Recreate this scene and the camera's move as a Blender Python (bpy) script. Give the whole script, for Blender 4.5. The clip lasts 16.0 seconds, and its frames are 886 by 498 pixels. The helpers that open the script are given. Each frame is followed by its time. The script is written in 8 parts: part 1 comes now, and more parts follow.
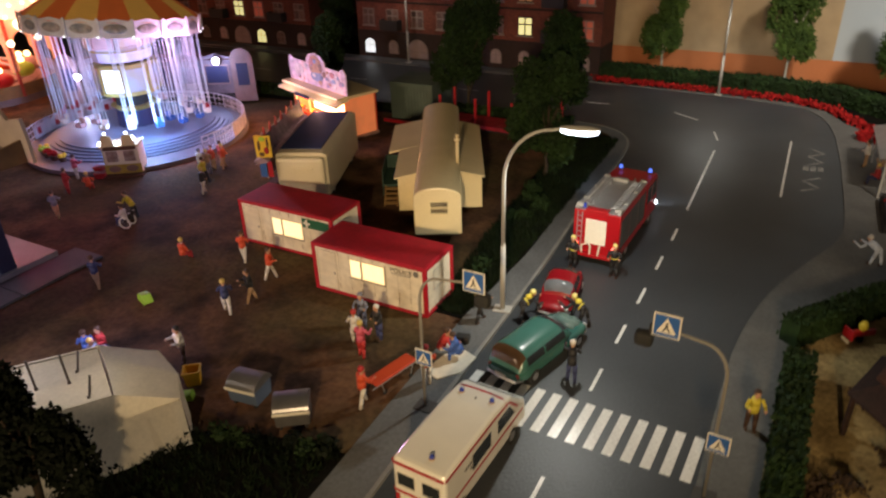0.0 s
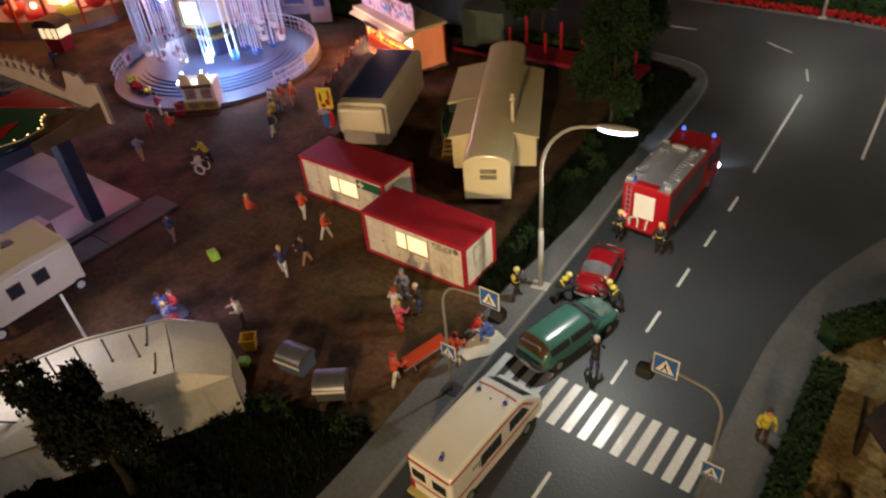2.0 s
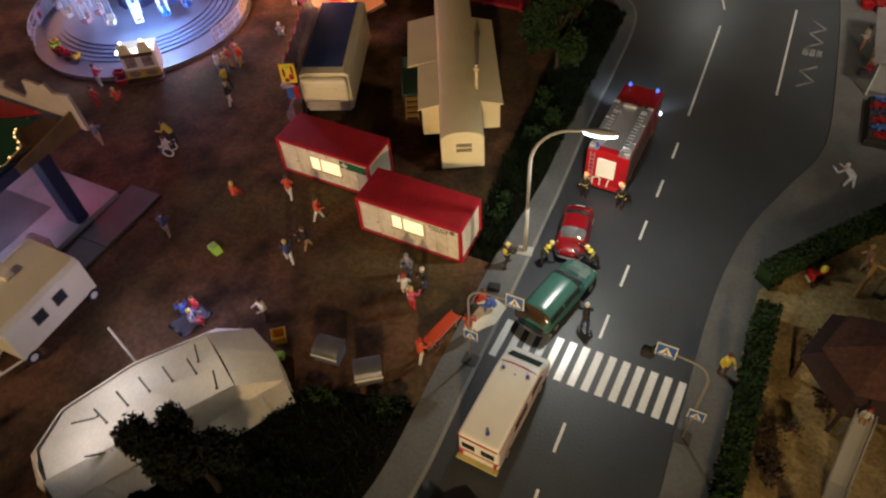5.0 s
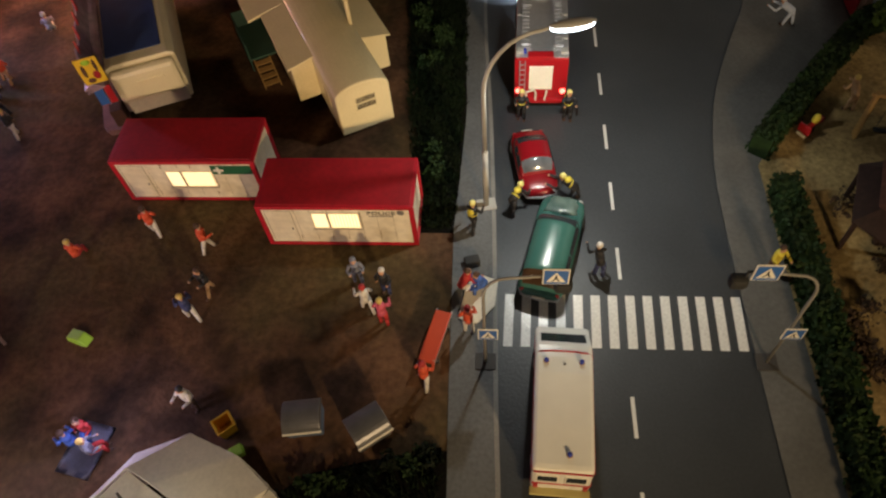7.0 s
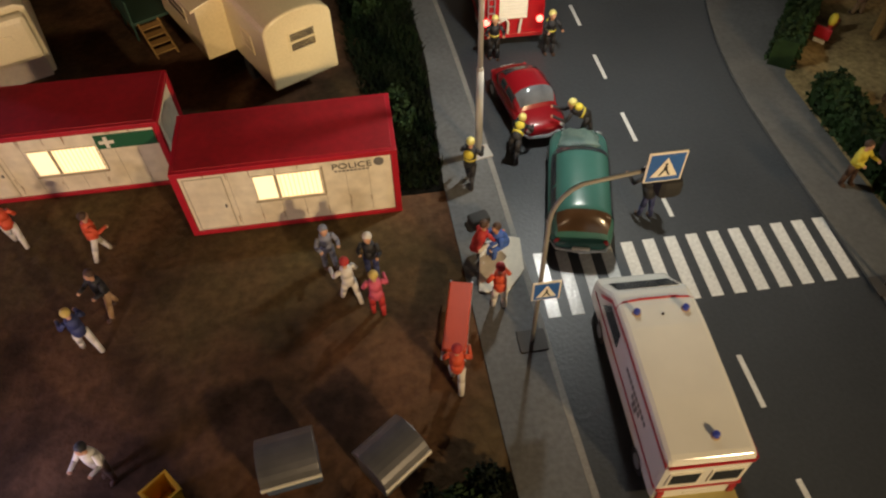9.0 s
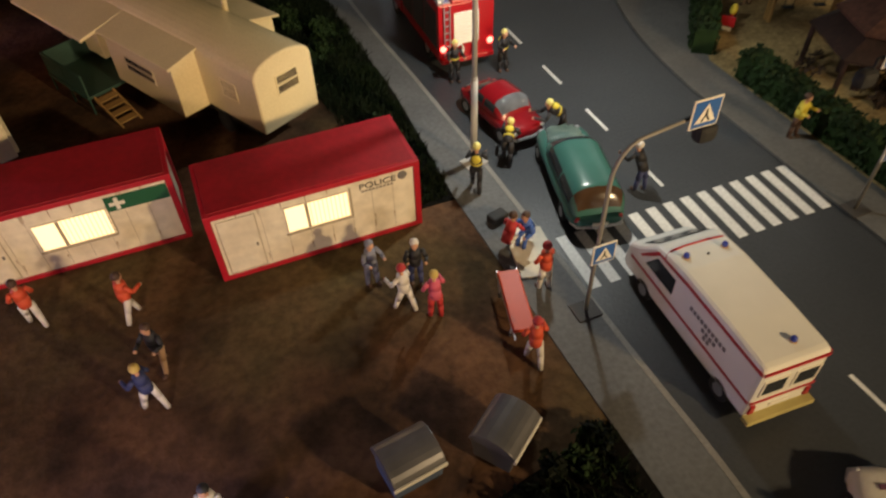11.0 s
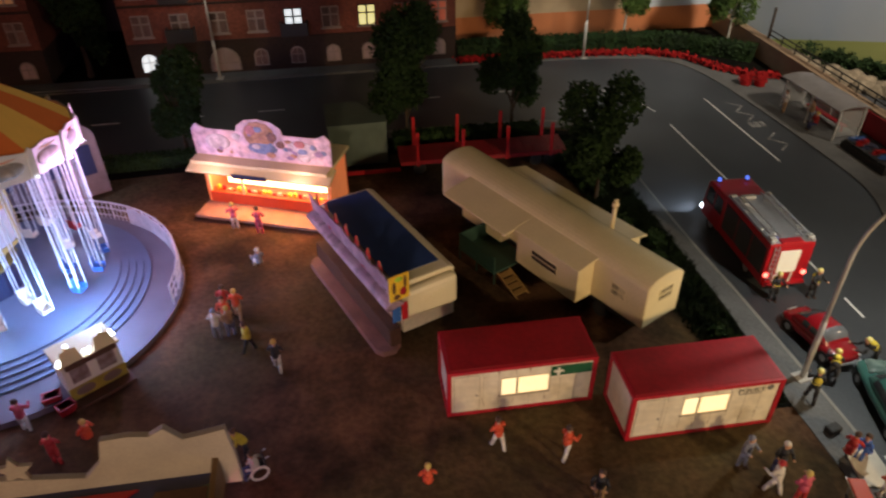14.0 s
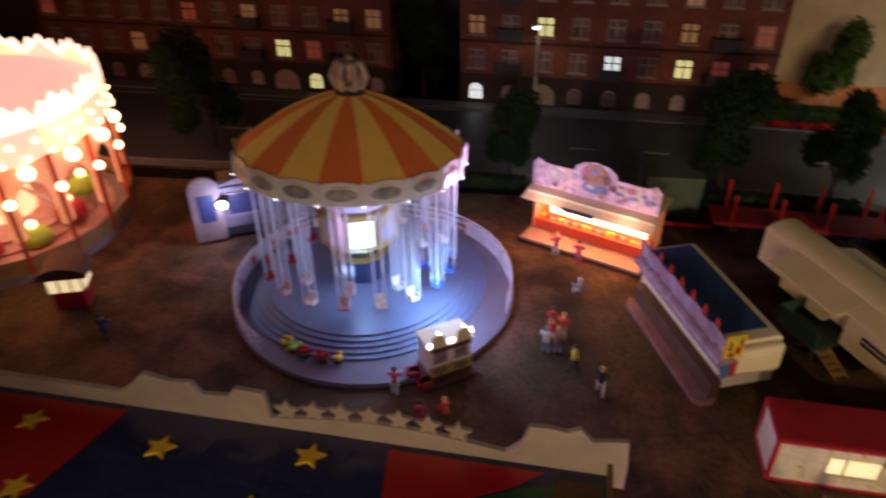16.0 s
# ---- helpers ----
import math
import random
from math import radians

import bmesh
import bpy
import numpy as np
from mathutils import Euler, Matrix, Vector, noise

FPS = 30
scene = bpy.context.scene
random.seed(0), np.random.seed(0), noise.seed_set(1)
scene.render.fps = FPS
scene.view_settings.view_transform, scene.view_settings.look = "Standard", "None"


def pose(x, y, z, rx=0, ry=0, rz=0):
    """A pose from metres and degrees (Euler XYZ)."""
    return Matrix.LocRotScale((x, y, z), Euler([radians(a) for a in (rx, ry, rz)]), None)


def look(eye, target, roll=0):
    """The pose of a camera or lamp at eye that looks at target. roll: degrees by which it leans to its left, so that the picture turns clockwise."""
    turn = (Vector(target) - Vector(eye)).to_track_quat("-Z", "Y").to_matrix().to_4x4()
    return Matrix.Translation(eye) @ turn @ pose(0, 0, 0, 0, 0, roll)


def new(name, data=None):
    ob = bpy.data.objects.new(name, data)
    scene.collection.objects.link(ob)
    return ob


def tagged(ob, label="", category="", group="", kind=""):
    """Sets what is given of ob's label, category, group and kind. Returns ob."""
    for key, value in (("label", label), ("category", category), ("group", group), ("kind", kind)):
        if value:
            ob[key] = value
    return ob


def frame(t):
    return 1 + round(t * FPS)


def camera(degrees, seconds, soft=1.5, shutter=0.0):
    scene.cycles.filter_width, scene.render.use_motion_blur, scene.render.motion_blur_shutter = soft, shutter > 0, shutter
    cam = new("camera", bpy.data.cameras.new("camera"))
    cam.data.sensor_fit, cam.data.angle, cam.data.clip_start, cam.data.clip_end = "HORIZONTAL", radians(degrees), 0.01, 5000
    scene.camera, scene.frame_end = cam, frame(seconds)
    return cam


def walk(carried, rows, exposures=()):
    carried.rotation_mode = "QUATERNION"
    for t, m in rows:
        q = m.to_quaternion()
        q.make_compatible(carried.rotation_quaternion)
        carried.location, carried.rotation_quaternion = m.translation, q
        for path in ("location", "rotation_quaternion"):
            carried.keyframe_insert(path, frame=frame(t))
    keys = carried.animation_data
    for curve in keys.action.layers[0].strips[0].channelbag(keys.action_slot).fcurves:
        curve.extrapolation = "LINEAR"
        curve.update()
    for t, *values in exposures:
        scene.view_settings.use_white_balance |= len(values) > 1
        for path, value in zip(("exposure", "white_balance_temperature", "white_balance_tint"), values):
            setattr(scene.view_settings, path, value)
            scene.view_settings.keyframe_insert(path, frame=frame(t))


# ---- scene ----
U = 1 / 87  # a model railway layout in H0: all sizes below are in metres of the full-size prototype, times U
cam = camera(65.1, 16.0, soft=2.2, shutter=0.5)
PATH = [
    (0, (9.468, -17.633, 17.046), (8.597, -16.098, 16.106), -2.1),
    (0.5, (11.199, -16.25, 18.188), (10.207, -14.8, 17.231), -0.8),
    (1, (11.892, -15.532, 18.265), (10.795, -14.193, 17.263), -1.4),
    (1.5, (11.001, -14.883, 19.172), (9.896, -13.616, 18.088), -3.7),
    (2, (10.855, -14.826, 21.185), (9.841, -13.611, 19.961), -5.8),
    (2.5, (10.533, -15.77, 23.957), (9.64, -14.62, 22.586), -5.7),
    (3, (10.476, -16.848, 26.423), (9.649, -15.758, 24.964), -5.6),
    (3.5, (10.429, -17.606, 28.459), (9.611, -16.526, 26.988), -5.5),
    (3.7, (10.102, -17.716, 29.595), (9.317, -16.63, 28.111), -4.7),
    (5.8, (3.132, -13.657, 26.154), (2.664, -12.524, 24.574), -6.6),
    (6, (2.082, -12.999, 25.658), (1.688, -11.874, 24.052), -6.6),
    (6.5, (0.797, -12.057, 24.46), (0.531, -10.937, 22.824), -6.7),
    (7, (-0.329, -11.761, 22.74), (-0.506, -10.627, 21.102), -6.8),
    (7.5, (-1.162, -11.403, 21.355), (-1.301, -10.259, 19.721), -6.8),
    (8, (-2.376, -10.893, 18.78), (-2.446, -9.703, 17.174), -6.0),
    (8.5, (-3.331, -10.13, 16.488), (-3.288, -8.897, 14.914), -4.0),
    (8.7, (-3.661, -10.043, 15.71), (-3.57, -8.794, 14.151), -3.1),
    (10.8, (-8.381, -10.35, 14.468), (-7.939, -9.04, 13.022), -1.9),
    (11, (-8.815, -10.724, 14.781), (-8.31, -9.414, 13.357), -1.9),
    (11.5, (-10.6, -11.498, 16.444), (-10.011, -10.157, 15.082), 0.4),
    (12, (-13.357, -11.656, 18.382), (-12.822, -10.242, 17.072), 0.4),
    (12.5, (-15.435, -11.927, 20.005), (-15.001, -10.428, 18.755), -0.5),
    (13, (-16.423, -12.262, 21.121), (-16.025, -10.714, 19.918), -0.0),
    (13.5, (-18.168, -12.447, 21.559), (-17.85, -10.86, 20.384), -0.4),
    (14, (-19.363, -12.341, 22.077), (-19.126, -10.732, 20.912), -0.6),
    (14.5, (-20.918, -12.495, 22.759), (-20.767, -10.861, 21.616), -0.4),
    (15, (-22.886, -13.041, 23.129), (-22.831, -11.399, 21.988), -0.4),
    (15.5, (-24.802, -13.84, 23.361), (-24.87, -12.188, 22.235), -0.5),
    (16, (-26.057, -15.048, 24.764), (-26.383, -13.414, 23.658), -0.6),
]
EXPOSURES = [(0.0, -0.22), (1.5, -0.15), (2.0, -0.28), (3.0, -0.2), (6.0, -0.3), (8.5, -0.28), (11.0, -0.12), (11.5, -0.14), (12.0, -0.38), (12.5, -0.44), (14.5, -0.4), (15.5, -0.38), (16.0, -0.62)]
walk(cam, [(t, look(Vector(eye) * U, Vector(target) * U, roll)) for t, eye, target, roll in PATH], EXPOSURES)

# ---- light ----
world = bpy.data.worlds.new("dim_room")
scene.world = world
world.use_nodes = True
wn = world.node_tree.nodes["Background"]
wn.inputs["Color"].default_value = (1.0, 0.66, 0.46, 1)
wn.inputs["Strength"].default_value = 0.0022


def lamp(name, x, y, z, watts, color, radius=0.2, kind="POINT", size=(1, 1), aim=None, spot=0):
    """A lamp at a place in prototype metres; watts are scaled with the model."""
    d = bpy.data.lights.new(name, kind)
    d.energy, d.color = watts * U * U, color
    if kind == "AREA":
        d.spread = radians(spot or 180)
        d.shape, d.size, d.size_y = "RECTANGLE", size[0] * U, size[1] * U
    else:
        d.shadow_soft_size = radius * U
    if kind == "SPOT":
        d.spot_size, d.spot_blend = radians(spot), 0.6
    ob = new(name, d)
    ob.matrix_world = look(Vector((x, y, z)) * U, Vector(aim if aim else (x, y, z - 1)) * U + Vector((1e-5, 0, 0)))
    return ob


# the warm lamps of the exhibition room, on the visitors' side of the layout
lamp("room_lamp", 15, -36, 18.5, 1850, (1.0, 0.71, 0.385), kind="AREA", size=(1.8, 1.5), aim=(-6, 18, 1), spot=56)
lamp("room_lamp", -26, -40, 18, 1220, (1.0, 0.70, 0.43), kind="AREA", size=(3.2, 2.2), aim=(-19, 14, 1), spot=66)
# three more unseen lamps, added to brighten pavilion roof, playground and backdrop
lamp("room_lamp", -50, -36, 26, 400, (1.0, 0.70, 0.45), kind="AREA", size=(3, 3), aim=(-37, -5, 6), spot=42)
lamp("room_lamp", 46, -16, 26, 235, (1.0, 0.74, 0.46), kind="AREA", size=(3, 3), aim=(17, 7, 1), spot=40)
lamp("room_lamp", 30, 2, 36, 4600, (1.0, 0.86, 0.70), kind="AREA", size=(6, 6), aim=(22, 44, 4), spot=60)


# ---- materials ----
def material(name, color, rough=0.6, metal=0.0, vary=0.25, grain=0.0, scale=1.0, fine=14.0, bump=0.0, tint=None, emit=None, power=0.0, rnd=0.0, spec=0.5, alpha=1.0, third=None, sharp=0.18):
    """A painted or natural surface: colour varied by broad stains and a fine grain, relief from the same grain. Scales are per prototype metre."""
    m = bpy.data.materials.new(name)
    m.use_nodes = True
    t = m.node_tree
    b = t.nodes["Principled BSDF"]
    b.inputs["Roughness"].default_value = rough
    b.inputs["Metallic"].default_value = metal
    b.inputs["Specular IOR Level"].default_value = spec
    co = t.nodes.new("ShaderNodeTexCoord")
    broad = t.nodes.new("ShaderNodeTexNoise")
    broad.inputs["Scale"].default_value = scale / U
    broad.inputs["Detail"].default_value = 5
    thin = t.nodes.new("ShaderNodeTexNoise")
    thin.inputs["Scale"].default_value = fine / U
    thin.inputs["Detail"].default_value = 3
    for n in (broad, thin):
        t.links.new(co.outputs["Object"], n.inputs["Vector"])
    ramp = t.nodes.new("ShaderNodeMapRange")
    ramp.inputs["From Min"].default_value, ramp.inputs["From Max"].default_value = 0.5 - sharp, 0.5 + sharp
    t.links.new(broad.outputs["Fac"], ramp.inputs["Value"])
    mix = t.nodes.new("ShaderNodeMix")
    mix.data_type = "RGBA"
    dark = tint if tint else tuple(c * (1 - vary) for c in color)
    mix.inputs["A"].default_value = (*color, 1)
    mix.inputs["B"].default_value = (*dark, 1)
    t.links.new(ramp.outputs["Result"], mix.inputs["Factor"])
    hsv = t.nodes.new("ShaderNodeHueSaturation")
    tone = mix.outputs["Result"]
    if third:
        wide = t.nodes.new("ShaderNodeTexNoise")
        wide.inputs["Scale"].default_value = scale * 0.37 / U
        wide.inputs["Detail"].default_value = 6
        t.links.new(co.outputs["Object"], wide.inputs["Vector"])
        step = t.nodes.new("ShaderNodeMapRange")
        step.inputs["From Min"].default_value, step.inputs["From Max"].default_value = 0.46, 0.66
        t.links.new(wide.outputs["Fac"], step.inputs["Value"])
        over = t.nodes.new("ShaderNodeMix")
        over.data_type = "RGBA"
        over.inputs["B"].default_value = (*third, 1)
        t.links.new(tone, over.inputs["A"])
        t.links.new(step.outputs["Result"], over.inputs["Factor"])
        tone = over.outputs["Result"]
    t.links.new(tone, hsv.inputs["Color"])
    val = t.nodes.new("ShaderNodeMapRange")
    val.inputs["From Min"].default_value, val.inputs["From Max"].default_value = 0.3, 0.7
    val.inputs["To Min"].default_value, val.inputs["To Max"].default_value = 1 - grain, 1 + grain
    t.links.new(thin.outputs["Fac"], val.inputs["Value"])
    out = val.outputs["Result"]
    if rnd:
        info = t.nodes.new("ShaderNodeObjectInfo")
        rr = t.nodes.new("ShaderNodeMapRange")
        rr.inputs["To Min"].default_value, rr.inputs["To Max"].default_value = 1 - rnd, 1 + rnd
        t.links.new(info.outputs["Random"], rr.inputs["Value"])
        mul = t.nodes.new("ShaderNodeMath")
        mul.operation = "MULTIPLY"
        t.links.new(out, mul.inputs[0])
        t.links.new(rr.outputs["Result"], mul.inputs[1])
        out = mul.outputs[0]
    t.links.new(out, hsv.inputs["Value"])
    t.links.new(hsv.outputs["Color"], b.inputs["Base Color"])
    if bump:
        bp = t.nodes.new("ShaderNodeBump")
        bp.inputs["Strength"].default_value = 0.7
        bp.inputs["Distance"].default_value = bump * U
        t.links.new(thin.outputs["Fac"], bp.inputs["Height"])
        t.links.new(bp.outputs["Normal"], b.inputs["Normal"])
    if emit:
        b.inputs["Emission Color"].default_value = (*emit, 1)
        b.inputs["Emission Strength"].default_value = power
    if alpha < 1:
        b.inputs["Alpha"].default_value = alpha
    return m


def foliage(name, color, tint):
    """Leaves whose green differs from clump to clump."""
    m = material(name, color, rough=0.75, vary=0.5, tint=tint, grain=0.3, scale=0.7, fine=3.0, spec=0.2)
    return m


def glass(name, color=(0.03, 0.035, 0.04)):
    return material(name, color, rough=0.14, vary=0.3, scale=0.8, spec=0.35)


ASPHALT = material("asphalt", (0.055, 0.061, 0.069), rough=0.46, vary=0.32, grain=0.10, scale=0.18, fine=9, bump=0.02)
PAVING_DARK = material("pavement_dark_grey", (0.14, 0.139, 0.134), rough=0.8, vary=0.3, grain=0.12, scale=0.4, fine=7, bump=0.02)
PAVING = material("pavement_grey", (0.128, 0.133, 0.138), rough=0.8, vary=0.3, grain=0.15, scale=0.4, fine=7, bump=0.02)
KERB = material("kerb_stone", (0.24, 0.235, 0.22), rough=0.8, vary=0.25, grain=0.15, scale=0.8)
DIRT = material("fairground_dirt", (0.140, 0.071, 0.038), rough=0.95, tint=(0.030, 0.018, 0.011), grain=0.24, scale=0.33, fine=4.2, bump=0.08, spec=0.15, third=(0.080, 0.060, 0.027), sharp=0.14)
SAND = material("play_sand", (0.50, 0.37, 0.17), rough=0.95, tint=(0.15, 0.10, 0.045), grain=0.3, scale=0.3, fine=6, bump=0.06, spec=0.1)
# soil and grass colours are lowered to hold the shade over the bank
SHADED_SOIL = material("shaded_soil", (0.007, 0.006, 0.004), rough=0.95, tint=(0.004, 0.004, 0.003), grain=0.4, scale=0.6, fine=7, bump=0.06, spec=0.1)
GRASS = foliage("grass_fibre", (0.008, 0.018, 0.004), (0.003, 0.006, 0.002))
LEAF = foliage("leaf_green", (0.022, 0.045, 0.013), (0.008, 0.017, 0.006))
LEAF_DARK = foliage("leaf_dark_green", (0.020, 0.044, 0.011), (0.008, 0.018, 0.005))
LEAF_BLACK = foliage("leaf_black_green", (0.007, 0.012, 0.005), (0.003, 0.005, 0.002))
LEAF_LIGHT = foliage("leaf_light_green", (0.09, 0.15, 0.03), (0.03, 0.06, 0.015))
RED_FLOWER = material("red_flowers", (0.45, 0.02, 0.02), rough=0.8, vary=0.6, grain=0.4, scale=2, spec=0.1)
BARK = material("bark", (0.045, 0.03, 0.018), rough=0.9, grain=0.4, fine=8, bump=0.05)
BIRCH = material("pale_bark", (0.45, 0.42, 0.36), rough=0.85, grain=0.3, fine=6)
WHITE_LINE = material("road_paint", (0.78, 0.78, 0.76), rough=0.2, vary=0.18, grain=0.12, scale=0.9, fine=10, bump=0.015)
IVORY = material("ivory_plastic", (0.78, 0.70, 0.50), rough=0.35, vary=0.1, grain=0.05, scale=0.5)
CREAM = material("cream_plastic", (0.74, 0.62, 0.37), rough=0.23, vary=0.1, grain=0.05, scale=0.5)
WHITE = material("white_paint", (0.76, 0.72, 0.62), rough=0.45, vary=0.1, grain=0.04, scale=0.6)
WALL_WHITE = material("weathered_white_panel", (0.74, 0.68, 0.54), rough=0.6, tint=(0.62, 0.54, 0.40), grain=0.1, scale=0.7, fine=3)
FRAME_RED = material("container_frame_red", (0.42, 0.008, 0.022), rough=0.5, vary=0.2, grain=0.1, scale=0.6, fine=5)
RED = material("dark_red_paint", (0.35, 0.007, 0.015), rough=0.6, vary=0.3, grain=0.12, scale=0.6, fine=5)
FIRE_RED = material("fire_red_paint", (0.40, 0.008, 0.014), rough=0.3, vary=0.12, scale=0.6)
CAR_RED = material("car_red_paint", (0.24, 0.007, 0.012), rough=0.25, vary=0.15, scale=0.8)
CAR_GREEN = material("car_green_paint", (0.045, 0.14, 0.118), rough=0.25, vary=0.15, scale=0.8)
BLUE_ROOF = material("blue_roof", (0.022, 0.055, 0.20), rough=0.6, vary=0.25, grain=0.1, scale=0.5)
ORANGE = material("orange_plastic", (0.55, 0.06, 0.015), rough=0.5, vary=0.15)
YELLOW = material("yellow_plastic", (0.75, 0.50, 0.03), rough=0.5, vary=0.15)
LIME = material("lime_plastic", (0.35, 0.62, 0.05), rough=0.5, vary=0.15)
SILVER = material("silver_metal", (0.55, 0.56, 0.58), rough=0.35, metal=0.7, vary=0.15, grain=0.08)
POLE_DULL = material("pole_dull_grey", (0.25, 0.235, 0.205), rough=0.55, vary=0.15)
PLATE = material("dark_base_plate", (0.055, 0.05, 0.047), rough=0.7, vary=0.2)
POLE_GREY = material("pole_grey", (0.42, 0.41, 0.38), rough=0.5, vary=0.12)
DARK = material("black_rubber", (0.018, 0.018, 0.018), rough=0.8, vary=0.2)
UNDER = material("chassis_black", (0.02, 0.019, 0.018), rough=0.7, vary=0.3)
DARK_BLUE = material("dark_blue_paint", (0.02, 0.025, 0.075), rough=0.5, vary=0.2)
DK_GREEN = material("dark_green_paint", (0.02, 0.06, 0.045), rough=0.6, vary=0.25)
GREY_GREEN = material("grey_green_paint", (0.10, 0.14, 0.12), rough=0.7, vary=0.2)
GREEN_SIGN = material("green_sign", (0.015, 0.10, 0.045), rough=0.5, vary=0.1)
BLUE_SIGN = material("blue_sign", (0.03, 0.11, 0.36), rough=0.45, vary=0.1)
BLACK_INK = material("black_ink", (0.02, 0.02, 0.022), rough=0.6, vary=0.1)
GREY_INK = material("grey_ink", (0.16, 0.15, 0.14), rough=0.6, vary=0.1)
WINDOW = glass("window_glass")
SILL = material("red_trim", (0.42, 0.012, 0.02), rough=0.4, vary=0.2)
CANVAS = material("white_canvas", (0.74, 0.68, 0.56), rough=0.85, vary=0.14, grain=0.06, scale=0.8, fine=8)
WOOD = material("yellow_wood", (0.40, 0.24, 0.08), rough=0.7, vary=0.3, grain=0.15)
BROWN = material("brown_roof", (0.10, 0.045, 0.025), rough=0.8, vary=0.3, grain=0.2)
PINK = material("pink_paint", (0.55, 0.35, 0.33), rough=0.5, vary=0.3, scale=0.9)
LIT_WARM = material("lit_warm_window", (0.8, 0.7, 0.5), rough=0.4, vary=0.05, emit=(1.0, 0.76, 0.40), power=1.35)
LIT_WHITE = material("lit_white_window", (0.8, 0.8, 0.8), rough=0.4, vary=0.05, emit=(0.85, 0.92, 0.95), power=1.2)
LIT_YELLOW = material("lit_yellow_window", (0.8, 0.7, 0.4), rough=0.4, vary=0.05, emit=(0.92, 0.86, 0.36), power=0.95)
LIT_ORANGE = material("lit_orange_panel", (0.8, 0.5, 0.3), rough=0.4, vary=0.05, emit=(1.0, 0.62, 0.28), power=11.0)
BULB_WHITE = material("white_bulb", (0.9, 0.9, 0.9), rough=0.3, vary=0.02, emit=(0.80, 0.90, 1.0), power=14)
BULB_BLUE = material("blue_beacon", (0.1, 0.2, 0.9), rough=0.2, vary=0.02, emit=(0.10, 0.20, 1.0), power=1.4)
BEACON = material("blue_beacon_unlit", (0.04, 0.06, 0.35), rough=0.2, vary=0.05)
BULB_RED = material("red_lamp", (0.9, 0.1, 0.05), rough=0.3, vary=0.02, emit=(1.0, 0.14, 0.10), power=7)
BULB_WARM = material("warm_bulb", (0.9, 0.7, 0.4), rough=0.3, vary=0.02, emit=(1.0, 0.55, 0.22), power=9)
GOLD = material("dull_gold_trim", (0.42, 0.31, 0.08), rough=0.5, vary=0.3)


# ---- builders, in prototype metres ----
def bm_new():
    return bmesh.new()


def box(bm, x0, x1, y0, y1, z0, z1, bev=0.0, mi=0):
    vs = bmesh.ops.create_cube(bm, size=1.0)["verts"]
    for v in vs:
        v.co = Vector(((x0 + x1) / 2 + v.co.x * (x1 - x0), (y0 + y1) / 2 + v.co.y * (y1 - y0), (z0 + z1) / 2 + v.co.z * (z1 - z0)))
    fs = {f for v in vs for f in v.link_faces}
    for f in fs:
        f.material_index = mi
    if bev:
        es = {e for v in vs for e in v.link_edges}
        bmesh.ops.bevel(bm, geom=list(es), offset=bev, segments=2, affect="EDGES", profile=0.5)
    return vs


def cyl(bm, p0, p1, r0, r1=None, n=10, mi=0):
    p0, p1 = Vector(p0), Vector(p1)
    r1 = r0 if r1 is None else r1
    q = (p1 - p0).to_track_quat("Z", "Y")
    rings = []
    for p, r in ((p0, r0), (p1, r1)):
        rings.append([bm.verts.new(p + q @ Vector((r * math.cos(a), r * math.sin(a), 0))) for a in [2 * math.pi * k / n for k in range(n)]])
    fs = [bm.faces.new((rings[0][k], rings[0][(k + 1) % n], rings[1][(k + 1) % n], rings[1][k])) for k in range(n)]
    fs += [bm.faces.new(rings[0][::-1]), bm.faces.new(rings[1])]
    for f in fs:
        f.material_index = mi
    return fs


def tube(bm, pts, r, n=8, r_end=None):
    """A bent bar along points, with one ring at each."""
    pts = [Vector(p) for p in pts]
    rings = []
    for k, p in enumerate(pts):
        d = (pts[min(k + 1, len(pts) - 1)] - pts[max(k - 1, 0)]).normalized()
        q = d.to_track_quat("Z", "Y")
        rr = r if r_end is None else r + (r_end - r) * k / (len(pts) - 1)
        rings.append([bm.verts.new(p + q @ Vector((rr * math.cos(a), rr * math.sin(a), 0))) for a in [2 * math.pi * j / n for j in range(n)]])
    for a, b in zip(rings, rings[1:]):
        best = min(range(n), key=lambda s: sum((a[j].co - b[(j + s) % n].co).length for j in range(n)))
        for j in range(n):
            bm.faces.new((a[j], a[(j + 1) % n], b[(j + 1 + best) % n], b[(j + best) % n]))
    bm.faces.new(rings[0][::-1])
    bm.faces.new(rings[-1])


def ball(bm, c, r, sx=1, sy=1, sz=1, seg=10, mi=0):
    vs = bmesh.ops.create_uvsphere(bm, u_segments=seg, v_segments=max(5, seg // 2 + 1), radius=r)["verts"]
    for v in vs:
        v.co = Vector((v.co.x * sx, v.co.y * sy, v.co.z * sz)) + Vector(c)
    for f in {f for v in vs for f in v.link_faces}:
        f.material_index = mi
        f.smooth = True
    return vs


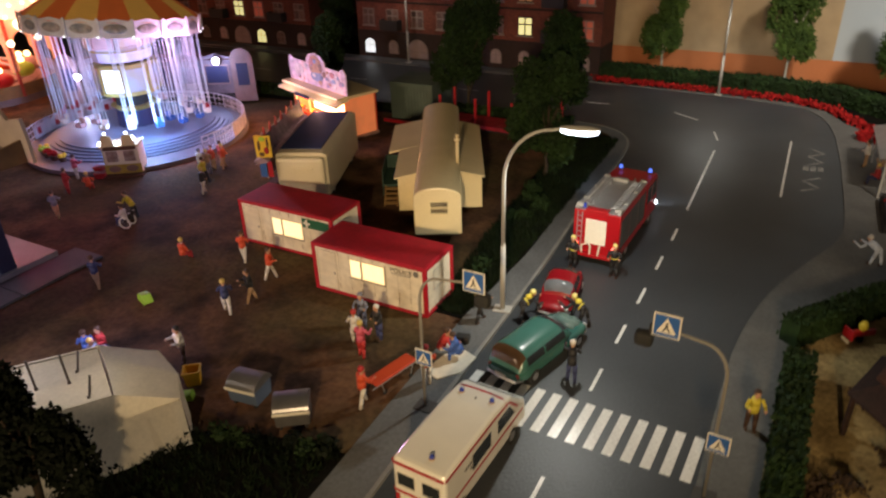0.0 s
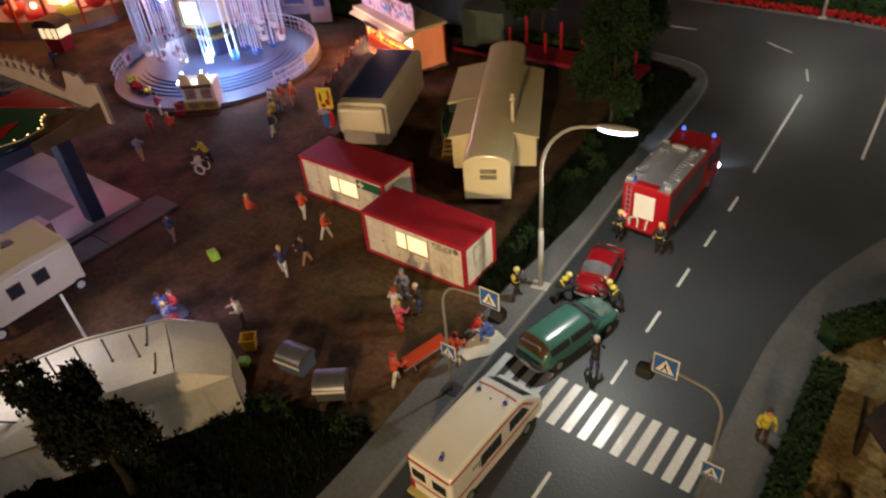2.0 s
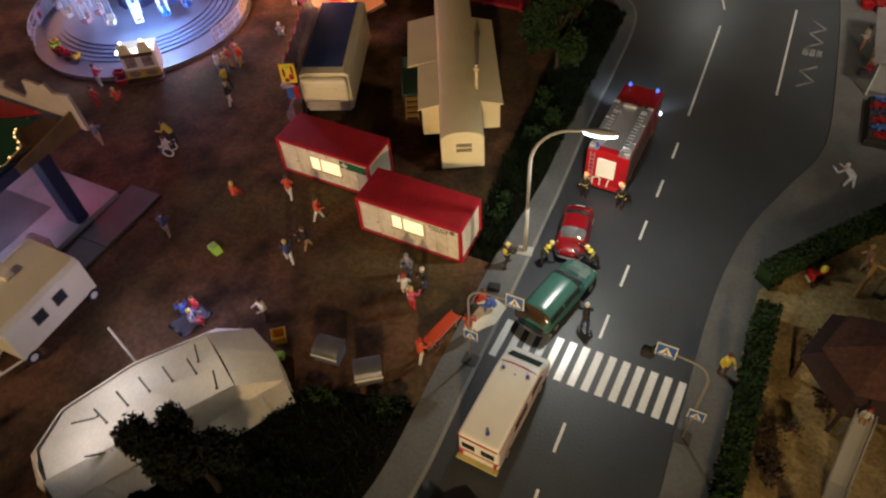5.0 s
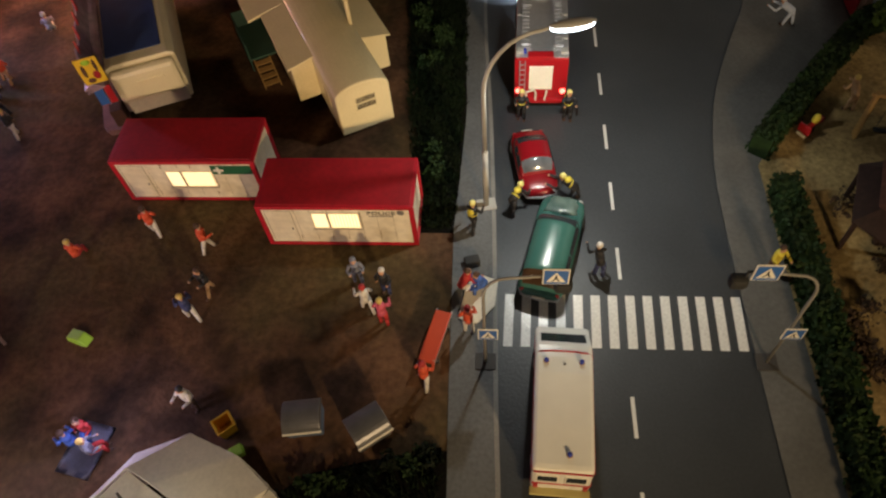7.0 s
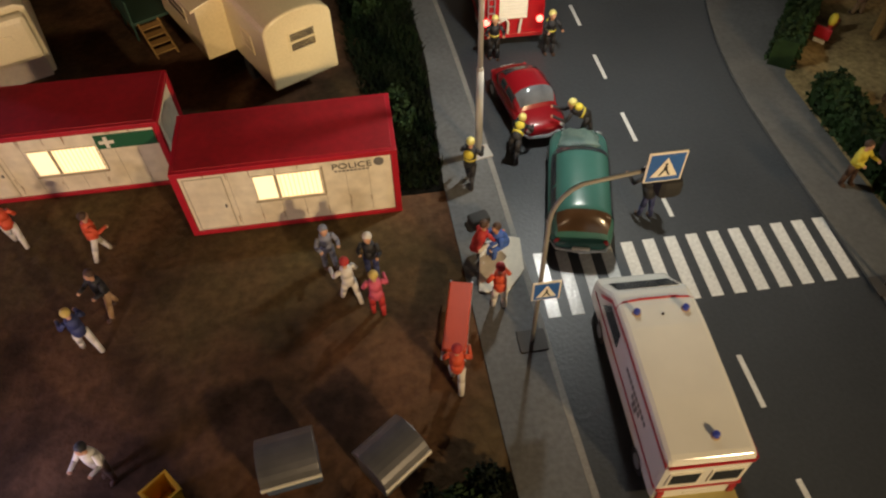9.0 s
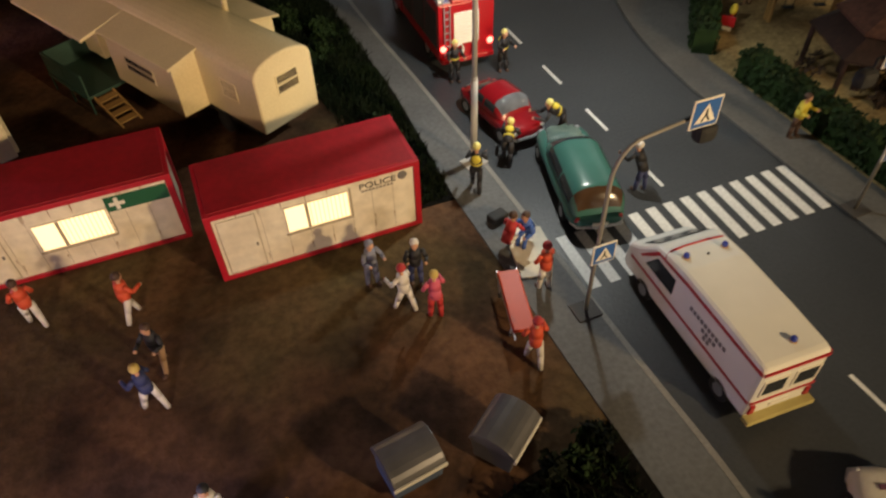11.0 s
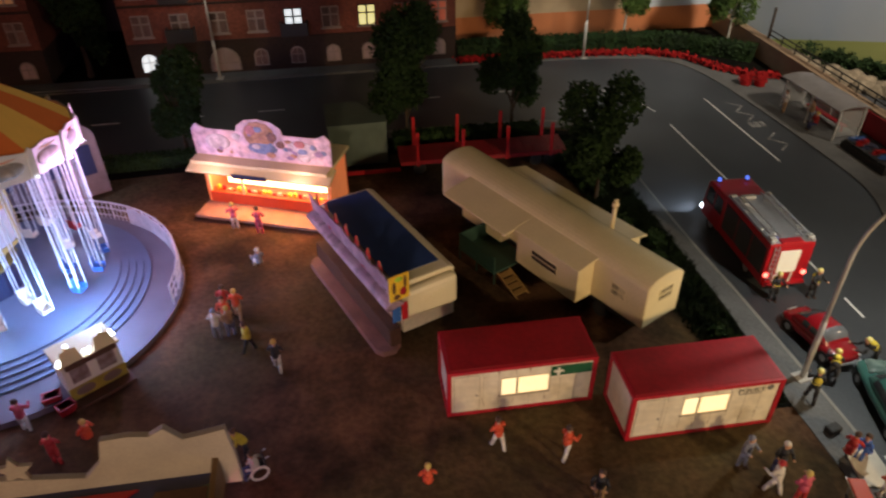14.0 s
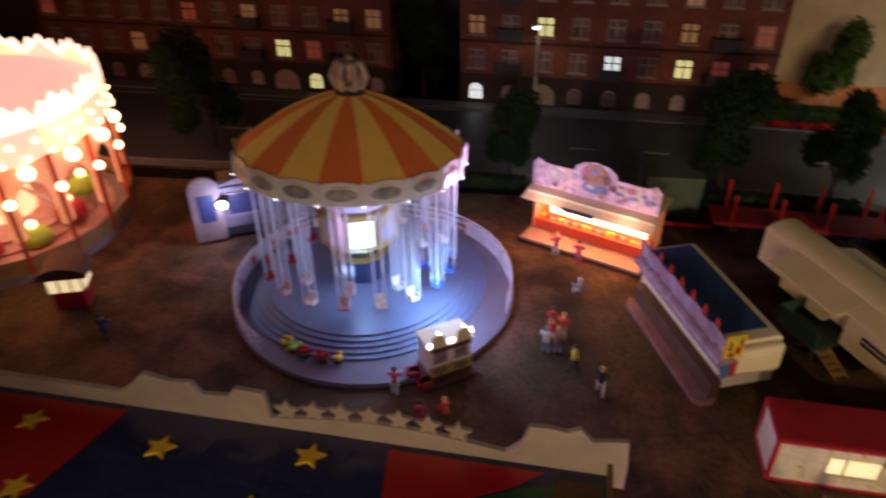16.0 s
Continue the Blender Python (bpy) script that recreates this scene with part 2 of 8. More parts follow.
def extrude(bm, profile, axis, a, b, bev=0.0, mi=0):
    """A closed outline pulled along an axis. For x the outline is (y, z), for y it is (x, z), for z it is (x, y)."""
    def co(p, s):
        return {"x": (s, p[0], p[1]), "y": (p[0], s, p[1]), "z": (p[0], p[1], s)}[axis]
    v0 = [bm.verts.new(co(p, a)) for p in profile]
    v1 = [bm.verts.new(co(p, b)) for p in profile]
    n = len(profile)
    fs = [bm.faces.new((v0[k], v0[(k + 1) % n], v1[(k + 1) % n], v1[k])) for k in range(n)]
    fs += [bm.faces.new(v0[::-1]), bm.faces.new(v1)]
    for f in fs:
        f.material_index = mi
    bmesh.ops.recalc_face_normals(bm, faces=fs)
    if bev:
        es = list({e for f in fs for e in f.edges if e.calc_face_angle(0) > 0.5})
        bmesh.ops.bevel(bm, geom=es, offset=bev, segments=2, affect="EDGES", profile=0.5)


def frame_bars(bm, x0, x1, z0, z1, w, y0, y1):
    """Four bars round an opening in the x-z plane."""
    box(bm, x0, x1, y0, y1, z1 - w, z1)
    box(bm, x0, x1, y0, y1, z0, z0 + w)
    box(bm, x0, x0 + w, y0, y1, z0 + w, z1 - w)
    box(bm, x1 - w, x1, y0, y1, z0 + w, z1 - w)


def turned(bm, m):
    """The whole bmesh moved by a matrix; returns it."""
    bmesh.ops.transform(bm, matrix=m, verts=bm.verts[:])
    return bm


def mesh_of(name, bm, mats, smooth=False):
    for v in bm.verts:
        v.co *= U
    me = bpy.data.meshes.new(name)
    bm.normal_update()
    if smooth:
        for f in bm.faces:
            f.smooth = True
    bm.to_mesh(me)
    bm.free()
    for m in (mats if isinstance(mats, (list, tuple)) else [mats]):
        me.materials.append(m)
    return me


def part(name, bm, mat, parent, label="", smooth=False):
    ob = new(name, mesh_of(name, bm, mat, smooth))
    ob.parent = parent
    if label:
        ob["label"] = label
    return ob


def at(x, y, z=0.0, rz=0.0, rx=0.0, ry=0.0):
    return pose(x * U, y * U, z * U, rx, ry, rz)


def thing(name, m, label, category, group=""):
    ob = new(name)
    ob.empty_display_size = 0.01
    ob.matrix_world = m
    return tagged(ob, label, category, group)


def solid(name, bm, mat, m, label, category, group="", kind="", smooth=False):
    ob = new(name, mesh_of(name, bm, mat, smooth))
    ob.matrix_world = m
    return tagged(ob, label, category, group, kind)


def structure(name, bm, mat, label, smooth=False):
    return solid(name, bm, mat, Matrix(), label, "", "", "structure", smooth)


# ---- ground ----
KERB_LEFT = [(-12, -60), (-6.5, -30), (-2.2, -14.5), (-1.15, -11.2), (-0.5, -8.9), (-0.35, -6.5), (-0.5, -3), (-0.6, 2), (-0.72, 6.6), (-0.95, 12), (-1.3, 17), (-1.45, 24), (-1.6, 28), (-2.0, 30.4), (-3.4, 32.3), (-6, 33), (-10, 33.2), (-36, 32.3), (-95, 27)]
KERB_RIGHT = [(9.6, -60), (8.8, -14), (8.55, -5), (8.42, 0), (8.32, 5), (8.38, 8.5), (9.02, 12.5), (10.35, 16.2), (11.7, 19.4), (11.9, 22), (11.7, 26), (11.3, 32.5), (10.7, 38), (9.8, 41.3), (8.2, 43.3), (5.5, 44.1), (0, 44.6), (-10, 45), (-95, 43)]


def offset_line(pts, d):
    """A line moved sideways, to its left for d above nought."""
    out = []
    for k, p in enumerate(pts):
        a, b = Vector(pts[max(k - 1, 0)]), Vector(pts[min(k + 1, len(pts) - 1)])
        t = (b - a).normalized()
        out.append((p[0] - t.y * d, p[1] + t.x * d))
    return out


def smooth_line(pts, times=2):
    for _ in range(times):
        out = [pts[0]]
        for a, b in zip(pts, pts[1:]):
            out += [(a[0] * 0.75 + b[0] * 0.25, a[1] * 0.75 + b[1] * 0.25), (a[0] * 0.25 + b[0] * 0.75, a[1] * 0.25 + b[1] * 0.75)]
        pts = out + [pts[-1]]
    return pts


def sheet(outline, z, low=-0.3):
    bm = bm_new()
    v = [bm.verts.new((x, y, z)) for x, y in outline]
    w = [bm.verts.new((x, y, low)) for x, y in outline]
    top = bm.faces.new(v)
    for k in range(len(v)):
        bm.faces.new((v[k], w[k], w[(k + 1) % len(v)], v[(k + 1) % len(v)]))
    bmesh.ops.triangulate(bm, faces=[top])
    bmesh.ops.recalc_face_normals(bm, faces=bm.faces[:])
    return bm


def band(inner, outer, z, low=-0.2):
    bm = bm_new()
    rows = [[bm.verts.new((*p, h)) for p in line] for line, h in ((inner, low), (inner, z), (outer, z), (outer, low))]
    for a, b in zip(rows, rows[1:]):
        for k in range(len(a) - 1):
            bm.faces.new((a[k], a[k + 1], b[k + 1], b[k]))
    bmesh.ops.recalc_face_normals(bm, faces=bm.faces[:])
    return bm


KL, KR = smooth_line(KERB_LEFT), smooth_line(KERB_RIGHT)
bm = bm_new()
box(bm, -130, 90, -90, 110, -0.5, -0.06)
structure("ground", bm, SHADED_SOIL, "dark base board of the model layout")
structure("road", sheet([(-100, -70), (40, -70), (40, 46), (-100, 46)], 0.0), ASPHALT, "dark grey asphalt road with a bus bay and a junction")
structure("kerb_left", band(KL, offset_line(KL, 0.16), 0.13), KERB, "pale stone kerb along the fairground side")
structure("kerb_right", band(KR, offset_line(KR, -0.16), 0.082), PAVING_DARK, "dark stone kerb along the playground side")
PL0 = offset_line(KL, 0.16)
PL1 = [b if p[1] < 5 else (a[0] + (b[0] - a[0]) * f, a[1] + (b[1] - a[1]) * f) for p, a, b in zip(KL, KL, offset_line(KL, 1.72)) for f in [1 - 0.34 * min(1, max(0, (p[1] - 5) / 7))]]
PR0 = offset_line(KR, -0.16)
PR1 = [(11.2, -60), (10.4, -14), (10.25, -5), (10.2, 0), (10.2, 8.3), (12.9, 12.9), (16.3, 17.4), (16.5, 36.9), (13.2, 38.2), (11.3, 40.3), (10.0, 42.8), (7.2, 44.4), (2, 44.9), (-9.5, 45.1), (-9.5, 44.85)]
structure("pavement_left", band(PL0, PL1, 0.12), PAVING, "grey pavement strip beside the road")
structure("pavement_right", sheet([p for p in PR0 if p[0] > -9.4] + PR1[::-1], 0.08), PAVING_DARK, "grey pavement strip beside the playground and bus stop")
structure("dirt_ground", sheet(PL1 + [(-95, -60)], 0.09), DIRT, "brown trampled dirt of the fairground")
structure("play_ground", sheet(PR1[:7] + [(19.5, 18.6), (60, 18.6), (60, -60)], 0.075), SAND, "sandy ochre ground of the playground")
structure("far_bank", sheet([(16.5, 36.9)] + PR1[8:14] + [(-9.5, 52), (16.5, 52)], 0.07), SHADED_SOIL, "dark planted bank behind the junction")

# markings
for k in range(14):
    x = 8.1 - 0.637 * k
    bm = bm_new()
    extrude(bm, [(x - 0.18, -0.28), (x + 0.16, -0.28), (x + 0.23, 1.92), (x - 0.11, 1.92)], "z", -0.05, 0.006)
    if k == 0:
        zebra = structure("crossing_stripe", bm, WHITE_LINE, "white painted zebra crossing stripe")
    else:
        bm.free()
        ob = new("crossing_stripe", zebra.data)
        ob.location.x = -0.637 * k * U
        tagged(ob, zebra["label"], "", "", "structure")


def line_mark(x0, y0, x1, y1, w=0.13, label="white painted lane dash"):
    bm = bm_new()
    d = Vector((x1 - x0, y1 - y0)).normalized()
    n = Vector((-d.y, d.x)) * w / 2
    extrude(bm, [(x0 + n.x, y0 + n.y), (x0 - n.x, y0 - n.y), (x1 - n.x, y1 - n.y), (x1 + n.x, y1 + n.y)], "z", -0.05, 0.006)
    return structure("lane_marking", bm, WHITE_LINE, label)


for y in (-12.1, -8.7, -5.3, -2.1, 4.1, 7.45, 10.8, 14.2, 17.6):
    line_mark(4.05, y, 4.06 if y > -3 else 4.12, y - 1.45)
line_mark(4.0, 20.3, 3.72, 30.8, label="long white painted centre line")
line_mark(8.5, 24.3, 8.2, 34.7, label="white painted line of the bus bay")
line_mark(3.55, 33.0, 3.0, 34.8)
line_mark(1.4, 37.2, -0.6, 38.4)
for x in (-6, -12, -18, -24, -30, -36, -42, -48, -54):
    line_mark(x, 38.9 + x * 0.03, x - 2, 38.85 + x * 0.03)


# ---- plants ----
def leaf_cloud(bm, centre, radii, count, size, seed, flat=0.0):
    """Small crossed leaves in clumps through a lumpy volume."""
    rng = random.Random(seed)
    cx, cy, cz = centre
    lobes = [(Vector((rng.uniform(-0.6, 0.6), rng.uniform(-0.6, 0.6), rng.uniform(-0.65, 0.75))), rng.uniform(0.32, 0.55)) for _ in range(9)]
    verts, faces = [], []
    for _ in range(count):
        c, r = rng.choice(lobes)
        d = Vector((rng.gauss(0, 1), rng.gauss(0, 1), rng.gauss(0, 1))).normalized() * r * rng.uniform(0.55, 1.05)
        p = c + d
        p = Vector((cx + p.x * radii[0], cy + p.y * radii[1], cz + p.z * radii[2]))
        for _ in range(3):
            a = Vector((rng.gauss(0, 1), rng.gauss(0, 1), rng.gauss(0, 1))).normalized()
            b = a.orthogonal().normalized()
            s = size * rng.uniform(0.6, 1.3)
            o = p + Vector((rng.uniform(-1, 1), rng.uniform(-1, 1), rng.uniform(-1, 1))) * size * 0.9
            q = [bm.verts.new(o + a * s * 0.9), bm.verts.new(o + b * s * 0.45 + a * 0.1 * s), bm.verts.new(o - a * s * 0.7), bm.verts.new(o - b * s * 0.45 + a * 0.1 * s)]
            bm.faces.new(q)


def tree(x, y, z, h, spread, trunk, seed, leaf, bark, label, trunk_r=0.16, count=900, leaf_size=0.2):
    count = int(count * 1.9)
    t = thing("tree", at(x, y, z), label, "tree", "trees on the layout")
    bm = bm_new()
    rng = random.Random(seed + 99)
    tube(bm, [(0, 0, -0.05), (0.05, 0.03, trunk * 0.5), (0.02, -0.04, trunk), (0.1, 0.05, h * 0.7)], trunk_r, 8, trunk_r * 0.4)
    for k in range(7):
        a = k * 2.4
        r = spread * rng.uniform(0.35, 0.7)
        z0 = trunk * rng.uniform(0.8, 1.1) + k * 0.05 * h
        tube(bm, [(0.03, 0, z0), (r * 0.5 * math.cos(a), r * 0.5 * math.sin(a), z0 + (h - z0) * 0.3), (r * math.cos(a), r * math.sin(a), z0 + (h - z0) * 0.55)], trunk_r * 0.4, 5, trunk_r * 0.12)
    part("trunk", bm, bark, t, smooth=True)
    bm = bm_new()
    leaf_cloud(bm, (0, 0, trunk + (h - trunk) * 0.5), (spread, spread, (h - trunk) * 0.55), count, leaf_size, seed)
    part("crown", bm, leaf, t)
    return t


def hedge(name, pts, w, h, leaf, label, seed=3, per=60, leaf_size=0.11):
    """A clipped hedge along a line: a dense core under a skin of small leaves."""
    bm, core = bm_new(), bm_new()
    rng = random.Random(seed)
    for (x0, y0), (x1, y1) in zip(pts, pts[1:]):
        d = Vector((x1 - x0, y1 - y0))
        L = d.length
        d /= L
        n = Vector((-d.y, d.x))
        c = [Vector((x0, y0)) + d * a + n * b for a, b in ((0, -w / 2 * 0.85), (L, -w / 2 * 0.85), (L, w / 2 * 0.85), (0, w / 2 * 0.85))]
        extrude(core, [(p.x, p.y) for p in c], "z", 0.0, h * 0.93)
        for _ in range(int(L * per)):
            a, side = rng.uniform(-0.05, L + 0.05), rng.random()
            if side < 0.45:
                p = Vector((*(Vector((x0, y0)) + d * a + n * rng.uniform(-w / 2, w / 2)), h + rng.gauss(0, 0.05)))
            else:
                p = Vector((*(Vector((x0, y0)) + d * a + n * (w / 2 + rng.gauss(0, 0.04)) * rng.choice((-1, 1))), rng.uniform(0.05, h)))
            u = Vector((rng.gauss(0, 1), rng.gauss(0, 1), rng.gauss(0, 1))).normalized()
            v = u.orthogonal().normalized()
            s = leaf_size * rng.uniform(0.7, 1.4)
            bm.faces.new([bm.verts.new(p + u * s), bm.verts.new(p + v * s * 0.6), bm.verts.new(p - u * s), bm.verts.new(p - v * s * 0.6)])
    t = thing(name, at(0, 0, 0.07), label, "hedge", "hedges")
    part("foliage", bm, leaf, t)
    part("core", core, LEAF_DARK, t)
    return t


def tufts(name, area, count, h, leaf, label, seed, z=0.1):
    """Static grass fibres over a convex area."""
    bm = bm_new()
    rng = random.Random(seed)
    xs, ys = [p[0] for p in area], [p[1] for p in area]
    n = 0
    while n < count:
        x, y = rng.uniform(min(xs), max(xs)), rng.uniform(min(ys), max(ys))
        if not all((b[0] - a[0]) * (y - a[1]) - (b[1] - a[1]) * (x - a[0]) >= 0 for a, b in zip(area, area[1:] + area[:1])):
            continue
        n += 1
        for _ in range(3):
            a = rng.uniform(0, 6.3)
            w = 0.035
            hh = h * rng.uniform(0.5, 1.4)
            lx, ly = rng.gauss(0, 0.4) * hh, rng.gauss(0, 0.4) * hh
            ox, oy = x + rng.gauss(0, 0.06), y + rng.gauss(0, 0.06)
            bm.faces.new([bm.verts.new((ox - w * math.cos(a), oy - w * math.sin(a), z - 0.02)), bm.verts.new((ox + w * math.cos(a), oy + w * math.sin(a), z - 0.02)), bm.verts.new((ox + lx, oy + ly, z + hh))])
    return solid(name, bm, leaf, Matrix(), label, "grass", "", "stuff")


# ---- office containers ----
def container(x, y, label, glazing):
    c = thing("office_container", at(x, y, 0.09), label, "container", "site office containers")
    L, D, H = 6.1, 2.5, 2.45
    bm = bm_new()
    box(bm, 0.1, L - 0.1, 0.06, D - 0.06, 0.1, H - 0.12)
    part("body", bm, WALL_WHITE, c, "weathered white panel walls")
    bm = bm_new()
    for x0 in (0, L - 0.18):
        for y0 in (0, D - 0.16):
            box(bm, x0, x0 + 0.18, y0, y0 + 0.16, 0, H, 0.02)
    for y0 in (0, D - 0.16):
        box(bm, 0.16, L - 0.16, y0, y0 + 0.16, 0, 0.14, 0.02)
        box(bm, 0.16, L - 0.16, y0, y0 + 0.16, H - 0.17, H, 0.02)
    for x0 in (0, L - 0.16):
        box(bm, x0, x0 + 0.16, 0.16, D - 0.16, 0, 0.14, 0.02)
        box(bm, x0, x0 + 0.16, 0.16, D - 0.16, H - 0.17, H, 0.02)
    part("steel_frame", bm, FRAME_RED, c, "dark red steel frame")
    bm = bm_new()
    box(bm, 0.12, L - 0.12, 0.12, D - 0.12, H - 0.1, H + 0.02, 0.02)
    part("roof", bm, RED, c, "dark red flat roof")
    # panel joints, rust streaks and a door outline on the front
    w0, w1, h0, h1 = glazing
    joint = bpy.data.materials.get("joint_tan") or material("joint_tan", (0.40, 0.34, 0.24), rough=0.8)
    rust = bpy.data.materials.get("rust_streak") or material("rust_streak", (0.30, 0.17, 0.07), rough=0.9, vary=0.4, scale=3)
    rng = random.Random(int(x * 7))
    for xx in [0.2 + k * (L - 0.4) / 9 for k in range(1, 9)]:
        low = w0 - 0.1 < xx < w1 + 0.1
        bm = bm_new()
        box(bm, xx - 0.006, xx + 0.006, 0.056, 0.064, 0.2, h0 - 0.08 if low else H - 0.2)
        part("panel_joint", bm, joint, c)
        for _ in range(2):
            z1 = rng.choice((H - 0.2, rng.uniform(0.5, 1.0)))
            if low and z1 < 1.1:
                z1 = 0.55
            xr, ln = xx + rng.uniform(-0.05, 0.05), rng.uniform(0.08, 0.3)
            bm = bm_new()
            extrude(bm, [(xr - 0.012, z1), (xr + 0.014, z1), (xr + 0.004, z1 - ln), (xr - 0.004, z1 - ln)], "y", 0.054, 0.064)
            part("rust_streak", bm, rust, c, "brown rust streak")
    door = bm_new()
    box(door, 0.3, 1.3, 0.044, 0.062, 0.2, 2.12, 0.008)
    d = part("door", door, WALL_WHITE, c)
    bm = bm_new()
    frame_bars(bm, 0.27, 1.33, 0.17, 2.15, 0.02, 0.05, 0.064)
    part("door_gap", bm, joint, d)
    bm = bm_new()
    box(bm, 1.17, 1.22, 0.01, 0.046, 1.0, 1.1)
    part("handle", bm, GREY_INK, d, "grey door handle")
    win = bm_new()
    frame_bars(win, w0 - 0.04, w1 + 0.04, h0 - 0.04, h1 + 0.04, 0.045, 0.03, 0.058)
    mid = w0 + (w1 - w0) * 0.31
    w = part("window", win, WALL_WHITE, c, "white framed window lit from inside")
    bm = bm_new()
    box(bm, mid, mid + 0.09, 0.02, 0.058, h0, h1)
    part("mullion", bm, joint, w)
    for a_, b_ in ((w0, mid), (mid + 0.09, w1)):
        bm = bm_new()
        box(bm, a_, b_, 0.045, 0.058, h0, h1)
        part("pane", bm, LIT_WARM, w)
    bm = bm_new()
    for k in range(int((w1 - mid) / 0.12)):
        xx = mid + 0.14 + k * 0.12
        box(bm, xx, xx + 0.035, 0.036, 0.043, h0, h1)
    part("curtain_folds", bm, bpy.data.materials.get("curtain") or material("curtain", (0.75, 0.55, 0.28), rough=0.9, emit=(1.0, 0.72, 0.36), power=1.12), w)
    bm = bm_new()
    box(bm, w0 - 0.08, w1 + 0.08, 0.0, 0.055, h0 - 0.085, h0 - 0.045)
    part("window_sill", bm, joint, w)
    bm = bm_new()
    box(bm, w1 + 0.046, w1 + 0.1, 0.045, 0.06, h0 - 0.04, h1 + 0.1)
    part("window_edge", bm, joint, w)
    side = bm_new()
    frame_bars(side, 0.8, 1.7, 0.95, 1.95, 0.06, 0, 0.05)
    box(side, 0.86, 1.64, 0.02, 0.04, 1.01, 1.89)
    turned(side, Matrix.Translation((L - 0.1, 0, 0)) @ Matrix.Rotation(radians(90), 4, "Z"))
    part("window", side, WHITE, c, "blank side window")
    return c


def text_mesh(body, size, m, mat, parent, name="lettering", label=""):
    """Flat letters in the built-in font, turned into a mesh."""
    cu = bpy.data.curves.new(name, "FONT")
    cu.body, cu.size, cu.extrude, cu.align_x = body, size, 0.006, "LEFT"
    ob = new(name, cu)
    me = bpy.data.meshes.new_from_object(ob)
    bpy.data.objects.remove(ob)
    me.transform(m)
    me.transform(Matrix.Scale(U, 4))
    me.materials.append(mat)
    o2 = new(name, me)
    o2.parent = parent
    if label:
        o2["label"] = label
    return o2


FLAT_FRONT = Matrix.Rotation(radians(90), 4, "X")
police = container(-9.85, 4.08, "white site office container with red frame, lit window, marked police", (2.12, 3.93, 1.12, 2.0))
text_mesh("POLICE", 0.34, Matrix.Translation((4.27, 0.05, 1.93)) @ FLAT_FRONT @ Matrix.Diagonal((1.0, 0.82, 1, 1)), BLACK_INK, police, label="black police lettering")
bm = bm_new()
for k in range(9):
    box(bm, 4.33 + k * 0.11, 4.41 + k * 0.11, 0.045, 0.056, 1.82, 1.87)
part("small_print", bm, GREY_INK, police, "line of illegible small print")
bm = bm_new()
ball(bm, (5.58, 0.05, 2.06), 0.15, 1, 0.08, 1, 10)
part("emblem", bm, GREY_INK, police, "small round grey emblem")
aid = container(-16.5, 6.38, "white first aid container with red frame, lit window and green sign", (2.2, 4.12, 0.9, 1.8))
bm = bm_new()
box(bm, 4.2, 5.9, 0.02, 0.055, 1.66, 2.16, 0.01)
sg = part("first_aid_sign", bm, GREEN_SIGN, aid, "dark green first aid sign board")
bm = bm_new()
box(bm, 4.3, 4.72, -0.004, 0.018, 1.86, 1.97)
box(bm, 4.455, 4.565, -0.006, 0.0175, 1.71, 2.11)
part("white_cross", bm, WHITE, sg, "white cross")
lamp("container_window_light", -6.5, 3.6, 1.6, 3, (1.0, 0.65, 0.3), 0.4)
lamp("container_window_light", -13.2, 5.9, 1.6, 3, (1.0, 0.65, 0.3), 0.4)


# ---- living trailer ----
def wheel_parts(parent, spots, r=0.42, w=0.24, rim=WHITE):
    for x, y in spots:
        bm = bm_new()
        cyl(bm, (x - w / 2, y, r), (x + w / 2, y, r), r, n=18)
        wh = part("wheel", bm, DARK, parent)
        bm = bm_new()
        cyl(bm, (x - w / 2 - 0.01, y, r), (x + w / 2 + 0.01, y, r), r * 0.55, n=14)
        part("rim", bm, rim, wh)


